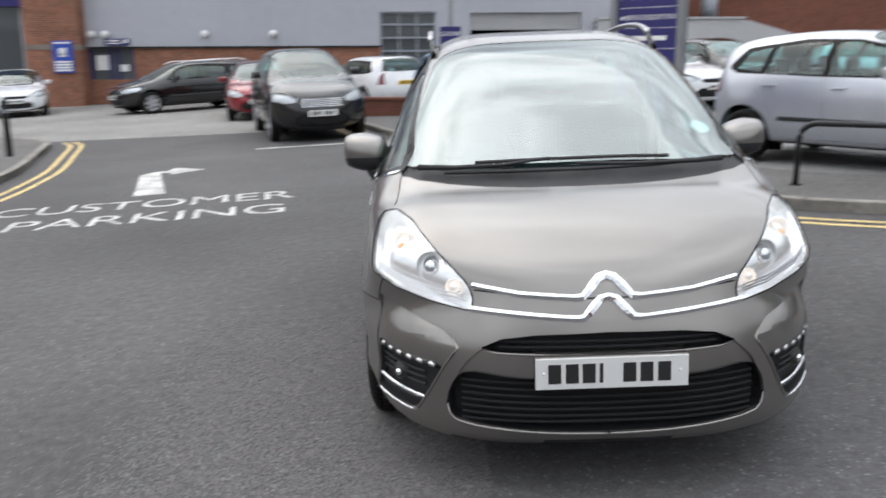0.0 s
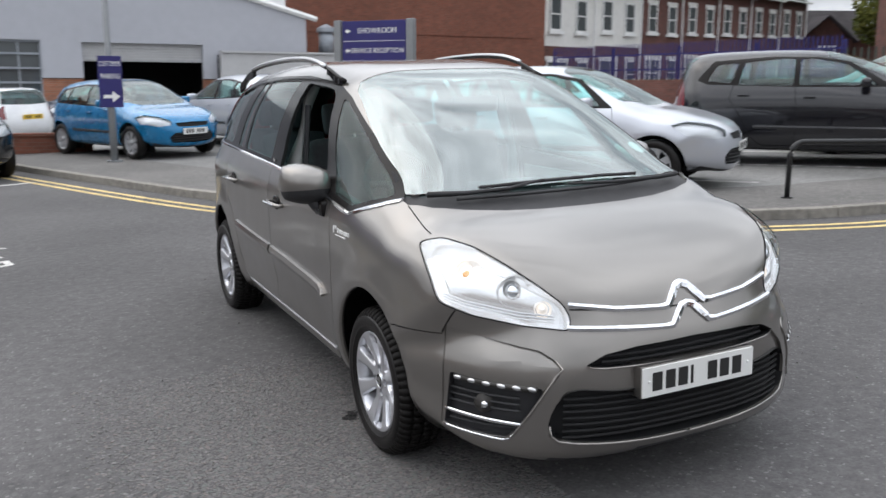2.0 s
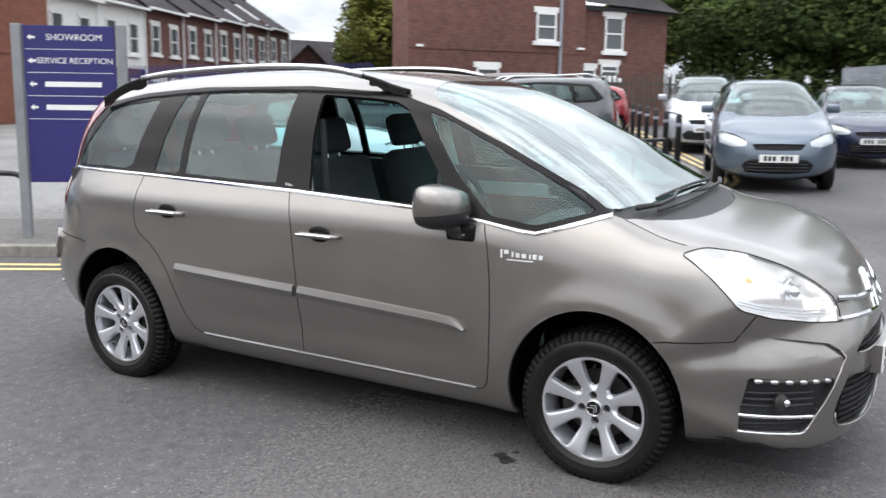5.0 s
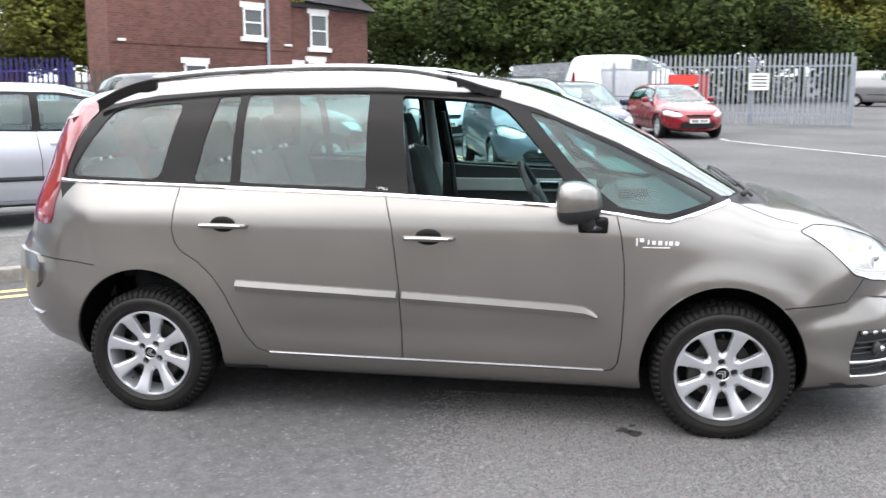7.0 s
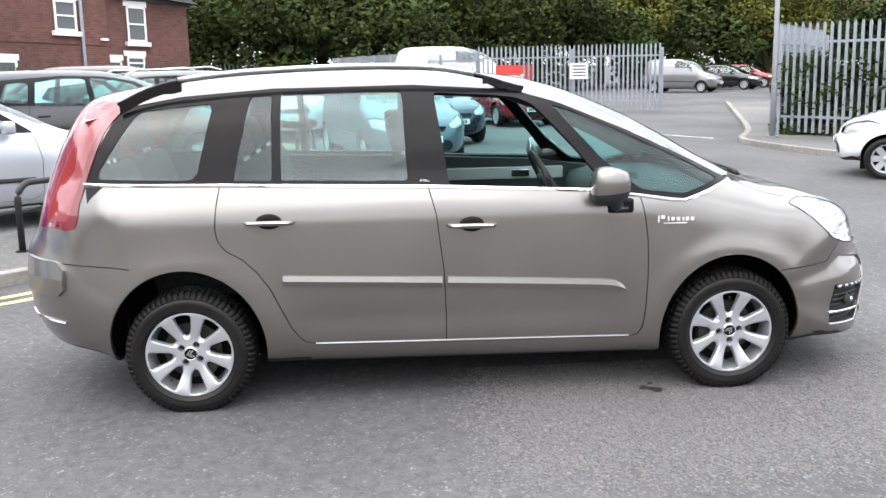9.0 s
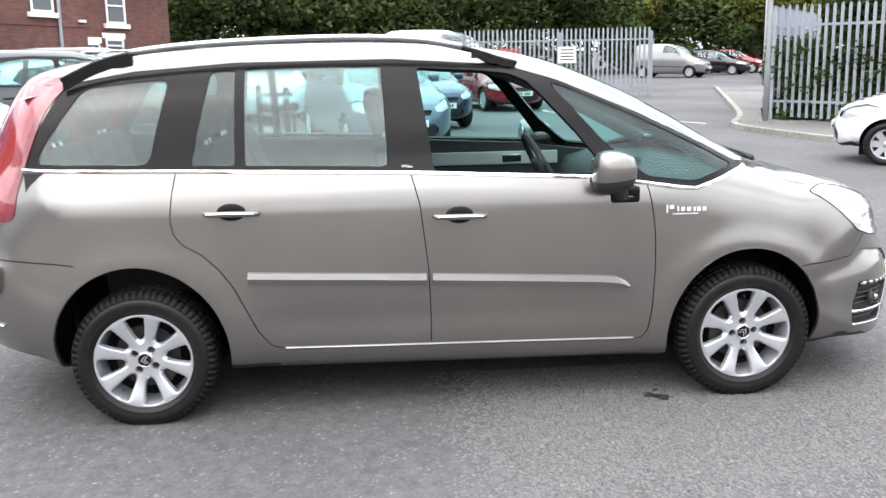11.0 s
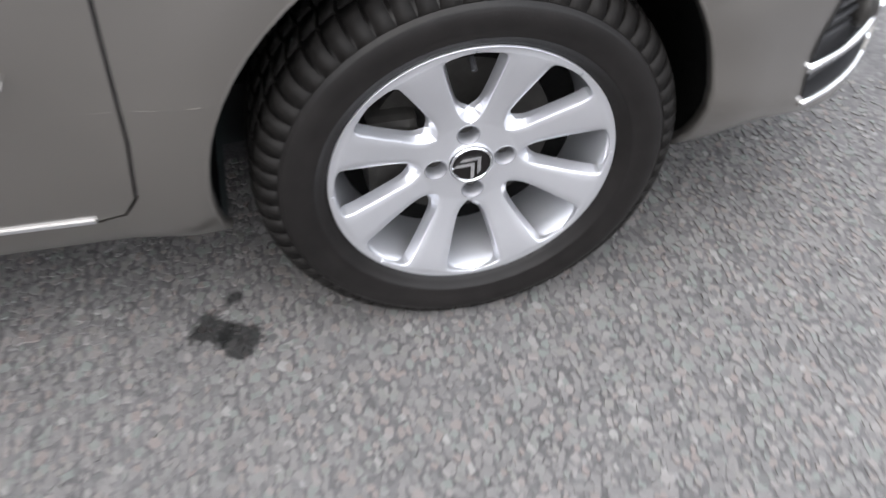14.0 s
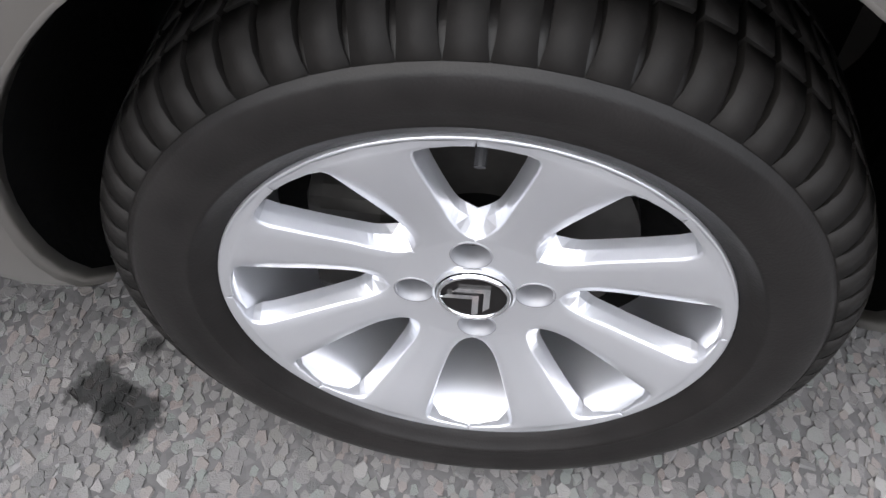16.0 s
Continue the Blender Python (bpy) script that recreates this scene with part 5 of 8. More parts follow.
        box(foot, -0.915, -0.86, 0.525, 0.66, 0.94, 1.015, bevel=0.018)
        side_part("mirror_foot", foot, M_TRIM, mir, smooth=True)
        b2 = bmesh.new()
        bmesh.ops.create_uvsphere(b2, u_segments=14, v_segments=8, radius=1, matrix=Matrix.LocRotScale((-0.918, 0.585, 0.966), None, (0.01, 0.03, 0.013)))
        side_part("repeater_lamp", b2, M_LENS, mir, smooth=True)
        # script badge on the wing: an unreadable flourish of plain strokes
        b2 = bmesh.new()
        for j, (y, z, h, w) in enumerate(((0.385, 0.905, 0.026, 0.005), (0.368, 0.912, 0.012, 0.014), (0.345, 0.905, 0.017, 0.005), (0.327, 0.904, 0.013, 0.012), (0.305, 0.903, 0.013, 0.013), (0.284, 0.902, 0.013, 0.006), (0.268, 0.902, 0.013, 0.012), (0.247, 0.902, 0.013, 0.012), (0.318, 0.887, 0.0025, 0.09))):
            v, _ = on_skin(tree, y, z, (1, 0, 0))
            bmesh.ops.create_cube(b2, size=1, matrix=Matrix.LocRotScale((v.x - 0.001, 0.325 + (y - 0.325) * 1.25, 0.9 + (z - 0.9) * 1.25), None, (0.006, w * 1.3, h * 1.3)))
        bd = side_part("wing_badge", b2, M_WHITE, label="small chrome script badge")
        bd["kind"] = "stuff"
        # roof rail: black bar on two feet with a silver top
        base = [(-0.645, 3.05, 1.51), (-0.628, 2.9, 1.58), (-0.618, 2.72, 1.622), (-0.61, 2.4, 1.652), (-0.608, 1.9, 1.668), (-0.606, 1.5, 1.656), (-0.602, 1.25, 1.612), (-0.596, 1.12, 1.572), (-0.59, 1.03, 1.548)]
        line = [tuple(r) for r in spline([(y, z, x) for x, y, z in base], 40)]
        b2 = bmesh.new()
        tube(b2, [(x, y, z + 0.005) for y, z, x in line], [0.0115] * 40, 8)
        rail = side_part("roof_rail", b2, M_TRIM, label="black roof rail with a silver top strip", smooth=True)
        b2 = bmesh.new()
        tube(b2, [(x - 0.007, y, z + 0.012) for y, z, x in line[6:35]], 0.014, 8)
        side_part("rail_strip", b2, M_SATIN, rail, smooth=True)
        for y0, y1 in ((3.04, 2.74), (1.24, 1.04)):
            b2 = bmesh.new()
            rows = []
            for y in np.linspace(y0, y1, 8):
                top = min(line, key=lambda q: abs(q[0] - y))
                rows.append([b2.verts.new((top[2] + dx, y, zz)) for dx, zz in ((-0.013, top[1] + 0.005), (-0.015, top[1] - 0.045 * (y0 > 2) - 0.022 * (y0 < 2)), (0.01, top[1] - 0.03), (0.01, top[1] + 0.004))])
            for a, b in zip(rows, rows[1:]):
                for k in range(4):
                    b2.faces.new((a[k], a[(k + 1) % 4], b[(k + 1) % 4], b[k]))
            b2.faces.new(rows[0]), b2.faces.new(rows[-1][::-1])
            bmesh.ops.recalc_face_normals(b2, faces=b2.faces)
            side_part("rail_foot", b2, M_TRIM, rail)
        # arch lip and liner, wheels
        for cy, out, a, bb in ((0.005, arch_f, 0.368, 0.398), (WHEELBASE + 0.02, arch_r, 0.388, 0.408)):
            b2 = bmesh.new()
            rows = []
            for t in np.linspace(-0.28, math.pi + 0.28, 40):
                y, z = cy + a * math.cos(t), CZ + bb * math.sin(t)
                v, _ = on_skin(tree, cy + (a + 0.006) * math.cos(t), CZ + (bb + 0.006) * math.sin(t), (1, 0, 0), 0.0)
                x = v.x if v and v.x < -0.5 else -0.86
                rows.append([b2.verts.new((x + dx, cy + (a + e) * math.cos(t), CZ + (bb + e) * math.sin(t))) for dx, e in ((0.001, 0.004), (-0.002, 0.0), (0.02, -0.004), (0.03, 0.014), (0.34, 0.016))])
            for p, q in zip(rows, rows[1:]):
                for k in range(4):
                    b2.faces.new((p[k], q[k], q[k + 1], p[k + 1])).material_index = 0 if k < 2 else 1
            bmesh.ops.recalc_face_normals(b2, faces=b2.faces)
            side_part("wheel_arch", b2, [M_PAINT, M_WELL], label="dark wheel arch with a painted lip", smooth=True)
            b2 = bmesh.new()
            box(b2, -0.4, -0.37, cy - 0.42, cy + 0.42, 0.15, 0.75)
            side_part("arch_wall", b2, M_WELL)
            wheel = new("wheel")
            wheel.parent = car
            fine_alloy(wheel, sg)
            wheel.matrix_local = Matrix.Translation((-(0.805 if cy < 1 else 0.815) * sg, cy - 0.005 if cy < 1 else cy - 0.008, 0.304 if cy < 1 else 0.296)) @ Matrix.Rotation(0.0 if cy < 1 else -2.46, 4, "X") @ (Matrix.Identity(4) if sg > 0 else Matrix.Rotation(math.pi, 4, "Z"))
    # wipers lie low on the screen
    def on_top(x, y, out):
        hit, nor, _, _ = tree.ray_cast(Vector((-abs(x) - 1e-3, y, 3)), Vector((0, 0, -1)))
        return Vector((x, hit.y, hit.z)) + Vector((0, -0.4, 0.9)) * out

    for pts in ([(-0.66, -0.075), (-0.5, -0.12), (-0.3, -0.12), (-0.1, -0.085)], [(0.62, -0.1), (0.5, -0.13), (0.25, -0.14), (0.0, -0.125)]):
        b2 = bmesh.new()
        tube(b2, [on_top(x, y, 0.022) for x, y in pts], [0.013, 0.01, 0.008, 0.006], 8)
        part("wiper_arm", b2, M_PLAST, car, smooth=True)
    for pts in ([(-0.42, -0.085), (-0.2, -0.082), (0.0, -0.08), (0.2, -0.08), (0.4, -0.085)], [(-0.55, -0.135), (-0.25, -0.15), (0.05, -0.15), (0.3, -0.14), (0.45, -0.125)]):
        b2 = bmesh.new()
        tube(b2, [on_top(x, y, 0.012) for x, y in pts], 0.0075, 8)
        part("wiper_blade", b2, M_PLAST, car, smooth=True)
    # bright strip low on the rear bumper's corner
    for sg in (1, -1):
        b2 = trim_strip(bmesh.new(), tree, dense([(3.36, 0.452), (3.62, 0.462)], 0.03), 0.005, 0.012, (1, 0, 0))
        part("rear_chrome_strip", mirrored(b2) if sg < 0 else b2, M_CHROME, car)
    for sg in (1, -1):
        b2 = trim_strip(bmesh.new(), tree, dense([(3.34, 0.672), (3.4, 0.675), (3.58, 0.68)], 0.03), [0.05, 0.085, 0.09, 0.09, 0.09, 0.09, 0.09, 0.09, 0.09][:len(dense([(3.34, 0.672), (3.4, 0.675), (3.58, 0.68)], 0.03))], 0.018, (1, 0, 0), 0.05)
        part("bumper_pad", mirrored(b2) if sg < 0 else b2, M_PAINT, car)
    # small trim letters on the window pillar of the driver's side
    v, _ = on_skin(tree, 1.555, 1.118, (1, 0, 0))
    text_mesh("pillar_letters", "VTR+", 0.022, M_WHITE, car, Matrix(((0, 0.25, -1, v.x - 0.004), (-1, 0, 0, 1.555), (0, 1, 0, 1.122), (0, 0, 0, 1))), "small white trim letters", 0.75, 0.0006)
    # interior
    part("cabin_floor", boxed(-0.72, 0.72, 0.46, 2.28, 0.3, 0.36), M_SEAT, car)
    for x0, x1 in ((-0.79, -0.75), (0.75, 0.79)):
        hollow = [(0.46, 0.35), (2.28, 0.35), (2.28, 0.82), (3.2, 0.82), (3.2, 1.13), (2.55, 1.12), (1.53, 1.09), (0.75, 1.05), (0.3, 0.99), (0.3, 0.82), (0.46, 0.82)]
        b2 = bmesh.new()
        slab(b2, hollow, x0, x1)
        bmesh.ops.transform(b2, matrix=Matrix(((0, 0, 1, 0), (1, 0, 0, 0), (0, 1, 0, 0), (0, 0, 0, 1))), verts=b2.verts)
        bmesh.ops.recalc_face_normals(b2, faces=b2.faces)
        dp = part("door_lining", b2, M_DASH, car)
        xs = (x1 - 0.002, x1 + 0.02) if x0 < 0 else (x0 - 0.02, x0 + 0.002)
        part("door_inlay", boxed(*xs, 0.55, 1.45, 0.92, 1.0, bevel=0.008), M_INNER, dp, "pale grey door inlay")
        part("armrest", boxed(*((x1, x1 + 0.06) if x0 < 0 else (x0 - 0.06, x0)), 0.75, 1.4, 0.7, 0.76, bevel=0.012), M_SEAT, dp)
        part("inner_handle", boxed(*((x1 + 0.018, x1 + 0.03) if x0 < 0 else (x0 - 0.03, x0 - 0.018)), 0.78, 0.9, 0.935, 0.985, bevel=0.005), M_CHROME, dp)
    b2 = bmesh.new()
    rows = []
    for y, z in ((-0.12, 1.0), (0.1, 1.02), (0.35, 1.02), (0.5, 0.98), (0.56, 0.88), (0.5, 0.7), (0.45, 0.45)):
        rows.append([b2.verts.new((x, y - 0.12 * (x / 0.74) ** 2 * (y < 0.3), z - 0.02 * abs(x))) for x in np.linspace(-0.74, 0.74, 9)])
    for a, b in zip(rows, rows[1:]):
        for k in range(8):
            b2.faces.new((a[k], a[k + 1], b[k + 1], b[k]))
    part("dashboard", b2, M_DASH, car, smooth=True)
    part("instrument_hood", boxed(-0.2, 0.2, 0.3, 0.46, 1.0, 1.06, bevel=0.02), M_DASH, car)
    b2 = bmesh.new()
    ring = [(0.19 * math.cos(t), 0.0, 0.19 * math.sin(t)) for t in np.linspace(0, 2 * math.pi, 33)]
    tube(b2, ring, 0.016, 10, caps=False)
    box(b2, -0.085, 0.085, -0.03, 0.03, -0.07, 0.06, bevel=0.02)
    box(b2, -0.18, 0.18, -0.012, 0.012, -0.02, 0.012)
    bmesh.ops.transform(b2, matrix=Matrix.Translation((-0.37, 0.86, 1.03)) @ Matrix.Rotation(radians(-28), 4, "X"), verts=b2.verts)
    part("steering_wheel", b2, M_PLAST, car, smooth=True)

    def seat(x, y, w, back, parentless=False):
        s = new("seat")
        s.parent = car
        s.location = (x, y, 0)
        b2 = bmesh.new()
        box(b2, -w / 2, w / 2, -0.26, 0.26, 0.5, 0.66, bevel=0.06)
        part("seat_cushion", b2, M_SEAT, s, smooth=True)
        b2 = bmesh.new()
        box(b2, -w / 2, w / 2, -0.07, 0.07, 0.0, 0.64, bevel=0.06)
        bmesh.ops.transform(b2, matrix=Matrix.Translation((0, 0.25, 0.6)) @ Matrix.Rotation(radians(-back), 4, "X"), verts=b2.verts)
        part("backrest", b2, M_SEAT, s, smooth=True)
        b2 = bmesh.new()
        box(b2, -0.135, 0.135, -0.05, 0.05, 0.66, 0.85, bevel=0.045)
        bmesh.ops.transform(b2, matrix=Matrix.Translation((0, 0.25, 0.6)) @ Matrix.Rotation(radians(-back), 4, "X"), verts=b2.verts)
        part("headrest", b2, M_SEAT, s, smooth=True)
        for dx in (-0.05, 0.05):
            b2 = bmesh.new()
            tube(b2, [(dx, 0.25 + 0.6 * math.sin(radians(back)), 0.6 + 0.6 * math.cos(radians(back))), (dx, 0.25 + 0.7 * math.sin(radians(back)), 0.6 + 0.7 * math.cos(radians(back)))], 0.007, 6)
            part("headrest_post", b2, M_SATIN, s)

    for x in (-0.37, 0.37):
        seat(x, 1.22, 0.5, 16)
    for x in (-0.46, 0.0, 0.46):
        seat(x, 2.02, 0.43, 18)
    for x in (-0.36, 0.36):
        seat(x, 2.72, 0.42, 20)
    for x in (-0.66, 0.66):
        b2 = bmesh.new()
        tube(b2, [(x * 1.1, 1.56, 0.4), (x * 1.1, 1.56, 1.1), (x * 0.93, 1.58, 1.45), (x * 0.84, 1.58, 1.56)], [0.05, 0.045, 0.035, 0.03], 8)
        part("centre_pillar", b2, M_INNER, car, "grey inner pillar trim", smooth=True)
        b2 = bmesh.new()
        tube(b2, [(x * 0.98, 1.5, 1.42), (x * 1.05, 1.45, 1.1), (x * 1.08, 1.4, 0.6)], 0.016, 6)
        part("seat_belt", b2, M_SEAT, car)
        b2 = bmesh.new()
        tube(b2, [(x * 1.06, 0.04, 1.06), (x * 0.99, 0.35, 1.23), (x * 0.91, 0.7, 1.4), (x * 0.84, 1.0, 1.51)], 0.036, 8)
        part("screen_pillar", b2, M_DASH, car, smooth=True)
    b2 = bmesh.new()
    rows = []
    for y, z in ((0.98, 1.545), (1.3, 1.59), (1.9, 1.61), (2.5, 1.6), (3.0, 1.55), (3.25, 1.49)):
        rows.append([b2.verts.new((x, y, z - 0.06 * (abs(x) / 0.62) ** 3)) for x in np.linspace(-0.62, 0.62, 9)])
    for a, b in zip(rows, rows[1:]):
        for k in range(8):
            b2.faces.new((a[k], b[k], b[k + 1], a[k + 1]))
    part("headlining", b2, M_INNER, car, "pale grey roof lining", smooth=True)
    b2 = bmesh.new()
    box(b2, -0.13, 0.13, -0.02, 0.02, -0.04, 0.04, bevel=0.015)
    bmesh.ops.transform(b2, matrix=Matrix.Translation((0.0, 0.72, 1.42)), verts=b2.verts)
    part("rear_view_mirror", b2, M_PLAST, car)
    # licence disc in the lower corner of the screen
    b2 = revolve(bmesh.new(), [(0, 0.0), (0, 0.045), (0.003, 0.045), (0.003, 0.0)], 24)
    hit, nor, _, _ = tree.ray_cast(Vector((-0.6, -2, 1.2)), Vector((0, 1, 0)))
    nor = nor if nor.y < 0 else -nor
    turn = Vector((-1, 0, 0)).rotation_difference(Vector((-nor.x, nor.y, nor.z))).to_matrix().to_4x4()
    bmesh.ops.transform(b2, matrix=Matrix.Translation((-hit.x, hit.y + 0.012, hit.z)) @ turn, verts=b2.verts)
    part("licence_disc", b2, M_WHITE, car, "round paper licence disc")
    bm.free()
    return car


CAR = build_carrier()


# ---- parked cars ----
HATCH = [(-0.5, 0.2, 2.8, 0.96), (-0.75, 0.2, 2.4, 0.97), (-0.84, 0.3, 2.3, 1.0), (-0.86, 0.45, 2.3, 1.0), (-0.84, 0.58, 2.4, 1.0), (-0.78, 0.7, 2.8, 0.97), (-0.6, 0.8, 4.5, 0.94), (-0.2, 0.91, 6.5, 0.95),
         (0.15, 0.98, 6.0, 0.97), (0.55, 1.2, 5.0, 1.0), (0.95, 1.38, 5.0, 1.0), (1.3, 1.455, 5.5, 1.0), (1.9, 1.48, 5.5, 1.0), (2.6, 1.44, 5.5, 1.0), (2.95, 1.36, 5.0, 0.99), (3.1, 1.2, 3.6, 0.97), (3.2, 1.0, 3.0, 0.97),
         (3.26, 0.8, 2.7, 0.99), (3.29, 0.6, 2.6, 1.0), (3.26, 0.4, 2.6, 1.0), (3.15, 0.28, 3.0, 0.98), (2.9, 0.22, 5.0, 0.97), (1.3, 0.2, 10.0, 0.97), (0.2, 0.2, 9.0, 0.97)]
M_PLAINWHEEL = shader("grey_wheel_trim", (0.42, 0.43, 0.45), 0.4, metal=0.5, vary=0.1, scale=20)


def shaped(style):
    """The hatchback's outline and windows bent into another kind of body: (outline, y map, z map)."""
    rear, nose, tall = {"hatch": (0.0, 0.0, 0.0), "estate": (0.55, 0.02, -0.02), "suv": (0.1, 0.1, 0.12), "mpv": (0.1, 0.06, 0.1), "van": (0.25, 0.12, 0.3)}[style]

    def fy(y):
        return y + rear * max(0.0, (y - 1.9) / 1.2) - (0.22 * max(0.0, 1 - abs(y - 0.35) / 0.8) if style in ("mpv", "van") else 0.0)

    def fz(y, z):
        up = nose if y < 0.4 else tall
        sq = 0.1 * max(0.0, (y - 2.3) / 0.9) if style in ("estate", "suv", "van", "mpv") and z > 1.15 else 0.0
        return z + up * max(0.0, min(1.0, (z - 0.35) / 0.6)) + sq

    return fy, fz


def parked_car(name, style, paint, x, y, head, length, height, halfwidth, wheelbase, label, privacy=False, rear_plate=False, rails=False, low=False, wheel_r=0.31):
    """A parked car: head is the direction of its nose in the plan, in degrees."""
    car = empty(name, SLOPE @ pose(x, y, 0.1 if low else 0.0, 0, 0, head + 90), label, "van" if style == "van" else "car", "parked cars")
    fy, fz = shaped(style)
    sy, sz = length / (4.15 + {"estate": 0.55, "suv": 0.1, "mpv": 0.1, "van": 0.25}.get(style, 0.0)), height / (1.48 + {"estate": -0.02, "suv": 0.12, "mpv": 0.1, "van": 0.3}.get(style, 0.0))

    def M(p):
        return (fy(p[0]) * sy, fz(p[0], p[1]) * sz)

    def side(*pts, r=0.03):
        return cornered([M(p) for p in pts], r, 3)

    keys = [(*M((a, b)), c, d) for a, b, c, d in HATCH]
    zs = [0.15, 0.22, 0.35, 0.6, 0.8, 0.95, 1.03, 1.3, 1.55]
    ws = [0.88, 0.93, 0.975, 1.0, 0.995, 0.96, 0.92, 0.83, 0.74]
    box_up = 0.35 if style == "van" else 0.0

    def width(py, pz):
        w = float(ease(pz / sz - (0.08 if style in ("suv", "mpv", "van") and pz > 0.7 else 0), zs, ws))
        w = w + (1 - w) * box_up * (pz > 0.9)
        for cy in (0.0, wheelbase):
            w += 0.02 * math.exp(-((math.hypot(py - cy, pz - wheel_r) - wheel_r * 1.25) / 0.05) ** 2) * (pz < 0.8)
        return halfwidth * w

    bm = half_body(keys, width, (0.0, wheelbase, 0.46), 96, 9)
    tree = bvh_of(bm)
    tag = bm.faces.layers.int.new("tag")
    ar = wheel_r * 1.19
    arches = [arch(0.0, ar, ar, wheel_r), arch(wheelbase, ar, ar, wheel_r)]
    dlo = side((0.5, 0.965), (1.6, 0.985), (2.72, 1.03), (2.86, 1.09), (2.66, 1.31), (1.9, 1.395), (1.3, 1.375), (0.95, 1.305))
    g1 = side((0.66, 0.99), (1.53, 1.005), (1.53, 1.355), (1.3, 1.345), (0.98, 1.27))
    g2 = side((1.61, 1.006), (2.32, 1.02), (2.25, 1.32), (1.9, 1.362), (1.61, 1.357))
    g3 = side((2.4, 1.045), (2.72, 1.075), (2.6, 1.27), (2.34, 1.31))
    tail = side((2.94, 0.8), (3.4, 0.8), (3.4, 1.02), (3.14, 1.05), (2.98, 1.0))
    if style in ("estate", "suv", "mpv", "van"):
        tail = side((3.02, 0.72), (3.5, 0.72), (3.5, 1.12), (3.1, 1.12), (3.04, 0.95))
    yb, zt = M((0.15, 0.98)), M((1.2, 1.44))
    hw = halfwidth
    screen = cornered([(0.05, yb[0] - 0.02), (-hw * 0.55, yb[0] + 0.02), (-hw * 0.8, M((0.42, 1.1))[0]), (-hw * 0.7, M((0.95, 1.38))[0]), (-hw * 0.62, M((1.2, 1.44))[0]), (0.05, M((1.28, 1.45))[0])], 0.03, 3)
    zb = [M((3.1, q))[1] for q in (1.06, 1.34)]
    back = cornered([(0.05, zb[0]), (-hw * 0.68, zb[0] + 0.02), (-hw * 0.6, zb[1] - 0.03), (0.05, zb[1])], 0.03, 3)
    lampd = (0.55, 0.8, -0.25)
    nx, nz = M((-0.7, 0.72)), M((-0.2, 0.9))
    lamp = cornered([(-hw * 0.5, nx[0] - 0.06, nx[1] - 0.01), (-hw * 0.5, nx[0] - 0.05, nx[1] - 0.1), (-hw * 0.72, nx[0] + 0.08, nx[1] - 0.125), (-hw * 0.95, nx[0] + 0.34, nx[1] - 0.07), (-hw * 0.97, nx[0] + 0.5, nx[1] + 0.06), (-hw * 0.84, nx[0] + 0.34, nx[1] + 0.1), (-hw * 0.66, nx[0] + 0.12, nx[1] + 0.06)], 0.03, 3)
    g_lo = cornered([(0.05, 0.28 * sz), (-hw * 0.5, 0.3 * sz), (-hw * 0.56, 0.4 * sz), (-hw * 0.45, 0.48 * sz), (0.05, 0.5 * sz)], 0.03, 3)
    g_up = cornered([(0.05, fz(0, 0.58) * sz), (-hw * 0.36, fz(0, 0.59) * sz), (-hw * 0.42, fz(0, 0.66) * sz), (0.05, fz(0, 0.67) * sz)], 0.02, 3)
    for o in (*arches, dlo, g1, g2, g3, tail):
        cut(bm, o, SIDE)
    cut(bm, screen, TOP, facing=0.2), cut(bm, lamp, lampd), cut(bm, g_lo, FRONT), cut(bm, g_up, FRONT)
    cut(bm, back, (0, -1, 0))
    seams = [stroke(dense([M(p) for p in q], 0.12), 0.007) for q in ([(0.52, 0.98), (0.46, 0.7), (0.48, 0.34), (0.6, 0.29)], [(1.58, 1.0), (1.55, 0.7), (1.56, 0.29)], [(2.38, 1.02), (2.42, 0.85), (2.26, 0.62), (2.14, 0.4), (2.0, 0.29)], [(0.6, 0.29), (2.0, 0.29)])]
    for o in seams[:(2 if style == "van" else 4)]:
        cut(bm, o, SIDE)
    for o in arches:
        take(bm, o, SIDE, 1, tag, 0.02)
    panes = [(3, g1)] + ([] if style == "van" else [(4, g2), (5, g3)])
    for k, o in panes:
        take(bm, o, SIDE, k, tag)
    take(bm, tail, SIDE, 12, tag, 0.05, where=lambda c: c.x < -hw * 0.66)
    if style != "van":
        take(bm, dlo, SIDE, 2, tag)
    take(bm, screen, TOP, 8, tag, 0.2, where=lambda c: c.z > 0.85 * sz), take(bm, back, (0, -1, 0), 9, tag)
    take(bm, lamp, lampd, 10, tag), take(bm, g_lo, FRONT, 13, tag), take(bm, g_up, FRONT, 13, tag)
    for o in seams[:(2 if style == "van" else 4)]:
        take(bm, o, SIDE, 20, tag)
    for f in bm.faces:
        if f[tag] == 0 and f.normal.z < -0.75 and f.calc_center_median().z < 0.3:
            f[tag] = 21
    part("body", both(lift(bm, tag, {0}, rim=0.01)), paint, car)
    part("panel_seam", both(lift(bm, tag, {20}, inset=0.008)), M_DARK, car)
    part("underside", both(lift(bm, tag, {21})), M_PLAST, car)
    if style != "van":
        for m in (lift(bm, tag, {2}), mirrored(lift(bm, tag, {2}))):
            part("window_surround", m, M_TRIM, car)
    for k, o in panes:
        mat = M_PRIVACY if privacy and k > 3 else M_GLASS
        for m in (lift(bm, tag, {k}, inset=0.003), mirrored(lift(bm, tag, {k}, inset=0.003))):
            part("side_window", m, mat, car)
    part("windscreen", both(lift(bm, tag, {8}, inset=0.002)), M_PARKED, car)
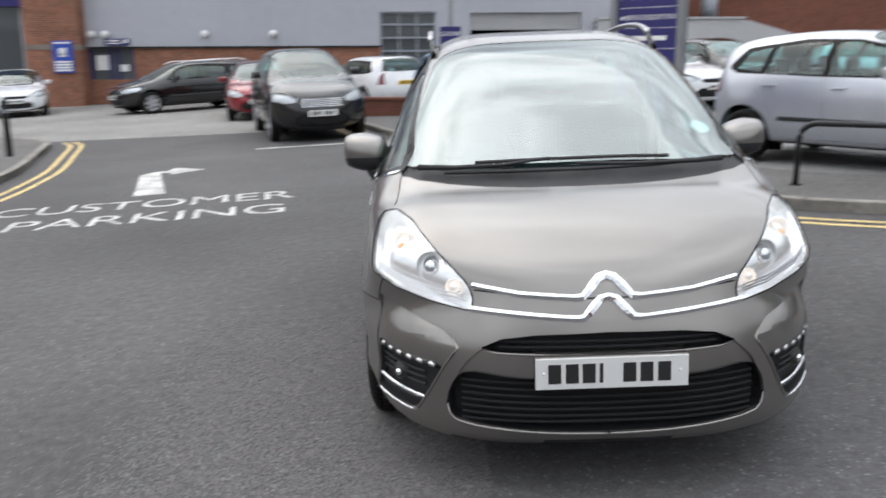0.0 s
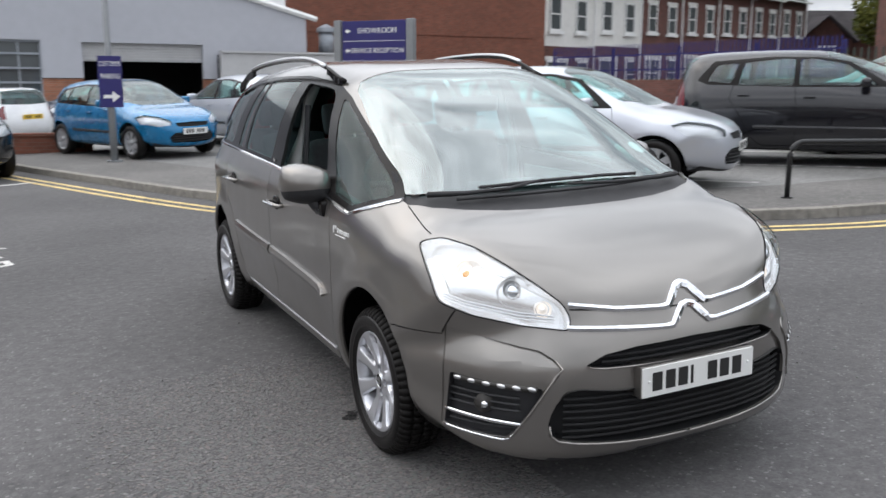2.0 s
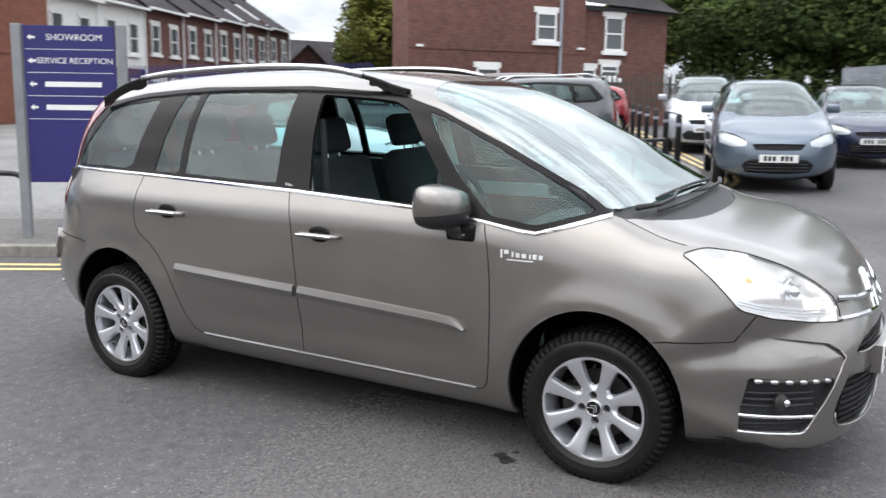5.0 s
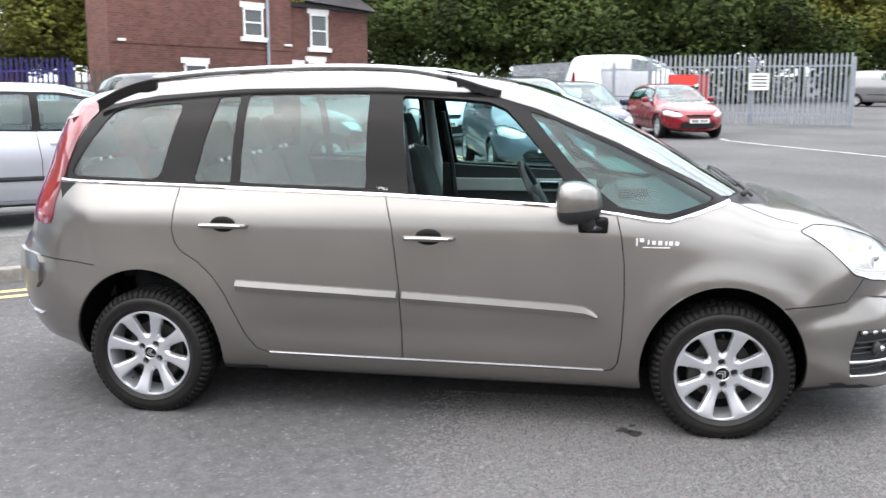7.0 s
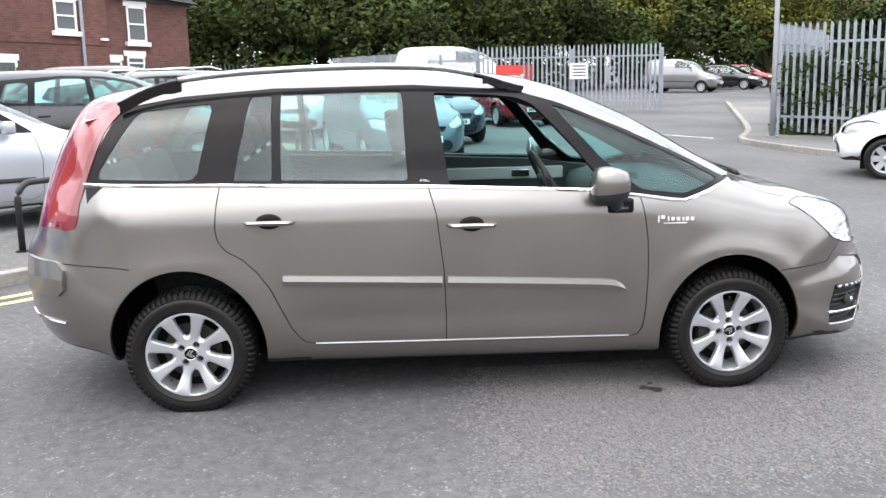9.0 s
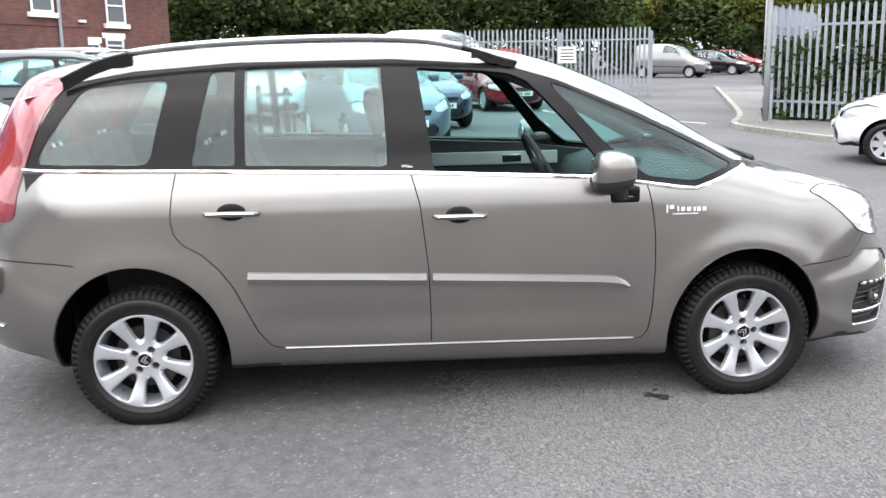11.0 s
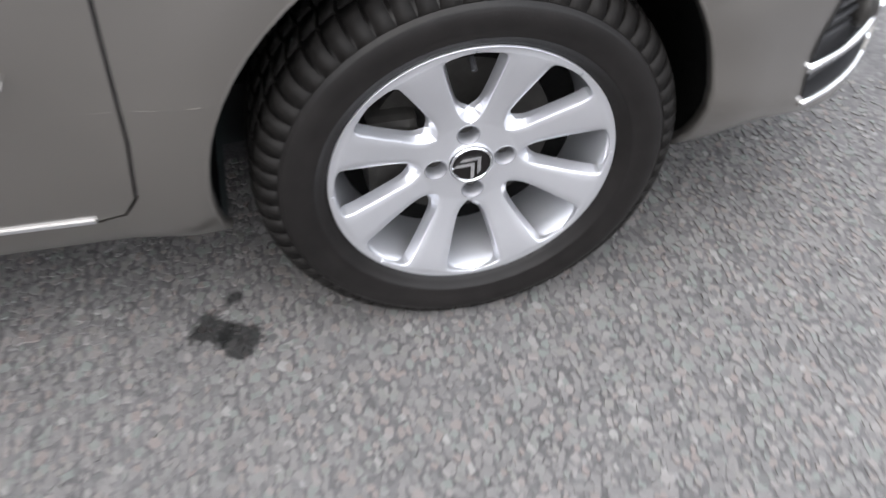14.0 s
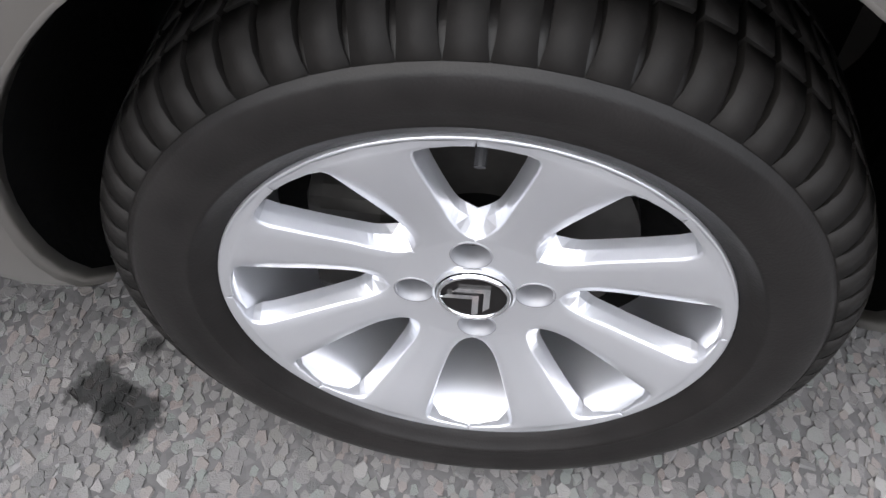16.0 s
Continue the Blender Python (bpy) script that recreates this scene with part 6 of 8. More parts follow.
    part("rear_window", both(lift(bm, tag, {9}, inset=0.002)), M_PRIVACY if style != "van" else paint, car)
    for fl in (False, True):
        p, q, r = lift(bm, tag, {10}), lift(bm, tag, {10}, inset=0.04), lift(bm, tag, {12}, inset=-0.002)
        if fl:
            p, q, r = mirrored(p), mirrored(q), mirrored(r)
        h = part("headlamp", p, M_LENS, car)
        part("lamp_bowl", q, M_UNLIT, h)
        part("tail_lamp", r, M_REDLENS, car)
    g = part("grille", both(lift(bm, tag, {13}, inset=0.025)), M_DARK, car)
    bars = [(z, 0.48) for z in np.linspace(0.33, 0.46, 4)] if style != "suv" else [(fz(0, z), 0.4) for z in np.linspace(0.575, 0.675, 5)]
    for z, span in bars:
        v = [on_skin(tree, q, z * sz, out=0.006 if style == "suv" else -0.008)[0] for q in np.linspace(-hw * span, -0.001, 6)]
        v = [k for k in v if k]
        if len(v) > 3:
            b2 = bmesh.new()
            tube(b2, v + [Vector((-k.x, k.y, k.z)) for k in v[::-1]], 0.007, 5)
            part("slat", b2, M_PLAST if style != "suv" else M_CHROME, g)
    # plates with plain bars
    f0 = on_skin(tree, -0.02, 0.5 * sz)[0]
    b0 = tree.ray_cast(Vector((-0.02, 9, 0.75 * sz)), Vector((0, -1, 0)))[0]
    for yy, s, mat, zz in ((f0.y, -1, M_PLATEW, 0.5 * sz), (b0.y, 1, M_PLATEY, 0.75 * sz)):
        pl = part("number_plate", boxed(-0.26, 0.26, yy + s * 0.012, yy + s * 0.02, zz - 0.055, zz + 0.055), mat, car)
        for k in (-0.18, -0.12, -0.06, 0.05, 0.11, 0.17):
            part("bar", boxed(k - 0.02, k + 0.02, yy + s * 0.02, yy + s * 0.022, zz - 0.034, zz + 0.034), M_INK, pl)
    for sg in (1, -1):
        v = M((0.78, 1.0))
        b2 = bmesh.new()
        box(b2, -hw - 0.16, -hw + 0.03, v[0] - 0.06, v[0] + 0.06, v[1] - 0.03, v[1] + 0.1, bevel=0.035)
        part("door_mirror", b2 if sg > 0 else mirrored(b2), paint, car, smooth=True)
        for q in ((1.38, 0.86), (2.24, 0.89)):
            v = M(q)
            w, _ = on_skin(tree, v[0], v[1], (1, 0, 0))
            if w and style != "van":
                b2 = boxed(w.x - 0.03, w.x + 0.005, v[0] - 0.08, v[0] + 0.08, v[1] - 0.014, v[1] + 0.014, bevel=0.008)
                part("door_handle", b2 if sg > 0 else mirrored(b2), paint, car)
        b2 = trim_strip(bmesh.new(), tree, dense([M((2.1, 0.52)), M((0.55, 0.5))], 0.15), 0.025, 0.014, (1, 0, 0))
        part("side_moulding", b2 if sg > 0 else mirrored(b2), M_PLAST if style in ("hatch", "van") else paint, car)
        if rails:
            b2 = bmesh.new()
            tube(b2, [(-hw * 0.62 * sg, *M((q, 1.5 if 1.2 < q < 2.7 else 1.42))) for q in (1.05, 1.25, 1.9, 2.6, 2.8)], 0.018, 6)
            part("roof_rail", b2, M_SATIN, car)
        for cy in (0.0, wheelbase):
            wh = new("wheel")
            wh.parent = car
            part("tyre", revolve(bmesh.new(), [(0.09, wheel_r * 0.68), (0.09, wheel_r * 0.93), (0.06, wheel_r), (-0.06, wheel_r), (-0.085, wheel_r * 0.95), (-0.092, wheel_r * 0.82), (-0.08, wheel_r * 0.69), (-0.03, wheel_r * 0.64)], 32), M_RUBBER, wh, smooth=True)
            rim = part("rim", revolve(bmesh.new(), [(-0.075, wheel_r * 0.7), (-0.082, wheel_r * 0.67), (-0.06, wheel_r * 0.62), (-0.02, wheel_r * 0.6)], 32), M_PLAINWHEEL, wh, smooth=True)
            part("wheel_back", revolve(bmesh.new(), [(-0.02, 0.0), (-0.02, wheel_r * 0.66)], 24), M_DARK, wh)
            for k in range(7):
                b2 = bmesh.new()
                c, s = 2 * math.pi * k / 7, 0.036
                rr = wheel_r * 0.65
                pts = [(-0.06, 0.02, -s), (-0.06, 0.02, s), (-0.07, rr, s * 1.25), (-0.07, rr, -s * 1.25)]
                up = [b2.verts.new(p) for p in pts]
                dn = [b2.verts.new((p[0] + 0.03, p[1], p[2])) for p in pts]
                b2.faces.new(up), b2.faces.new(dn[::-1])
                for a in range(4):
                    b2.faces.new((up[a], dn[a], dn[(a + 1) % 4], up[(a + 1) % 4]))
                bmesh.ops.recalc_face_normals(b2, faces=b2.faces)
                bmesh.ops.rotate(b2, cent=(0, 0, 0), matrix=Matrix.Rotation(c, 3, "X"), verts=b2.verts)
                part("spoke", b2, M_PLAINWHEEL, rim)
            part("hub_cap", revolve(bmesh.new(), [(-0.05, 0.05), (-0.072, 0.046), (-0.076, 0.0)], 18), M_PLAINWHEEL, rim, smooth=True)
            wh.matrix_local = Matrix.Translation((-(hw - 0.1) * sg, cy, wheel_r)) @ (Matrix.Identity(4) if sg > 0 else Matrix.Rotation(math.pi, 4, "Z"))
            part("arch_liner", boxed(-0.6 * sg, -0.57 * sg, cy - ar, cy + ar, 0.12, wheel_r + ar), M_WELL, car)
    # cabin: seats and dash seen through the glass
    part("cabin_floor", boxed(-hw * 0.8, hw * 0.8, 0.2, M((2.9, 0.4))[0], 0.3, 0.4), M_SEAT, car)
    part("dashboard", boxed(-hw * 0.78, hw * 0.78, M((0.35, 0.9))[0], M((0.75, 0.9))[0], 0.5, 0.9 * sz, bevel=0.04), M_DASH, car)
    for q, n in ((1.5, 2), (2.3, 3)):
        for k in range(n):
            px = (k - (n - 1) / 2) * (0.72 if n == 2 else 0.46)
            b2 = bmesh.new()
            v = M((q, 0.6))
            box(b2, px - 0.21, px + 0.21, v[0] - 0.06, v[0] + 0.06, 0.4, 1.03 * sz, bevel=0.05)
            st = part("seat", b2, M_SEAT, car, smooth=True)
            b2 = boxed(px - 0.11, px + 0.11, v[0] - 0.03, v[0] + 0.06, 1.03 * sz, 1.18 * sz, bevel=0.04)
            part("headrest", b2, M_SEAT, st, smooth=True)
    bm.free()
    return car


P_SILVER = car_paint("silver_metallic", (0.5, 0.52, 0.57), 0.5, 0.3)
P_BLACK = car_paint("black_metallic", (0.008, 0.008, 0.009), 0.1, 0.2)
P_DARK = car_paint("charcoal_metallic", (0.006, 0.006, 0.009), 0.15, 0.2)
P_GREY = car_paint("dark_grey_metallic", (0.07, 0.07, 0.075), 0.5, 0.3)
P_BLUE = car_paint("bright_blue_metallic", (0.0, 0.16, 0.36), 0.3, 0.25)
P_NAVY = car_paint("dark_blue_metallic", (0.012, 0.016, 0.05), 0.4, 0.25)
P_RED = car_paint("dark_red_metallic", (0.22, 0.008, 0.014), 0.3, 0.25)
P_WHITE = car_paint("white_gloss", (0.75, 0.76, 0.78), 0.0, 0.25)
P_TEAL = car_paint("grey_blue_metallic", (0.1, 0.13, 0.17), 0.5, 0.28)
P_VAN = car_paint("grey_silver_metallic", (0.2, 0.2, 0.205), 0.5, 0.3)
P_BROWN = car_paint("bronze_brown_metallic", (0.09, 0.07, 0.065), 0.5, 0.3)


def ang(hx, hy):
    return math.degrees(math.atan2(hy, hx))


parked_car("hatchback", "hatch", P_SILVER, 5.29, 5.44, ang(0.6, -0.8), 4.21, 1.51, 0.87, 2.61, "silver hatchback parked behind the kerb hoops", low=True)
parked_car("compact_mpv", "mpv", P_DARK, 9.45, 5.05, ang(0.6, -0.8), 4.28, 1.64, 0.87, 2.76, "charcoal compact people carrier in a kerbside bay", low=True)
parked_car("small_suv", "suv", P_GREY, 10.36, 7.25, ang(-0.6, 0.8), 4.16, 1.6, 0.87, 2.54, "dark grey small SUV with silver roof rails, tail to the road", privacy=True, rails=True, low=True, wheel_r=0.33)
parked_car("large_mpv", "mpv", P_BROWN, 14.2, 10.2, ang(-0.6, 0.8), 4.7, 1.75, 0.91, 2.8, "brown-grey large people carrier, tail to the road", privacy=True, low=True)
parked_car("hatchback", "hatch", P_SILVER, 16.0, 6.9, ang(0.6, -0.8), 4.1, 1.48, 0.86, 2.55, "silver hatchback in a bay beside the bollards", low=True)
parked_car("hatchback", "hatch", P_RED, 18.6, 9.6, ang(-0.6, 0.8), 4.0, 1.46, 0.85, 2.5, "dark red hatchback at the end of the bays", low=True)
parked_car("saloon", "estate", P_SILVER, 9.6, 12.3, ang(0.6, -0.8), 4.5, 1.46, 0.88, 2.65, "silver car in the back row of bays", low=True)
parked_car("suv", "suv", P_BLACK, -3.06, 13.13, ang(0.3, -0.95), 4.4, 1.69, 0.9, 2.66, "black off-roader with a chrome slatted grille on the side road", wheel_r=0.36)
parked_car("hatchback", "hatch", P_RED, -5.3, 18.9, ang(0.2, -0.98), 4.0, 1.45, 0.84, 2.5, "dark red hatchback on the concrete apron")
parked_car("estate_car", "estate", P_BLACK, -9.9, 23.5, ang(-0.78, -0.63), 4.8, 1.48, 0.92, 2.82, "black estate car with bright window trim by the brick wall", rails=True, wheel_r=0.33)
parked_car("hatchback", "hatch", P_WHITE, -14.0, 24.1, ang(0.4, -0.92), 3.96, 1.46, 0.87, 2.54, "white hatchback before the showroom window")
parked_car("saloon", "estate", P_WHITE, -3.4, 23.3, ang(-0.5, 0.86), 4.3, 1.43, 0.86, 2.6, "white car behind the low wall")
parked_car("hatchback", "hatch", P_NAVY, -0.9, 23.2, ang(-0.9, -0.3), 3.9, 1.42, 0.84, 2.45, "blue hatchback behind the low wall", low=True)
parked_car("hatchback", "hatch", P_BLUE, 0.6, 14.3, ang(0.41, -0.91), 4.04, 1.47, 0.86, 2.54, "bright blue hatchback by the lamp post", low=True)
parked_car("saloon", "hatch", P_SILVER, 2.3, 17.75, ang(-0.2, 0.98), 4.7, 1.5, 0.92, 2.85, "silver-blue hatchback saloon, tail to the road", low=True, wheel_r=0.33)
parked_car("hatchback", "hatch", P_WHITE, 4.6, 15.4, ang(0.5, -0.86), 3.95, 1.46, 0.86, 2.46, "white three-door hatchback with black wheels", low=True)
parked_car("hatchback", "hatch", P_DARK, 7.2, 19.4, ang(0.36, -0.93), 4.1, 1.47, 0.86, 2.55, "dark hatchback beside the white one", low=True)
parked_car("compact_mpv", "mpv", P_TEAL, 9.99, 1.28, ang(-0.96, -0.28), 4.28, 1.64, 0.87, 2.76, "grey-blue compact people carrier facing the road")
parked_car("hatchback", "hatch", P_NAVY, 14.45, 0.37, ang(-0.96, -0.28), 3.75, 1.53, 0.85, 2.46, "dark blue small hatchback in the row")
parked_car("saloon", "hatch", P_RED, 19.8, -2.2, ang(-0.97, -0.24), 4.2, 1.42, 0.85, 2.5, "dark red saloon parked before the palisade gate")
parked_car("hatchback", "hatch", P_TEAL, 22.0, 1.2, ang(-0.96, -0.28), 4.1, 1.48, 0.86, 2.55, "grey-green hatchback behind the row")
parked_car("large_mpv", "mpv", P_SILVER, 16.8, 4.0, ang(-0.96, -0.28), 4.6, 1.75, 0.9, 2.8, "silver people carrier with a pale roof")
parked_car("city_car", "hatch", P_WHITE, 7.35, -5.65, ang(0.55, 0.835), 3.55, 1.49, 0.81, 2.3, "small white city car beside the pavement corner", wheel_r=0.29)
parked_car("panel_van", "van", P_VAN, 43.6, -16.2, ang(-0.62, -0.78), 4.4, 1.85, 0.9, 2.7, "silver panel van far across the yard")
parked_car("suv", "suv", P_SILVER, 36.4, -17.6, ang(0.25, 0.97), 4.3, 1.62, 0.9, 2.6, "silver hatchback far across the yard")
parked_car("hatchback", "hatch", P_DARK, 47.0, -20.0, ang(-0.62, -0.78), 4.1, 1.46, 0.86, 2.55, "dark hatchback far across the yard")
parked_car("hatchback", "hatch", P_RED, 50.0, -22.5, ang(-0.62, -0.78), 4.1, 1.46, 0.86, 2.55, "dark red hatchback far across the yard")
parked_car("panel_van", "van", P_WHITE, 33.0, -3.2, ang(0.1, -1.0), 5.6, 2.5, 1.0, 3.3, "tall white van behind the palisade gate", wheel_r=0.35)


# ---- showroom and workshop ----
Y0 = 30.0
shop = tagged(new("workshop_building"), "pale grey clad workshop over a red brick plinth", "building")
bm = bmesh.new()
wall_with_holes(bm, -14.0, 4.9, 1.62, 7.5, Y0, Y0 + 0.3, [(-3.05, -0.98, 1.62, 2.87), (0.32, 4.4, 1.62, 2.83)])
part("cladding", bm, M_CLAD, shop, "pale grey metal cladding")
# gable end with a white verge
bm = bmesh.new()
v = [bm.verts.new(p) for p in ((4.9, Y0, 2.5), (8.3, Y0, 2.5), (8.3, Y0, 3.95), (4.9, Y0, 4.85), (4.9, Y0 + 0.3, 2.5), (8.3, Y0 + 0.3, 2.5), (8.3, Y0 + 0.3, 3.95), (4.9, Y0 + 0.3, 4.85))]
for f in ((0, 1, 2, 3), (7, 6, 5, 4), (0, 4, 5, 1), (1, 5, 6, 2), (2, 6, 7, 3), (3, 7, 4, 0)):
    bm.faces.new([v[k] for k in f])
bmesh.ops.recalc_face_normals(bm, faces=bm.faces)
part("gable_cladding", bm, M_CLAD, shop, "pale grey gable cladding")
bm = bmesh.new()
tube(bm, [(3.0, Y0 - 0.05, 5.4), (8.7, Y0 - 0.05, 3.87)], 0.11, 6)
part("verge", bm, M_WHITE, shop, "white roof verge")
bm = bmesh.new()
v = [bm.verts.new(p) for p in ((4.9, Y0 + 0.05, 4.9), (8.5, Y0 + 0.05, 3.95), (8.5, Y0 + 14, 3.95), (4.9, Y0 + 14, 4.9))]
bm.faces.new(v)
bmesh.ops.solidify(bm, geom=bm.faces[:], thickness=0.1)
part("roof", bm, M_CLADD, shop)
for x0, x1 in ((-12.3, -3.05), (-0.98, 0.32), (4.4, 4.9)):
    part("brick_plinth", boxed(x0, x1, Y0 + 0.06, Y0 + 0.3, -1.0, 1.6), M_BRICK, shop, "red brick plinth")
part("brick_plinth", boxed(-3.05, -0.98, Y0 + 0.06, Y0 + 0.3, -1.0, 0.42), M_BRICK, shop, "red brick plinth")
part("drip_flashing", boxed(-14.0, -3.05, Y0 - 0.06, Y0 + 0.1, 1.6, 1.66), M_BLACK, shop)
win = part("window", boxed(-3.05, -0.98, Y0 + 0.2, Y0 + 0.24, 0.42, 2.87), M_PANE, shop)
for z in (0.46, 0.98, 1.46, 1.94, 2.42, 2.84):
    part("glazing_bar", boxed(-3.05, -0.98, Y0 + 0.1, Y0 + 0.2, z - 0.035, z + 0.035), M_GALV, win)
for x in (-3.02, -2.35, -1.68, -1.01):
    part("glazing_bar", boxed(x - 0.03, x + 0.03, Y0 + 0.12, Y0 + 0.2, 0.42, 2.87), M_GALV, win)
door = part("roller_door", boxed(0.32, 4.4, Y0 + 0.2, Y0 + 0.28, 2.2, 2.83), M_CLADD, shop, "grey roller shutter, half raised")
for z in np.arange(2.24, 2.82, 0.1):
    part("shutter_slat", boxed(0.34, 4.38, Y0 + 0.17, Y0 + 0.2, z, z + 0.085, bevel=0.01), M_CLADD, door)
# Black back, ceiling and sides paint the workshop's unlit depth as shade.
part("workshop_shade_back", boxed(-3.05, 4.9, Y0 + 5, Y0 + 5.2, -1, 3.2), M_DARK, shop)
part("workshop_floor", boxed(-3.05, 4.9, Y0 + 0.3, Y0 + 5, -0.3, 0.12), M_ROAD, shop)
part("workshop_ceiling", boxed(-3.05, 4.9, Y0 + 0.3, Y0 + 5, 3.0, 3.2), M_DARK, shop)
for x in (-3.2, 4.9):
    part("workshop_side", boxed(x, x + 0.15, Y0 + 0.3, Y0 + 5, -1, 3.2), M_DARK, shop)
# brick pier, service hatch, signs
part("brick_pier", boxed(-16.0, -14.0, Y0 - 0.7, Y0 + 0.3, -1.2, 7.5), M_BRICK, shop, "tall red brick pier")
part("stone_band", boxed(-16.02, -13.98, Y0 - 0.72, Y0 - 0.2, 1.55, 1.75), M_MORTAR, shop)
part("brick_corner", boxed(-14.0, -12.3, Y0 + 0.06, Y0 + 0.3, -1.2, 0.45), M_BRICK, shop)
kiosk = part("service_hatch", boxed(-13.98, -12.3, Y0 + 0.2, Y0 + 0.26, 0.45, 1.6), M_PANE, shop, "dark glazed service hatch")
for x in (-13.95, -13.2, -12.9, -12.34):
    part("hatch_frame", boxed(x - 0.04, x + 0.04, Y0 + 0.1, Y0 + 0.2, 0.45, 1.6), M_NAVY, kiosk)
part("notice", boxed(-12.86, -12.55, Y0 + 0.15, Y0 + 0.19, 0.75, 1.0), M_WHITE, kiosk)
part("notice", boxed(-13.75, -13.3, Y0 + 0.15, Y0 + 0.19, 0.8, 1.35), M_WHITE, kiosk)
fascia = part("fascia_sign", boxed(-13.3, -12.4, Y0 - 0.12, Y0 - 0.02, 1.7, 1.95), M_NAVY, shop, "navy sign with unreadable pale bars")
part("sign_bar", boxed(-13.2, -12.75, Y0 - 0.13, Y0 - 0.115, 1.85, 1.9), M_WHITE, fascia)
part("sign_bar", boxed(-13.2, -12.7, Y0 - 0.13, Y0 - 0.115, 1.76, 1.8), M_WHITE, fascia)
part("sign_bar", boxed(-12.6, -12.45, Y0 - 0.13, Y0 - 0.115, 1.78, 1.92), M_WHITE, fascia)
blue = part("wall_sign", boxed(-14.95, -14.25, Y0 - 0.8, Y0 - 0.72, 0.72, 1.88), M_BLUE, shop, "blue wall sign with white bars")
for z, h in ((1.8, 0.03), (1.5, 0.12), (1.36, 0.06), (1.12, 0.035), (1.02, 0.035), (0.92, 0.035), (0.82, 0.035)):
    w = 0.14 if h > 0.05 else 0.3
    part("sign_bar", boxed(-14.6 - w, -14.6 + w, Y0 - 0.82, Y0 - 0.8, z - h, z + h), M_WHITE, blue)
for x in (-13.75, -13.25, -9.55, -7.0):
    b = bmesh.new()
    bmesh.ops.create_uvsphere(b, u_segments=14, v_segments=8, radius=0.14, matrix=Matrix.Translation((x, Y0 - 0.14, 2.1)))
    part("wall_lamp", b, M_WHITE, shop, "round white wall lamp", smooth=True)
# showroom glazing at the far end
part("showroom_fascia", boxed(-30, -16.0, Y0 - 0.5, Y0 + 0.3, 3.1, 7.5), M_NAVY, shop, "dark blue fascia")
glaze = part("showroom_glazing", boxed(-30, -16.0, Y0 - 0.1, Y0 - 0.06, -1.2, 3.1), M_PANE, shop, "large showroom windows")
for x in np.arange(-29.5, -16, 2.2):
    part("mullion", boxed(x - 0.05, x + 0.05, Y0 - 0.16, Y0 - 0.1, -1.2, 3.1), M_GALV, glaze)
part("showroom_ceiling", boxed(-30, -14, Y0 + 0.3, Y0 + 14, 7.2, 7.5), M_CLADD, shop)
part("roof", boxed(-14, 4.9, Y0 + 0.3, Y0 + 14, 7.2, 7.5), M_CLADD, shop)

annex = tagged(new("annex"), "grey rendered lean-to with a low dark opening", "building")
bm = bmesh.new()
wall_with_holes(bm, 4.9, 10.2, -0.2, 2.55, 29.3, 29.6, [(6.2, 9.2, -0.2, 1.45)])
part("annex_wall", bm, M_CLADD, annex)
bm = bmesh.new()
lo, hi = ([bm.verts.new((x, y, z)) for x, z in ((10.2, -0.2), (13.0, -0.2), (13.0, 1.75), (10.2, 2.55))] for y in (29.3, 29.6))
bm.faces.new(lo), bm.faces.new(hi[::-1])
for k in range(4):
    bm.faces.new((lo[k], hi[k], hi[(k + 1) % 4], lo[(k + 1) % 4]))
bmesh.ops.recalc_face_normals(bm, faces=bm.faces)
part("annex_slope", bm, M_CLADD, annex)
part("coping", boxed(4.9, 10.25, 29.22, 29.65, 2.55, 2.62), M_CLADD, annex)
# Black board paints the shade inside the low opening.
part("annex_shade_back", boxed(6.0, 9.4, 29.9, 30.0, -0.2, 1.6), M_DARK, annex)
flue = empty("roof_flue", pose(9.3, 30.6, 2.5), "grey metal flue with a conical cowl on the annex", "flue")
bm = bmesh.new()
tube(bm, [(0, 0, 0), (0, 0, 1.0)], 0.3, 20)
part("pipe", bm, M_GALV, flue, smooth=True)
bm = bmesh.new()
tube(bm, [(0, 0, 0.95), (0, 0, 1.1), (0, 0, 1.25)], [0.38, 0.36, 0.05], 20)
part("cowl", bm, M_GALV, flue)

brown = tagged(new("brick_hall"), "large windowless brown brick hall behind the car park", "building")
part("hall_wall", boxed(8.5, 20.9, 33.0, 33.4, -0.3, 9.5), M_BROWN, brown)
part("hall_side", boxed(20.6, 20.9, 33.4, 50, -0.3, 9.5), M_BROWN, brown)
part("hall_roof", boxed(8.5, 20.9, 33.0, 50, 9.5, 9.7), M_ROOF, brown)
for z in (3.6, 6.4):
    part("string_course", boxed(8.5, 20.22, 32.96, 33.0, z, z + 0.12), M_BROWN, brown)


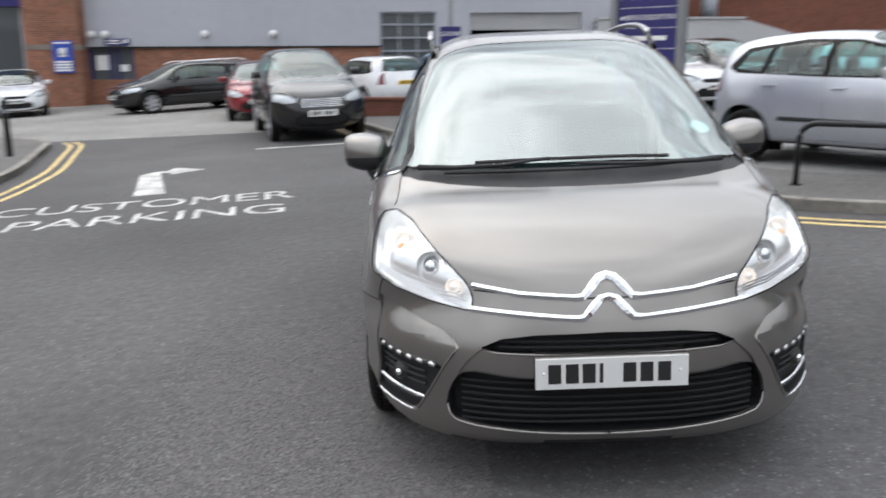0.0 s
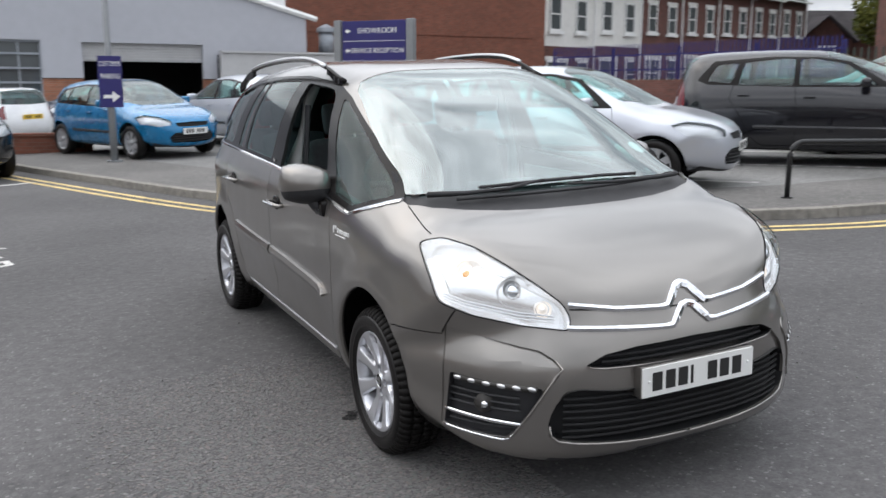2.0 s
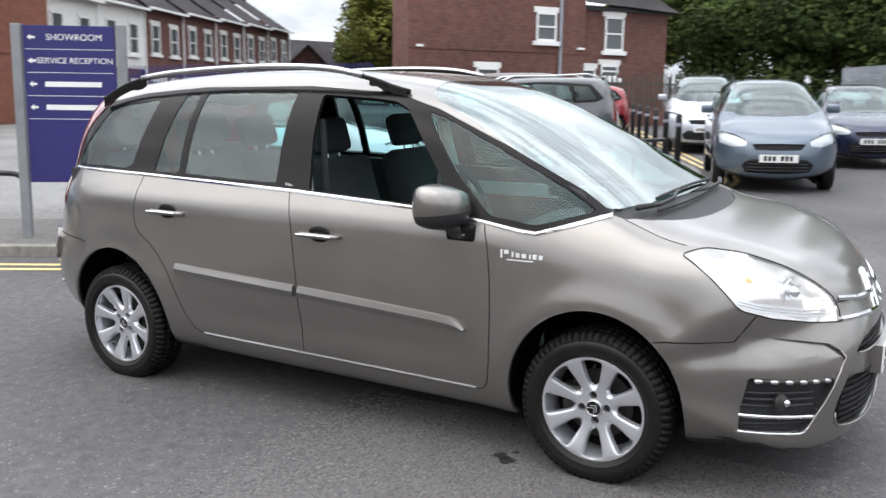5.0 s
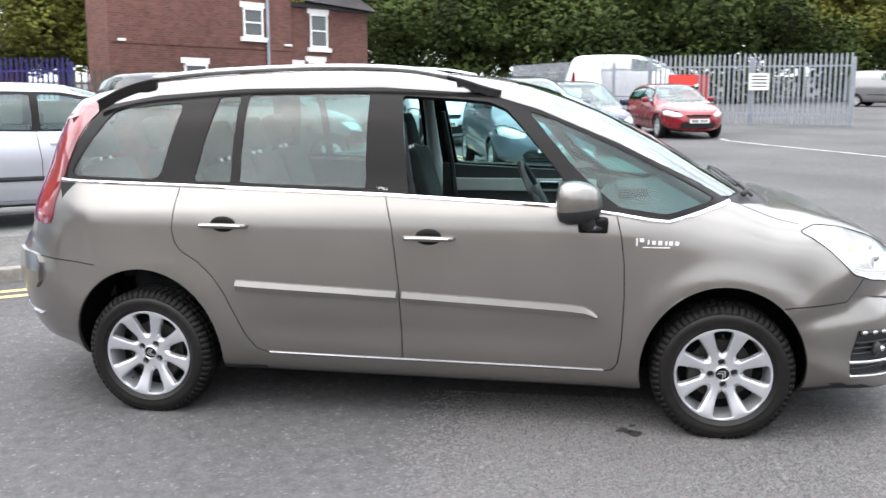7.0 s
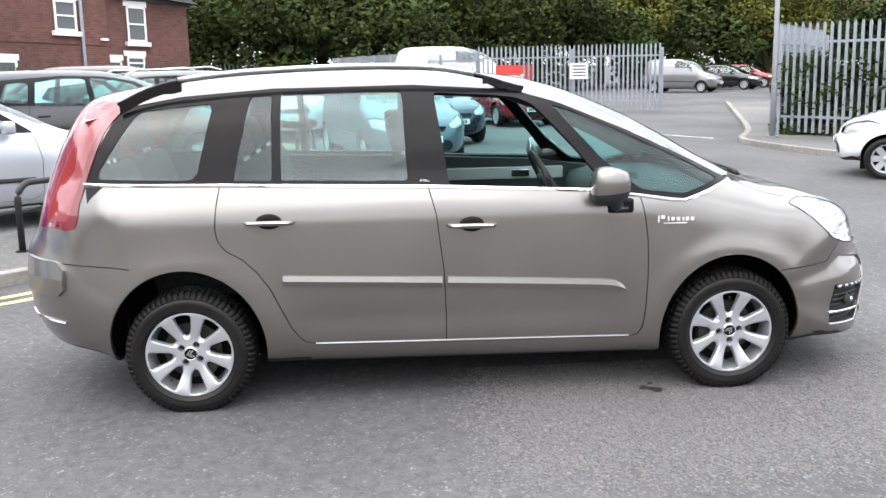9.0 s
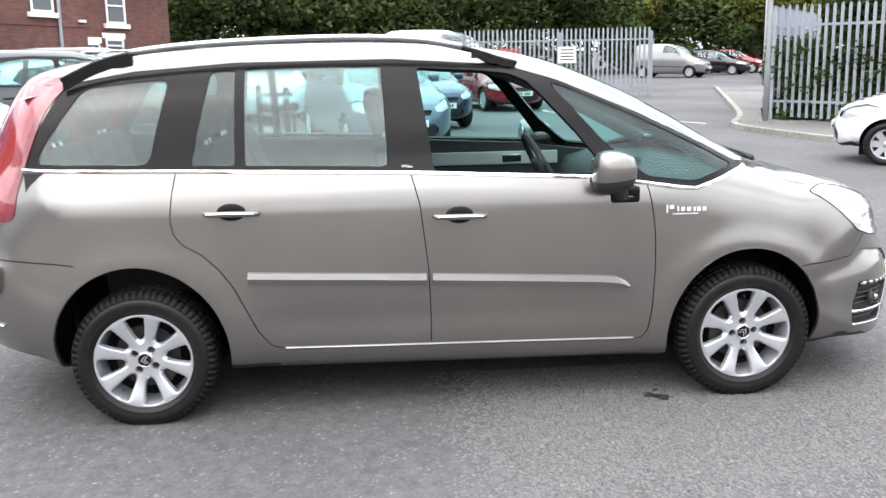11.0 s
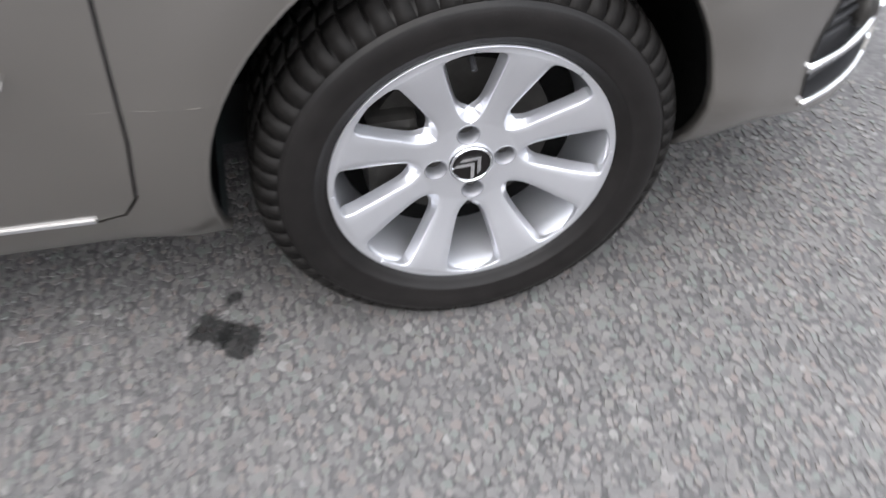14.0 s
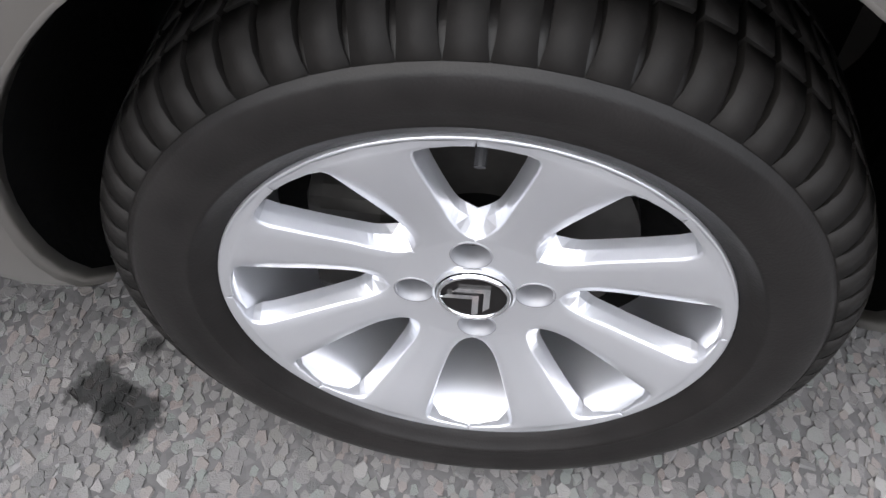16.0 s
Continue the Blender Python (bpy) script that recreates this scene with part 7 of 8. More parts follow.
def sash(parent, m, w, h, sill=True, bars=1):
    """A white sash window with pane, frame, meeting rail and sill; m lays x along the wall and -y outwards."""
    wd = part("window", boxed(-w / 2, w / 2, -0.02, 0.0, 0, h), M_PANE, parent)
    wd.matrix_local = m
    for x0, x1, z0, z1 in ((-w / 2, -w / 2 + 0.07, 0, h), (w / 2 - 0.07, w / 2, 0, h), (-w / 2, w / 2, 0, 0.08), (-w / 2, w / 2, h - 0.08, h), (-w / 2, w / 2, h * 0.5 - 0.03, h * 0.5 + 0.03)):
        part("window_frame", boxed(x0, x1, -0.07, -0.02, z0, z1), M_WHITE, wd)
    for k in range(1, bars):
        x = -w / 2 + w * k / bars
        part("window_frame", boxed(x - 0.025, x + 0.025, -0.06, -0.02, 0, h), M_WHITE, wd)
    if sill:
        part("window_sill", boxed(-w / 2 - 0.12, w / 2 + 0.12, -0.14, 0.0, -0.16, 0.0), M_WHITE, wd)
        part("lintel", boxed(-w / 2 - 0.1, w / 2 + 0.1, -0.03, 0.0, h, h + 0.2), M_RENDER, wd)
    return wd


# ---- terrace beyond the blue fence: five houses in a row ----
def terrace(k, white):
    w = 4.6
    p = Vector((21.4, 34.2, 0)) + Vector((math.cos(radians(20.5)), math.sin(radians(20.5)), 0)) * (k * w)
    root = empty("terraced_house", site(p.x, p.y, 20.5), "white rendered terraced house with brick below" if white else "red brick terraced house with white sash windows", "house", "terrace")
    up = M_RENDER if white else M_HOUSE
    part("front_wall", boxed(0, w, 0, 0.3, -1.5, 2.6), M_HOUSE, root)
    part("upper_wall", boxed(0, w, -0.01, 0.3, 2.6, 5.9), up, root)
    part("party_wall", boxed(w - 0.3, w, 0.3, 7.5, -1.5, 5.9), M_HOUSE, root), part("party_wall", boxed(0, 0.3, 0.3, 7.5, -1.5, 5.9), M_HOUSE, root)
    part("back_wall", boxed(0, w, 7.5, 7.8, -1.5, 5.9), M_HOUSE, root)
    bm = bmesh.new()
    v = [bm.verts.new(q) for q in ((0, -0.35, 5.75), (w, -0.35, 5.75), (w, 3.9, 8.5), (0, 3.9, 8.5), (w, 8.1, 5.75), (0, 8.1, 5.75))]
    bm.faces.new((v[0], v[1], v[2], v[3])), bm.faces.new((v[3], v[2], v[4], v[5]))
    bmesh.ops.solidify(bm, geom=bm.faces[:], thickness=0.12)
    roof = part("roof", bm, M_ROOF, root)
    part("gutter", boxed(0, w, -0.48, -0.35, 5.68, 5.8), M_WHITE, root)
    ch = part("chimney", boxed(w - 0.6, w + 0.4 - 0.45, 3.4, 4.4, 8.0, 9.8), M_HOUSE, root)
    for q in (3.6, 3.9, 4.2):
        bm = bmesh.new()
        tube(bm, [(w - 0.33, q, 9.8), (w - 0.33, q, 10.2)], [0.12, 0.1], 8)
        part("chimney_pot", bm, M_BRICK, ch)
    for x in (1.2, 3.4):
        sash(root, pose(x, -0.012, 3.35), 0.95, 1.6)
    sash(root, pose(1.4, -0.002, 0.3), 1.7, 1.6, bars=3)
    sash(root, pose(3.6, -0.002, 0.4), 0.9, 1.5)
    bm = bmesh.new()
    tube(bm, [(w - 0.1, -0.1, -1), (w - 0.1, -0.1, 5.7)], 0.05, 6)
    part("drainpipe", bm, M_WHITE, root)


for k in range(7):
    terrace(k, k < 2)

# ---- small gabled house in the distance ----
cot = empty("cottage", site(58.0, 49.0, -25), "small brick house with a slate gable roof and white end wall", "house")
part("outer_wall", boxed(-5, 5, -3, 3, -2, 3.0), M_HOUSE, cot)
bm = bmesh.new()
v = [bm.verts.new(q) for q in ((-5.3, -3.3, 2.9), (5.3, -3.3, 2.9), (5.3, 0, 5.4), (-5.3, 0, 5.4), (5.3, 3.3, 2.9), (-5.3, 3.3, 2.9))]
bm.faces.new((v[0], v[1], v[2], v[3])), bm.faces.new((v[3], v[2], v[4], v[5]))
bmesh.ops.solidify(bm, geom=bm.faces[:], thickness=0.15)
part("roof", bm, M_ROOF, cot)
bm = bmesh.new()
bm.faces.new([bm.verts.new(q) for q in ((5.02, -3, -2), (5.02, 3, -2), (5.02, 3, 3), (5.02, 0, 5.3), (5.02, -3, 3))])
part("end_wall", bm, M_RENDER, cot, "white rendered gable end")
bm = bmesh.new()
bm.faces.new([bm.verts.new(q) for q in ((-3.6, -3.6, -2), (0.4, -3.6, -2), (0.4, -3.6, 2.9), (-1.6, -3.6, 4.6), (-3.6, -3.6, 2.9))])
bmesh.ops.solidify(bm, geom=bm.faces[:], thickness=0.6)
part("front_gable", bm, M_HOUSE, cot)
bm = bmesh.new()
v = [bm.verts.new(q) for q in ((-4.0, -3.9, 2.75), (-1.6, -3.9, 4.8), (0.8, -3.9, 2.75), (0.8, 0, 2.75), (-1.6, 0, 4.8), (-4.0, 0, 2.75))]
bm.faces.new((v[0], v[1], v[4], v[5])), bm.faces.new((v[1], v[2], v[3], v[4]))
bmesh.ops.solidify(bm, geom=bm.faces[:], thickness=0.12)
part("gable_roof", bm, M_ROOF, cot)
sash(cot, pose(-1.6, -3.62, 1.0), 1.3, 1.3, bars=2)
part("chimney", boxed(-4.6, -3.8, -0.4, 0.4, 4.6, 6.8), M_HOUSE, cot)
part("rooflight", boxed(2.0, 3.0, -1.7, -0.9, 4.15, 4.75), M_WHITE, cot)

# ---- big brick house end on, with sash windows ----
house = empty("brick_house", site(31.62, 9.21, 53.13), "large red brick house seen end on, with white sash windows", "house")
part("gable_wall", boxed(0, 0.4, 3.95, 11.15, -1.5, 8.5), M_HOUSE, house)
part("wing_wall", boxed(0.25, 0.6, 0, 3.95, -1.5, 4.4), M_HOUSE, house)
part("side_wall", boxed(0.6, 4.5, 0, 0.3, -1.5, 4.4), M_HOUSE, house), part("far_wall", boxed(0.4, 1.6, 10.85, 11.15, -1.5, 8.5), M_HOUSE, house)
part("back_wall", boxed(1.3, 1.6, 4.25, 10.85, -1.5, 8.5), M_HOUSE, house)
part("inner_wall", boxed(0.4, 9, 3.95, 4.25, -1.5, 8.5), M_HOUSE, house)
bm = bmesh.new()
v = [bm.verts.new(q) for q in ((-0.1, -0.3, 4.3), (-0.1, 3.95, 4.5), (3.0, 3.95, 6.8), (3.0, 1.6, 6.8), (4.6, -0.3, 4.3))]
bm.faces.new((v[0], v[1], v[2], v[3])), bm.faces.new((v[0], v[3], v[4]))
bmesh.ops.solidify(bm, geom=bm.faces[:], thickness=0.15)
part("wing_roof", bm, M_ROOF, house, "dark tiled roof")
part("string_course", boxed(-0.03, 0.0, 3.95, 11.15, 2.55, 2.66), M_HOUSE, house)
part("eaves_board", boxed(0.15, 0.25, 0, 3.95, 4.25, 4.42), M_BLACK, house)
TURN = Matrix.Rotation(radians(-90), 4, "Z")
for y, z, w, h, off in ((5.65, 2.98, 0.85, 1.05, 0.0), (2.5, 2.75, 0.85, 1.3, 0.25), (2.65, 1.72, 0.8, 0.5, 0.25), (3.6, 1.2, 0.6, 0.85, 0.25), (8.05, 1.0, 0.9, 0.95, 0.0)):
    sash(house, Matrix.Translation((off, y, z)) @ TURN, w, h)
bm = bmesh.new()
tube(bm, [(-0.08, 5.05, -1), (-0.08, 5.05, 8.4)], 0.06, 6)
part("drainpipe", bm, M_GALV, house)
part("vent_cover", boxed(-0.1, 0.0, 4.0, 4.3, 2.72, 2.8), M_WHITE, house), part("vent_cover", boxed(-0.1, 0.0, 10.6, 10.85, 2.6, 2.68), M_WHITE, house)


# ---- fences ----
def palisade(name, line, z0, height, mat, label, pitch=0.155, wall=0.0):
    """Palisade fencing along a broken line: pales with split heads on two rails, posts every 2.7 m."""
    root = tagged(new(name), label, "fence")
    total = 0.0
    pales = 0
    me = None
    for (ax, ay), (bx, by) in zip(line, line[1:]):
        a, b = site(ax, ay).translation, site(bx, by).translation
        d = b - a
        L = d.length
        rz = math.degrees(math.atan2(d.y, d.x))
        n = int(L / pitch)
        if me is None:
            bm = bmesh.new()
            prof = [(-0.034, 0.0), (-0.02, -0.016), (0.0, -0.006), (0.02, -0.016), (0.034, 0.0)]
            lo = [bm.verts.new((x, y, 0.05)) for x, y in prof]
            hi = [bm.verts.new((x, y, height - 0.1)) for x, y in prof]
            tips = [bm.verts.new((x * k, y, height - c)) for (x, y), k, c in zip(prof, (0.9, 0.5, 0.6, 0.5, 0.9), (0.06, 0.0, 0.05, 0.0, 0.06))]
            for q in range(4):
                bm.faces.new((lo[q], lo[q + 1], hi[q + 1], hi[q])), bm.faces.new((hi[q], hi[q + 1], tips[q + 1], tips[q]))
            me = bpy.data.meshes.new("pale")
            bm.to_mesh(me)
            bm.free()
            me.materials.append(mat)
        for k in range(n):
            o = new("pale", me)
            o.parent = root
            o.matrix_local = pose(*(a + d * ((k + 0.5) / n)), 0, 0, rz) @ Matrix.Translation((0, 0, z0 + random.uniform(-0.01, 0.01)))
        for z in (0.35, height - 0.45):
            r = part("rail", boxed(0, L, 0.0, 0.05, z0 + z, z0 + z + 0.05), mat, root)
            r.matrix_local = Matrix.Translation(a) @ Matrix.Rotation(math.atan2(d.y, d.x), 4, "Z") @ Matrix.Rotation(-math.atan2(d.z, math.hypot(d.x, d.y)), 4, "Y")
        for k in range(max(1, int(L / 2.7)) + 1):
            p = part("post", boxed(-0.05, 0.05, 0.05, 0.11, z0 - 0.1, z0 + height - 0.15), mat, root)
            p.matrix_local = pose(*(a + d * (k / max(1, int(L / 2.7)))), 0, 0, rz)
        if wall:
            s = part("footing_wall", boxed(0, L, -0.15, 0.15, -0.3, wall), M_HOUSE, root, "low brick wall")
            s.matrix_local = Matrix.Translation(a) @ Matrix.Rotation(math.atan2(d.y, d.x), 4, "Z") @ Matrix.Rotation(-math.atan2(d.z, math.hypot(d.x, d.y)), 4, "Y")
    return root


M_IVY = shader("leaf_green", (0.055, 0.085, 0.022), 0.6, vary=0.5, scale=2.0)
M_FGREEN = shader("dull_green_fence", (0.05, 0.06, 0.05), 0.6, vary=0.2, scale=5)
palisade("blue_palisade_fence", [(18.3, 28.2), (21.4, 16.5)], 1.0, 1.35, M_NAVY, "navy blue palisade fence on a low brick wall", wall=1.0)
palisade("green_palisade_fence", [(21.4, 16.5), (27.3, 10.3), (31.5, 6.6)], 0.6, 1.35, M_FGREEN, "dull green palisade fence before the brick house", wall=0.6, pitch=0.2)
palisade("palisade_fence", [(47.0, 4.5), (34.0, 0.6), (27.2, -1.7)], 0.0, 2.3, M_GALV, "galvanised palisade fence along the yard")
gate = palisade("palisade_gate", [(27.2, -1.7), (26.4, -5.0), (25.6, -8.0)], 0.0, 2.35, M_GALV, "galvanised palisade gate standing closed")
tagged(gate, category="gate")
palisade("palisade_fence", [(18.5, -10.2), (13.7, -6.75), (11.3, -8.7), (10.2, -13.5)], 0.1, 2.35, M_GALV, "galvanised palisade fence with ivy at its foot", pitch=0.15)


def leaf_cloud(name, blobs, leaf, per, mat, parent, squash=1.0):
    """A crown of many small bent leaves strewn through and over a set of balls."""
    vs, fs = [], []
    for cx, cy, cz, r in blobs:
        for _ in range(int(per * r * r)):
            d = Vector((random.gauss(0, 1), random.gauss(0, 1), random.gauss(0, 1) * squash)).normalized()
            p = Vector((cx, cy, cz)) + d * r * (1 - 0.45 * random.random() ** 2)
            a = Vector((random.gauss(0, 1), random.gauss(0, 1), random.gauss(0, 0.5))).normalized()
            b = a.cross(d + Vector((random.gauss(0, 0.4), random.gauss(0, 0.4), random.gauss(0, 0.4)))).normalized()
            s = leaf * random.uniform(0.6, 1.3)
            k = len(vs)
            vs += [p - a * s, p + b * s * 0.55 - d * s * 0.12, p + a * s, p - b * s * 0.55 - d * s * 0.12]
            fs += [(k, k + 1, k + 2), (k, k + 2, k + 3)]
    me = bpy.data.meshes.new(name)
    me.from_pydata([tuple(v) for v in vs], [], fs)
    me.materials.append(mat)
    ob = new(name, me)
    ob.parent = parent
    return ob


def foliage(name, dark, light):
    m = shader(name, dark, 0.8, spec=0.12)
    n, l = m.node_tree.nodes, m.node_tree.links
    g = n.new("ShaderNodeNewGeometry")
    r = n.new("ShaderNodeValToRGB")
    r.color_ramp.elements[0].color, r.color_ramp.elements[1].color = (*dark, 1), (*light, 1)
    l.new(g.outputs["Random Per Island"], r.inputs["Fac"])
    # Broad noise puts the crowns' light and shaded masses into the leaf colour.
    t, s = n.new("ShaderNodeTexCoord"), n.new("ShaderNodeTexNoise")
    s.inputs["Scale"].default_value, s.inputs["Detail"].default_value = 0.42, 4
    l.new(t.outputs["Object"], s.inputs["Vector"])
    mr = n.new("ShaderNodeMapRange")
    mr.inputs["From Min"].default_value, mr.inputs["From Max"].default_value = 0.3, 0.7
    mr.inputs["To Min"].default_value, mr.inputs["To Max"].default_value = 0.35, 1.75
    l.new(s.outputs["Fac"], mr.inputs["Value"])
    mul = n.new("ShaderNodeMixRGB")
    mul.blend_type, mul.inputs["Fac"].default_value = "MULTIPLY", 1.0
    l.new(r.outputs["Color"], mul.inputs["Color1"]), l.new(mr.outputs["Result"], mul.inputs["Color2"])
    l.new(mul.outputs["Color"], n["Principled BSDF"].inputs["Base Color"])
    return m


M_LEAF = foliage("dark_foliage", (0.042, 0.062, 0.019), (0.085, 0.11, 0.032))
M_LEAF2 = foliage("olive_foliage", (0.075, 0.085, 0.02), (0.15, 0.15, 0.034))
# Deeper copy of the leaf greens: shade below the crowns is in the colour.
M_SHADE = foliage("deep_green_shaded_foliage", (0.02, 0.032, 0.01), (0.045, 0.06, 0.017))
M_BARK = shader("bark", (0.06, 0.045, 0.035), 0.9, vary=0.3, scale=10, bump=0.5)


def tree(seed, mat, height, label):
    random.seed(seed)
    root = empty("tree", Matrix.Identity(4), label, "tree", "belt of trees")
    bm = bmesh.new()
    tube(bm, [(0, 0, -0.5), (0.1, 0, height * 0.25), (-0.1, 0.15, height * 0.55), (0, 0, height * 0.85)], [0.38, 0.28, 0.17, 0.05], 10)
    trunk = part("trunk", bm, M_BARK, root, smooth=True)
    blobs = []
    for k in range(13):
        a, z = k * 2.4 + random.random(), height * (0.22 + 0.055 * k)
        reach = height * (0.34 - 0.02 * k) * random.uniform(0.7, 1.1)
        tip = Vector((math.cos(a) * reach, math.sin(a) * reach, z + reach * 0.4))
        bm = bmesh.new()
        tube(bm, [(0, 0, z * 0.8), tuple(tip * 0.5 + Vector((0, 0, z * 0.45))), tuple(tip)], [0.1, 0.07, 0.02], 6)
        part("limb", bm, M_BARK, root)
        blobs.append((*tip, height * random.uniform(0.12, 0.19)))
        blobs.append((*(tip * 0.62 + Vector((random.uniform(-0.6, 0.6), random.uniform(-0.6, 0.6), z * 0.38))), height * random.uniform(0.12, 0.18)))
    blobs += [(0, 0, height * 0.9, height * 0.14), (0.5, 0.4, height * 0.75, height * 0.18)]
    leaf_cloud("crown", blobs, 0.17, 290, mat, root)
    return root


TREES = [tree(3, M_LEAF, 11.5, "broad dark green tree in full leaf"), tree(8, M_LEAF2, 10.0, "olive green tree turning yellow"), tree(15, M_LEAF, 13.0, "tall dark green tree in full leaf")]
spots = [(55, 14), (57, 9.5), (54, 5.5), (59, 2), (55, -2), (60, -5.5), (56, -9), (61, -12.5), (58, -17), (62, -21), (57, -25.5), (64, -30), (66, 8), (68, -1), (67, -16), (48, 33), (53, 27), (60, 31), (70, 40), (66, 22), (52, 35), (60, 40)]
for k, (x, y) in enumerate(spots):
    m = site(x, y, k * 77.0) @ Matrix.Diagonal((1, 1, 1, 1))
    if k < 3:
        TREES[k].matrix_world = m
    else:
        copy_thing(TREES[[0, 1, 2, 1, 2, 1, 0][k % 7]], m)
random.seed(5)
# ivy and weeds at the foot of the near fence
ivy = tagged(new("ivy_hedge"), "ragged green ivy and weeds at the fence's foot", "hedge", kind="stuff")
bl = []
for k in range(300):
    t = k / 299
    a, b = ((17.5, -9.4), (13.75, -6.8)) if t < 0.4 else ((13.7, -6.85), (11.2, -8.9))
    u = t / 0.4 if t < 0.4 else (t - 0.4) / 0.6
    p = site(a[0] + (b[0] - a[0]) * u, a[1] + (b[1] - a[1]) * u).translation
    bl.append((p.x + random.uniform(0.02, 0.3), p.y - random.uniform(0.02, 0.3), p.z + 1.65 * random.random() ** 1.1, random.uniform(0.16, 0.34)))
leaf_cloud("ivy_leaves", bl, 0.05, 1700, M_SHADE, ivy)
# undergrowth that closes the view below the crowns, its shade put into the leaf colour
for k, (x0, y0, x1, y1) in enumerate(((49.5, 12.5, 50.0, 1.0), (50.0, 1.0, 52.0, -12.0), (54.0, -13.0, 57.0, -24.0), (57.0, -25.0, 60.0, -40.0))):
    hedge = tagged(new("undergrowth"), "dense green bushes under the trees, darkened as shade", "bushes", "belt of trees", kind="stuff")
    bl = []
    for q in range(34):
        u = random.random()
        p = site(x0 + (x1 - x0) * u + random.uniform(-1.5, 1.5), y0 + (y1 - y0) * u).translation
        bl.append((p.x, p.y, p.z + random.uniform(0.3, 5.2), random.uniform(1.1, 1.9)))
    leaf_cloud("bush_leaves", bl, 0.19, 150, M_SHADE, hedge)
# far roofline behind the trees
far = empty("distant_house", site(66, -36, 20), "red-roofed house glimpsed behind trees", "house")
part("outer_wall", boxed(-6, 6, -4, 4, -2, 5), M_HOUSE, far)
bm = bmesh.new()
v = [bm.verts.new(q) for q in ((-6.3, -4.3, 4.9), (6.3, -4.3, 4.9), (6.3, 0, 8), (-6.3, 0, 8), (6.3, 4.3, 4.9), (-6.3, 4.3, 4.9))]
bm.faces.new((v[0], v[1], v[2], v[3])), bm.faces.new((v[3], v[2], v[4], v[5]))
bmesh.ops.solidify(bm, geom=bm.faces[:], thickness=0.15)
part("roof", bm, M_BRICK, far)


# ---- street furniture ----
def hoop(ax, ay, bx, by):
    p, q = site(ax, ay, z=0.1).translation, site(bx, by, z=0.1).translation
    d = q - p
    L = math.hypot(d.x, d.y)
    root = empty("cycle_hoop", pose(*p, 0, 0, math.degrees(math.atan2(d.y, d.x))), "black tubular steel hoop set in the pavement", "hoop", "kerbside hoops")
    h, r = 0.62, 0.16
    pts = [(0, 0, -0.05), (0, 0, h - r)] + [(r - r * math.cos(t), 0, h - r + r * math.sin(t)) for t in np.linspace(0.2, math.pi / 2, 6)]
    pts += [(L - r + r * math.sin(t), 0, h - r + r * math.cos(t)) for t in np.linspace(0, math.pi / 2 - 0.2, 6)] + [(L, 0, h - r), (L, 0, -0.05)]
    bm = bmesh.new()
    tube(bm, pts, 0.03, 12)
    part("tube", bm, M_BLACK, root, smooth=True)
    for x in (0, L):
        bm = bmesh.new()
        tube(bm, [(x, 0, 0), (x, 0, 0.012)], 0.06, 14)
        part("foot_plate", bm, M_BLACK, root)


for h in ((2.95, 5.05, 4.22, 4.42), (5.5, 3.72, 6.9, 3.3), (9.05, 3.12, 10.25, 2.95), (1.1, 8.12, 1.62, 7.15)):
    hoop(*h)


def bollard(x, y, z=0.1):
    root = empty("bollard", site(x, y, z=z), "black cylindrical steel bollard with a domed cap", "bollard", "bollards")
    bm = bmesh.new()
    tube(bm, [(0, 0, -0.05), (0, 0, 0.9), (0, 0, 0.93), (0, 0, 0.945)], [0.055, 0.055, 0.045, 0.02], 14)
    part("post", bm, M_BLACK, root, smooth=True)
    bm = bmesh.new()
    tube(bm, [(0, 0, 0.72), (0, 0, 0.78)], 0.0575, 14)
    part("band", bm, M_GALV, root)


bollard(-7.9, 10.94)
for k in range(9):
    bollard(11.75 + 1.55 * k, 3.2 + 0.68 * k)


def lamp_post(x, y, base, top, h, sign=False):
    root = empty("lamp_post", site(x, y, z=base), "grey steel lamp post" + (" with a navy parking sign" if sign else ""), "lamp post")
    bm = bmesh.new()
    tube(bm, [(0, 0, -0.1), (0, 0, 1.1), (0, 0, 1.2), (0, 0, h)], [top, top, top * 0.85, top * 0.7], 16)
    part("pole", bm, M_STEEL, root, smooth=True)
    bm = bmesh.new()
    tube(bm, [(0, 0, 0), (0, 0, 0.03)], 0.14, 16)
    part("base_plate", bm, M_STEEL, root)
    if sign:
        pl = part("sign_panel", boxed(-0.2, 0.2, -0.115, -0.095, 0.98, 1.88, bevel=0.004), M_NAVY, root, "navy panel with white words and an arrow")
        turn = Matrix.Rotation(radians(90), 4, "X")
        text_mesh("lettering", "CUSTOMER", 0.072, M_WHITE, pl, Matrix.Translation((0, -0.118, 1.74)) @ turn, stretch=1.6)
        text_mesh("lettering", "PARKING", 0.078, M_WHITE, pl, Matrix.Translation((0, -0.118, 1.52)) @ turn, stretch=1.6)
        bm = bmesh.new()
        pts = [(-0.13, 1.14), (-0.13, 1.2), (0.02, 1.2), (0.02, 1.27), (0.15, 1.17), (0.02, 1.07), (0.02, 1.14)]
        bm.faces.new([bm.verts.new((a, -0.118, b)) for a, b in pts])
        part("arrow", bm, M_WHITE, pl)
    return root


lamp_post(-0.5, 13.7, 0.1, 0.065, 6.5, True)
lamp_post(12.9, -6.35, 0.09, 0.06, 7.0)
lamp_post(30.0, -14.0, 0.0, 0.05, 6.0)

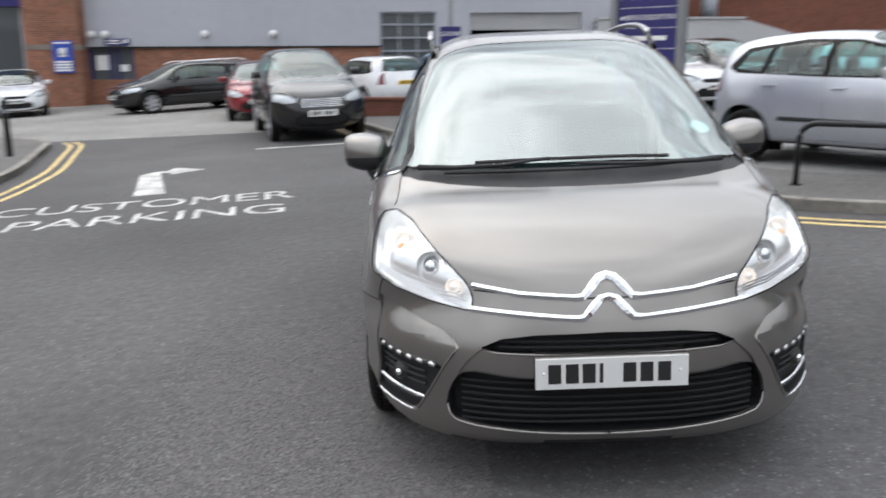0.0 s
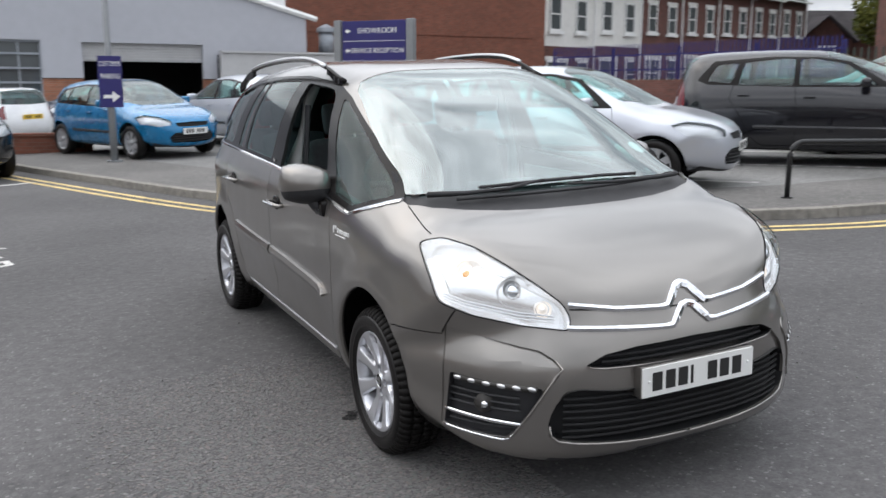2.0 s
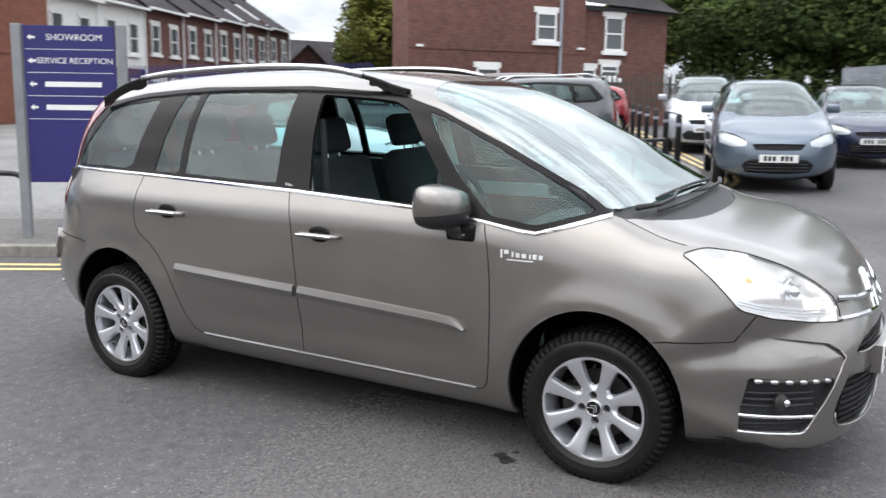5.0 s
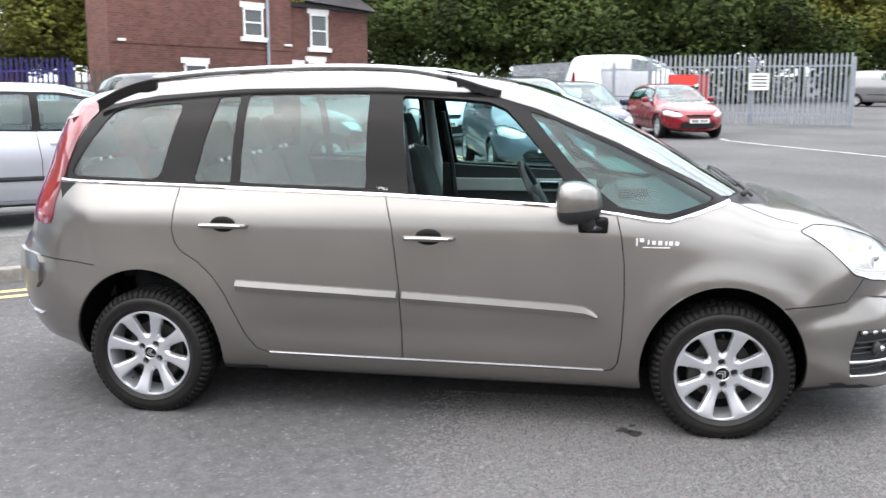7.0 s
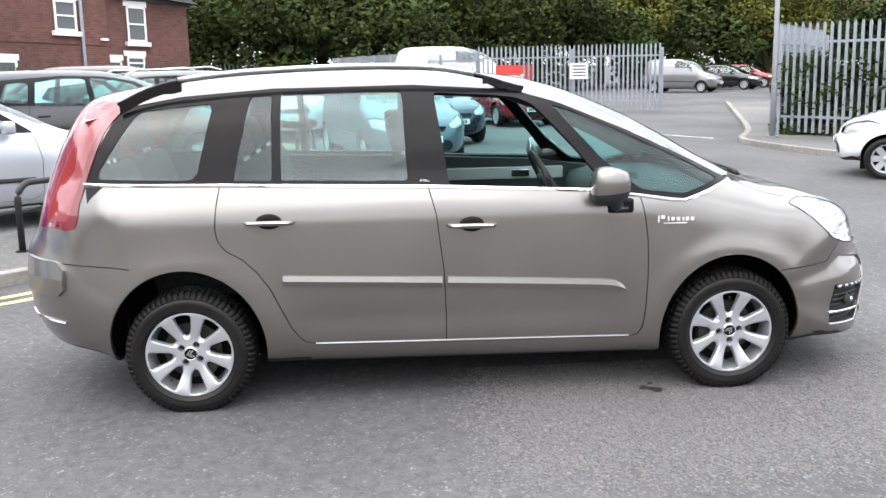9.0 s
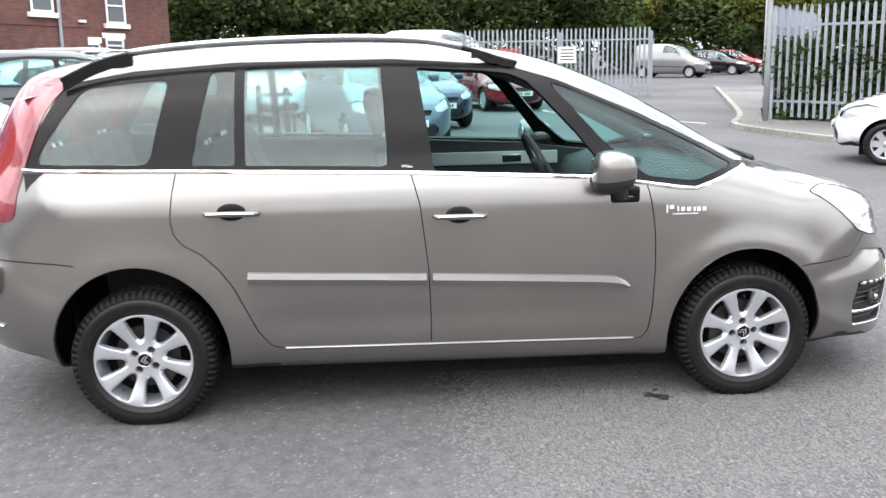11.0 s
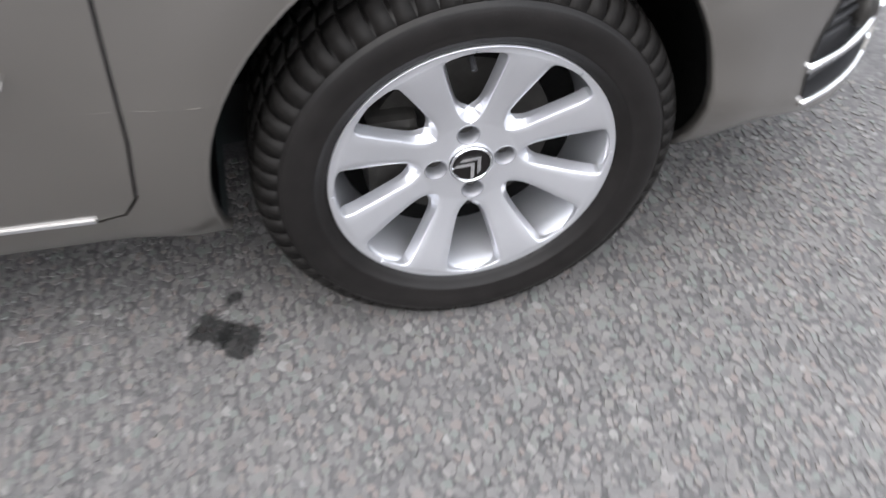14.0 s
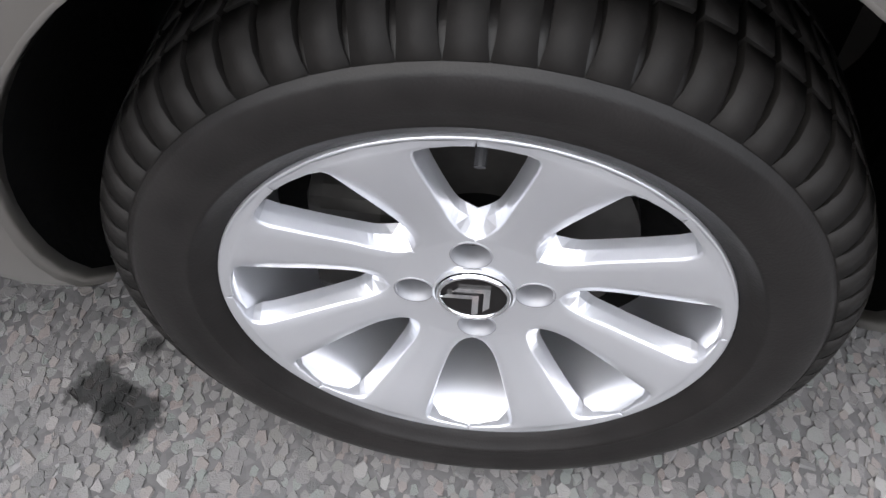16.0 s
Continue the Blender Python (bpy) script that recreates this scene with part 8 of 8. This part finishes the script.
# ---- direction sign on the kerb ----
a, b = Vector((1.4, 6.86)), Vector((1.98, 6.06))
d = b - a
sg = empty("direction_sign", site(a.x, a.y, math.degrees(math.atan2(d.y, d.x)), 0.1), "navy direction sign with white lettering between two grey posts", "sign")
L = d.length
z1 = 2.08
panel = part("panel", boxed(0.06, L - 0.06, -0.015, 0.015, 0.55, z1, bevel=0.003), M_NAVY, sg, "navy enamelled panel")
for x in (0.0, L):
    part("post", boxed(x - 0.045, x + 0.045, -0.04, 0.04, -0.1, z1 + 0.012, bevel=0.008), M_STEEL, sg)
turn = Matrix.Rotation(radians(90), 4, "X")
for k, words in enumerate(("SHOWROOM", "SERVICE RECEPTION")):
    text_mesh("lettering", words, 0.088 if k == 0 else 0.079, M_WHITE, panel, Matrix.Translation((L / 2 + 0.05, -0.018, z1 - 0.115 - 0.225 * k)) @ turn)
for k in range(4):
    z = z1 - 0.115 - 0.225 * k
    bm = bmesh.new()
    pts = [(0.1, z), (0.135, z + 0.03), (0.135, z + 0.011), (0.175, z + 0.011), (0.175, z - 0.011), (0.135, z - 0.011), (0.135, z - 0.03)]
    bm.faces.new([bm.verts.new((p, -0.018, q)) for p, q in pts[::-1]])
    part("arrow", bm, M_WHITE, panel)
    if k > 1:
        part("bar", boxed(0.25, L - 0.2, -0.019, -0.016, z - 0.025, z + 0.025), M_WHITE, panel)
    part("rule", boxed(0.08, L - 0.08, -0.018, -0.014, z - 0.116, z - 0.111), M_WHITE, panel)

# ---- notices on the gate, low wall, bay lines, road words ----
p = site(26.89, -2.98).translation
ban = empty("banner", pose(p.x - 0.12, p.y, p.z + 0.75, 0, 0, -76), "red banner with a dark swoosh tied to the fence", "banner")
part("cloth", boxed(-0.7, 0.7, -0.01, 0.01, 0.0, 0.92), M_REDS, ban)
bm = bmesh.new()
tube(bm, [(-0.3, -0.02, 0.42), (-0.05, -0.02, 0.5), (0.15, -0.02, 0.45), (0.4, -0.02, 0.62)], [0.05, 0.09, 0.08, 0.03], 6)
part("swoosh", bm, M_WHITE, ban)
bm = bmesh.new()
tube(bm, [(0.0, -0.03, 0.42), (0.2, -0.03, 0.5), (0.42, -0.03, 0.45)], [0.03, 0.07, 0.03], 6)
part("swoosh", bm, M_BLACK, ban)
p = site(26.3, -5.2).translation
nb = empty("notice_board", pose(p.x - 0.12, p.y, p.z + 1.15, 0, 0, -76), "small white notice on the gate", "notice")
part("board", boxed(-0.35, 0.35, -0.01, 0.01, 0, 0.55), M_WHITE, nb)
for k in range(4):
    part("bar", boxed(-0.26, 0.26, -0.014, -0.01, 0.1 + 0.11 * k, 0.14 + 0.11 * k), M_GREYP, nb)
lw = empty("low_wall", site(-3.1, 17.0, -6), "low brown brick wall beside the car park", "wall")
part("brickwork", boxed(0, 2.5, 0, 0.22, -0.2, 0.5), M_BROWN, lw)
part("coping", boxed(-0.03, 2.53, -0.03, 0.25, 0.5, 0.56), M_BROWN, lw)
for k in range(6):
    bm = bmesh.new()
    x, y = 6.2 + 2.55 * k, 4.75 + (0.1 if k < 3 else 0.9 * (k - 2.5))
    ribbon(bm, [Vector((x, y, 0)), Vector((x - 2.7, y + 3.6, 0))], [Vector((x + 0.1, y + 0.05, 0)), Vector((x - 2.6, y + 3.65, 0))], 0.096)
    tagged(on_slope(part("bay_line", bm, M_LINE)), "white painted bay line", "road marking", kind="structure")
for pts in ([(19.6, -3.2), (18.6, -3.1), (14.0, -5.55)],):
    ln = smooth_line(pts, 0.5)
    painted("edge_line", ln, 0.05, -0.05, M_LINE, "thin white edge line across the yard")


def road_word(body, cx, cy, width, depth, rz):
    ob = text_mesh("road_words", body, 1.0, M_LINE, None, Matrix.Identity(4))
    xs = [v.co.x for v in ob.data.vertices]
    ys = [v.co.y for v in ob.data.vertices]
    sx, sy = width / (max(xs) - min(xs)), depth / (max(ys) - min(ys))
    ob.matrix_world = SLOPE @ pose(cx, cy, 0.004, 0, 0, rz) @ Matrix.Diagonal((sx, sy, 1, 1)) @ Matrix.Translation((-(max(xs) + min(xs)) / 2, -(max(ys) + min(ys)) / 2, 0))
    ob.name = "road_words"
    return tagged(ob, "worn white road lettering on the asphalt", "road marking", kind="structure")


road_word("CUSTOMER", -3.95, 6.0, 3.25, 0.56, 12.0)
road_word("PARKING", -3.65, 5.13, 2.75, 0.56, 12.0)
bm = bmesh.new()
pts = [(-4.33, 6.6), (-4.9, 8.55), (-4.78, 8.85), (-4.62, 8.93), (-4.62, 9.28), (-4.1, 8.95), (-4.45, 8.5), (-4.5, 8.72), (-4.66, 8.68), (-3.98, 6.72)]
bm.faces.new([bm.verts.new((x, y, 0.004)) for x, y in pts[::-1]])
bmesh.ops.recalc_face_normals(bm, faces=bm.faces)
tagged(on_slope(part("road_arrow", bm, M_LINE)), "worn white right-turn arrow on the asphalt", "road marking", kind="structure")
bm = bmesh.new()
ribbon(bm, [Vector((-3.9, 11.6, 0)), Vector((-1.9, 12.1, 0))], [Vector((-3.88, 11.45, 0)), Vector((-1.88, 11.95, 0))], 0.004)
tagged(on_slope(part("give_way_line", bm, M_LINE)), "faint white line across the side road", "road marking", kind="structure")
# plain row of walls added behind the camera, out of view, for reflections and shade only
back = tagged(new("wall_behind"), "unseen plain brick wall added for reflections", "wall", kind="structure")
part("reflection_wall", boxed(-40, -39.5, -40, 40, -2, 3.5), M_HOUSE, back)
part("reflection_wall", boxed(-40, 30, -40.5, -40, -2, 3.0), M_HOUSE, back)


# ---- loose chips of the worn asphalt by the front wheel ----
def chip_stone(name):
    """Grey, buff and pinkish road stone, one shade a stone."""
    m = shader(name, (0.12, 0.118, 0.116), 0.75, spec=0.4, bump=0.25, bscale=500)
    n, l = m.node_tree.nodes, m.node_tree.links
    g, r = n.new("ShaderNodeNewGeometry"), n.new("ShaderNodeValToRGB")
    e = r.color_ramp.elements
    e[0].position, e[0].color = 0.0, (0.085, 0.085, 0.084, 1)
    e[1].position, e[1].color = 1.0, (0.19, 0.185, 0.18, 1)
    for p, c in ((0.12, (0.115, 0.11, 0.11, 1)), (0.55, (0.139, 0.131, 0.13, 1)), (0.7, (0.125, 0.133, 0.127, 1)), (0.84, (0.15, 0.128, 0.123, 1)), (0.97, (0.162, 0.153, 0.151, 1))):
        e.new(p).color = c
    l.new(g.outputs["Random Per Island"], r.inputs["Fac"])
    l.new(r.outputs["Color"], n["Principled BSDF"].inputs["Base Color"])
    return oil_spots(m)


rng = np.random.default_rng(11)
vs, fs = [], []
pitch = 0.0132
for gx in np.arange(-2.1, -0.42, pitch):
    for gy in np.arange(-1.2, 1.5, pitch):
        edge = min(gx + 2.1, 0.45, gy + 1.2, 1.5 - gy) / 0.45
        if rng.random() > min(1.0, edge) * 0.97:
            continue
        cx, cy = gx + rng.uniform(-0.35, 0.35) * pitch, gy + rng.uniform(-0.35, 0.35) * pitch
        r = pitch * rng.uniform(0.52, 0.95)
        m = int(rng.integers(4, 7))
        a0 = rng.uniform(0, 6.28)
        squeeze, top = rng.uniform(0.5, 1.0), rng.uniform(0.0003, 0.0026)
        tilt = rng.uniform(-0.16, 0.16, 2)
        k = len(vs)
        for lvl in (0, 1):
            for j in range(m):
                t = a0 + (j + rng.uniform(-0.42, 0.42)) * 6.283 / m
                q = r * (1.06 if lvl == 0 else 0.92)
                dx, dy = q * math.cos(t), q * math.sin(t) * squeeze
                vs.append((cx + dx, cy + dy, -0.002 if lvl == 0 else top + dx * tilt[0] + dy * tilt[1]))
        fs.append(tuple(range(k + m, k + 2 * m)))
        for j in range(m):
            fs.append((k + j, k + (j + 1) % m, k + m + (j + 1) % m, k + m + j))
me = bpy.data.meshes.new("road_chips")
me.from_pydata(vs, [], fs)
me.materials.append(chip_stone("road_stone"))
chips = on_slope(new("road_chips", me))
tagged(chips, "grey and pinkish stone chips of the worn asphalt", "road stones", kind="stuff")

# ---- loose grit strewn over the yard ----
vs, fs = [], []
for _ in range(420):
    if rng.random() < 0.35:
        cx, cy = rng.normal(2.2, 0.5), rng.normal(-0.9, 0.45)
    else:
        cx, cy = rng.uniform(-6.0, 3.0), rng.uniform(-4.0, 4.5)
    r = rng.uniform(0.003, 0.009)
    k = len(vs)
    for lvl, q in ((0.0, 1.0), (0.55, 0.9), (0.95, 0.45)):
        for j in range(5):
            t = (j + rng.uniform(-0.3, 0.3)) * 6.283 / 5
            vs.append((cx + r * q * math.cos(t), cy + r * q * math.sin(t), r * lvl))
    for lvl in (0, 5):
        for j in range(5):
            fs.append((k + lvl + j, k + lvl + (j + 1) % 5, k + lvl + 5 + (j + 1) % 5, k + lvl + 5 + j))
    fs.append(tuple(range(k + 10, k + 15)))
me = bpy.data.meshes.new("loose_grit")
me.from_pydata(vs, [], fs)
me.materials.append(chip_stone("grit_stone"))
tagged(on_slope(new("loose_grit", me)), "loose pale grit scattered on the asphalt", "grit", kind="stuff")
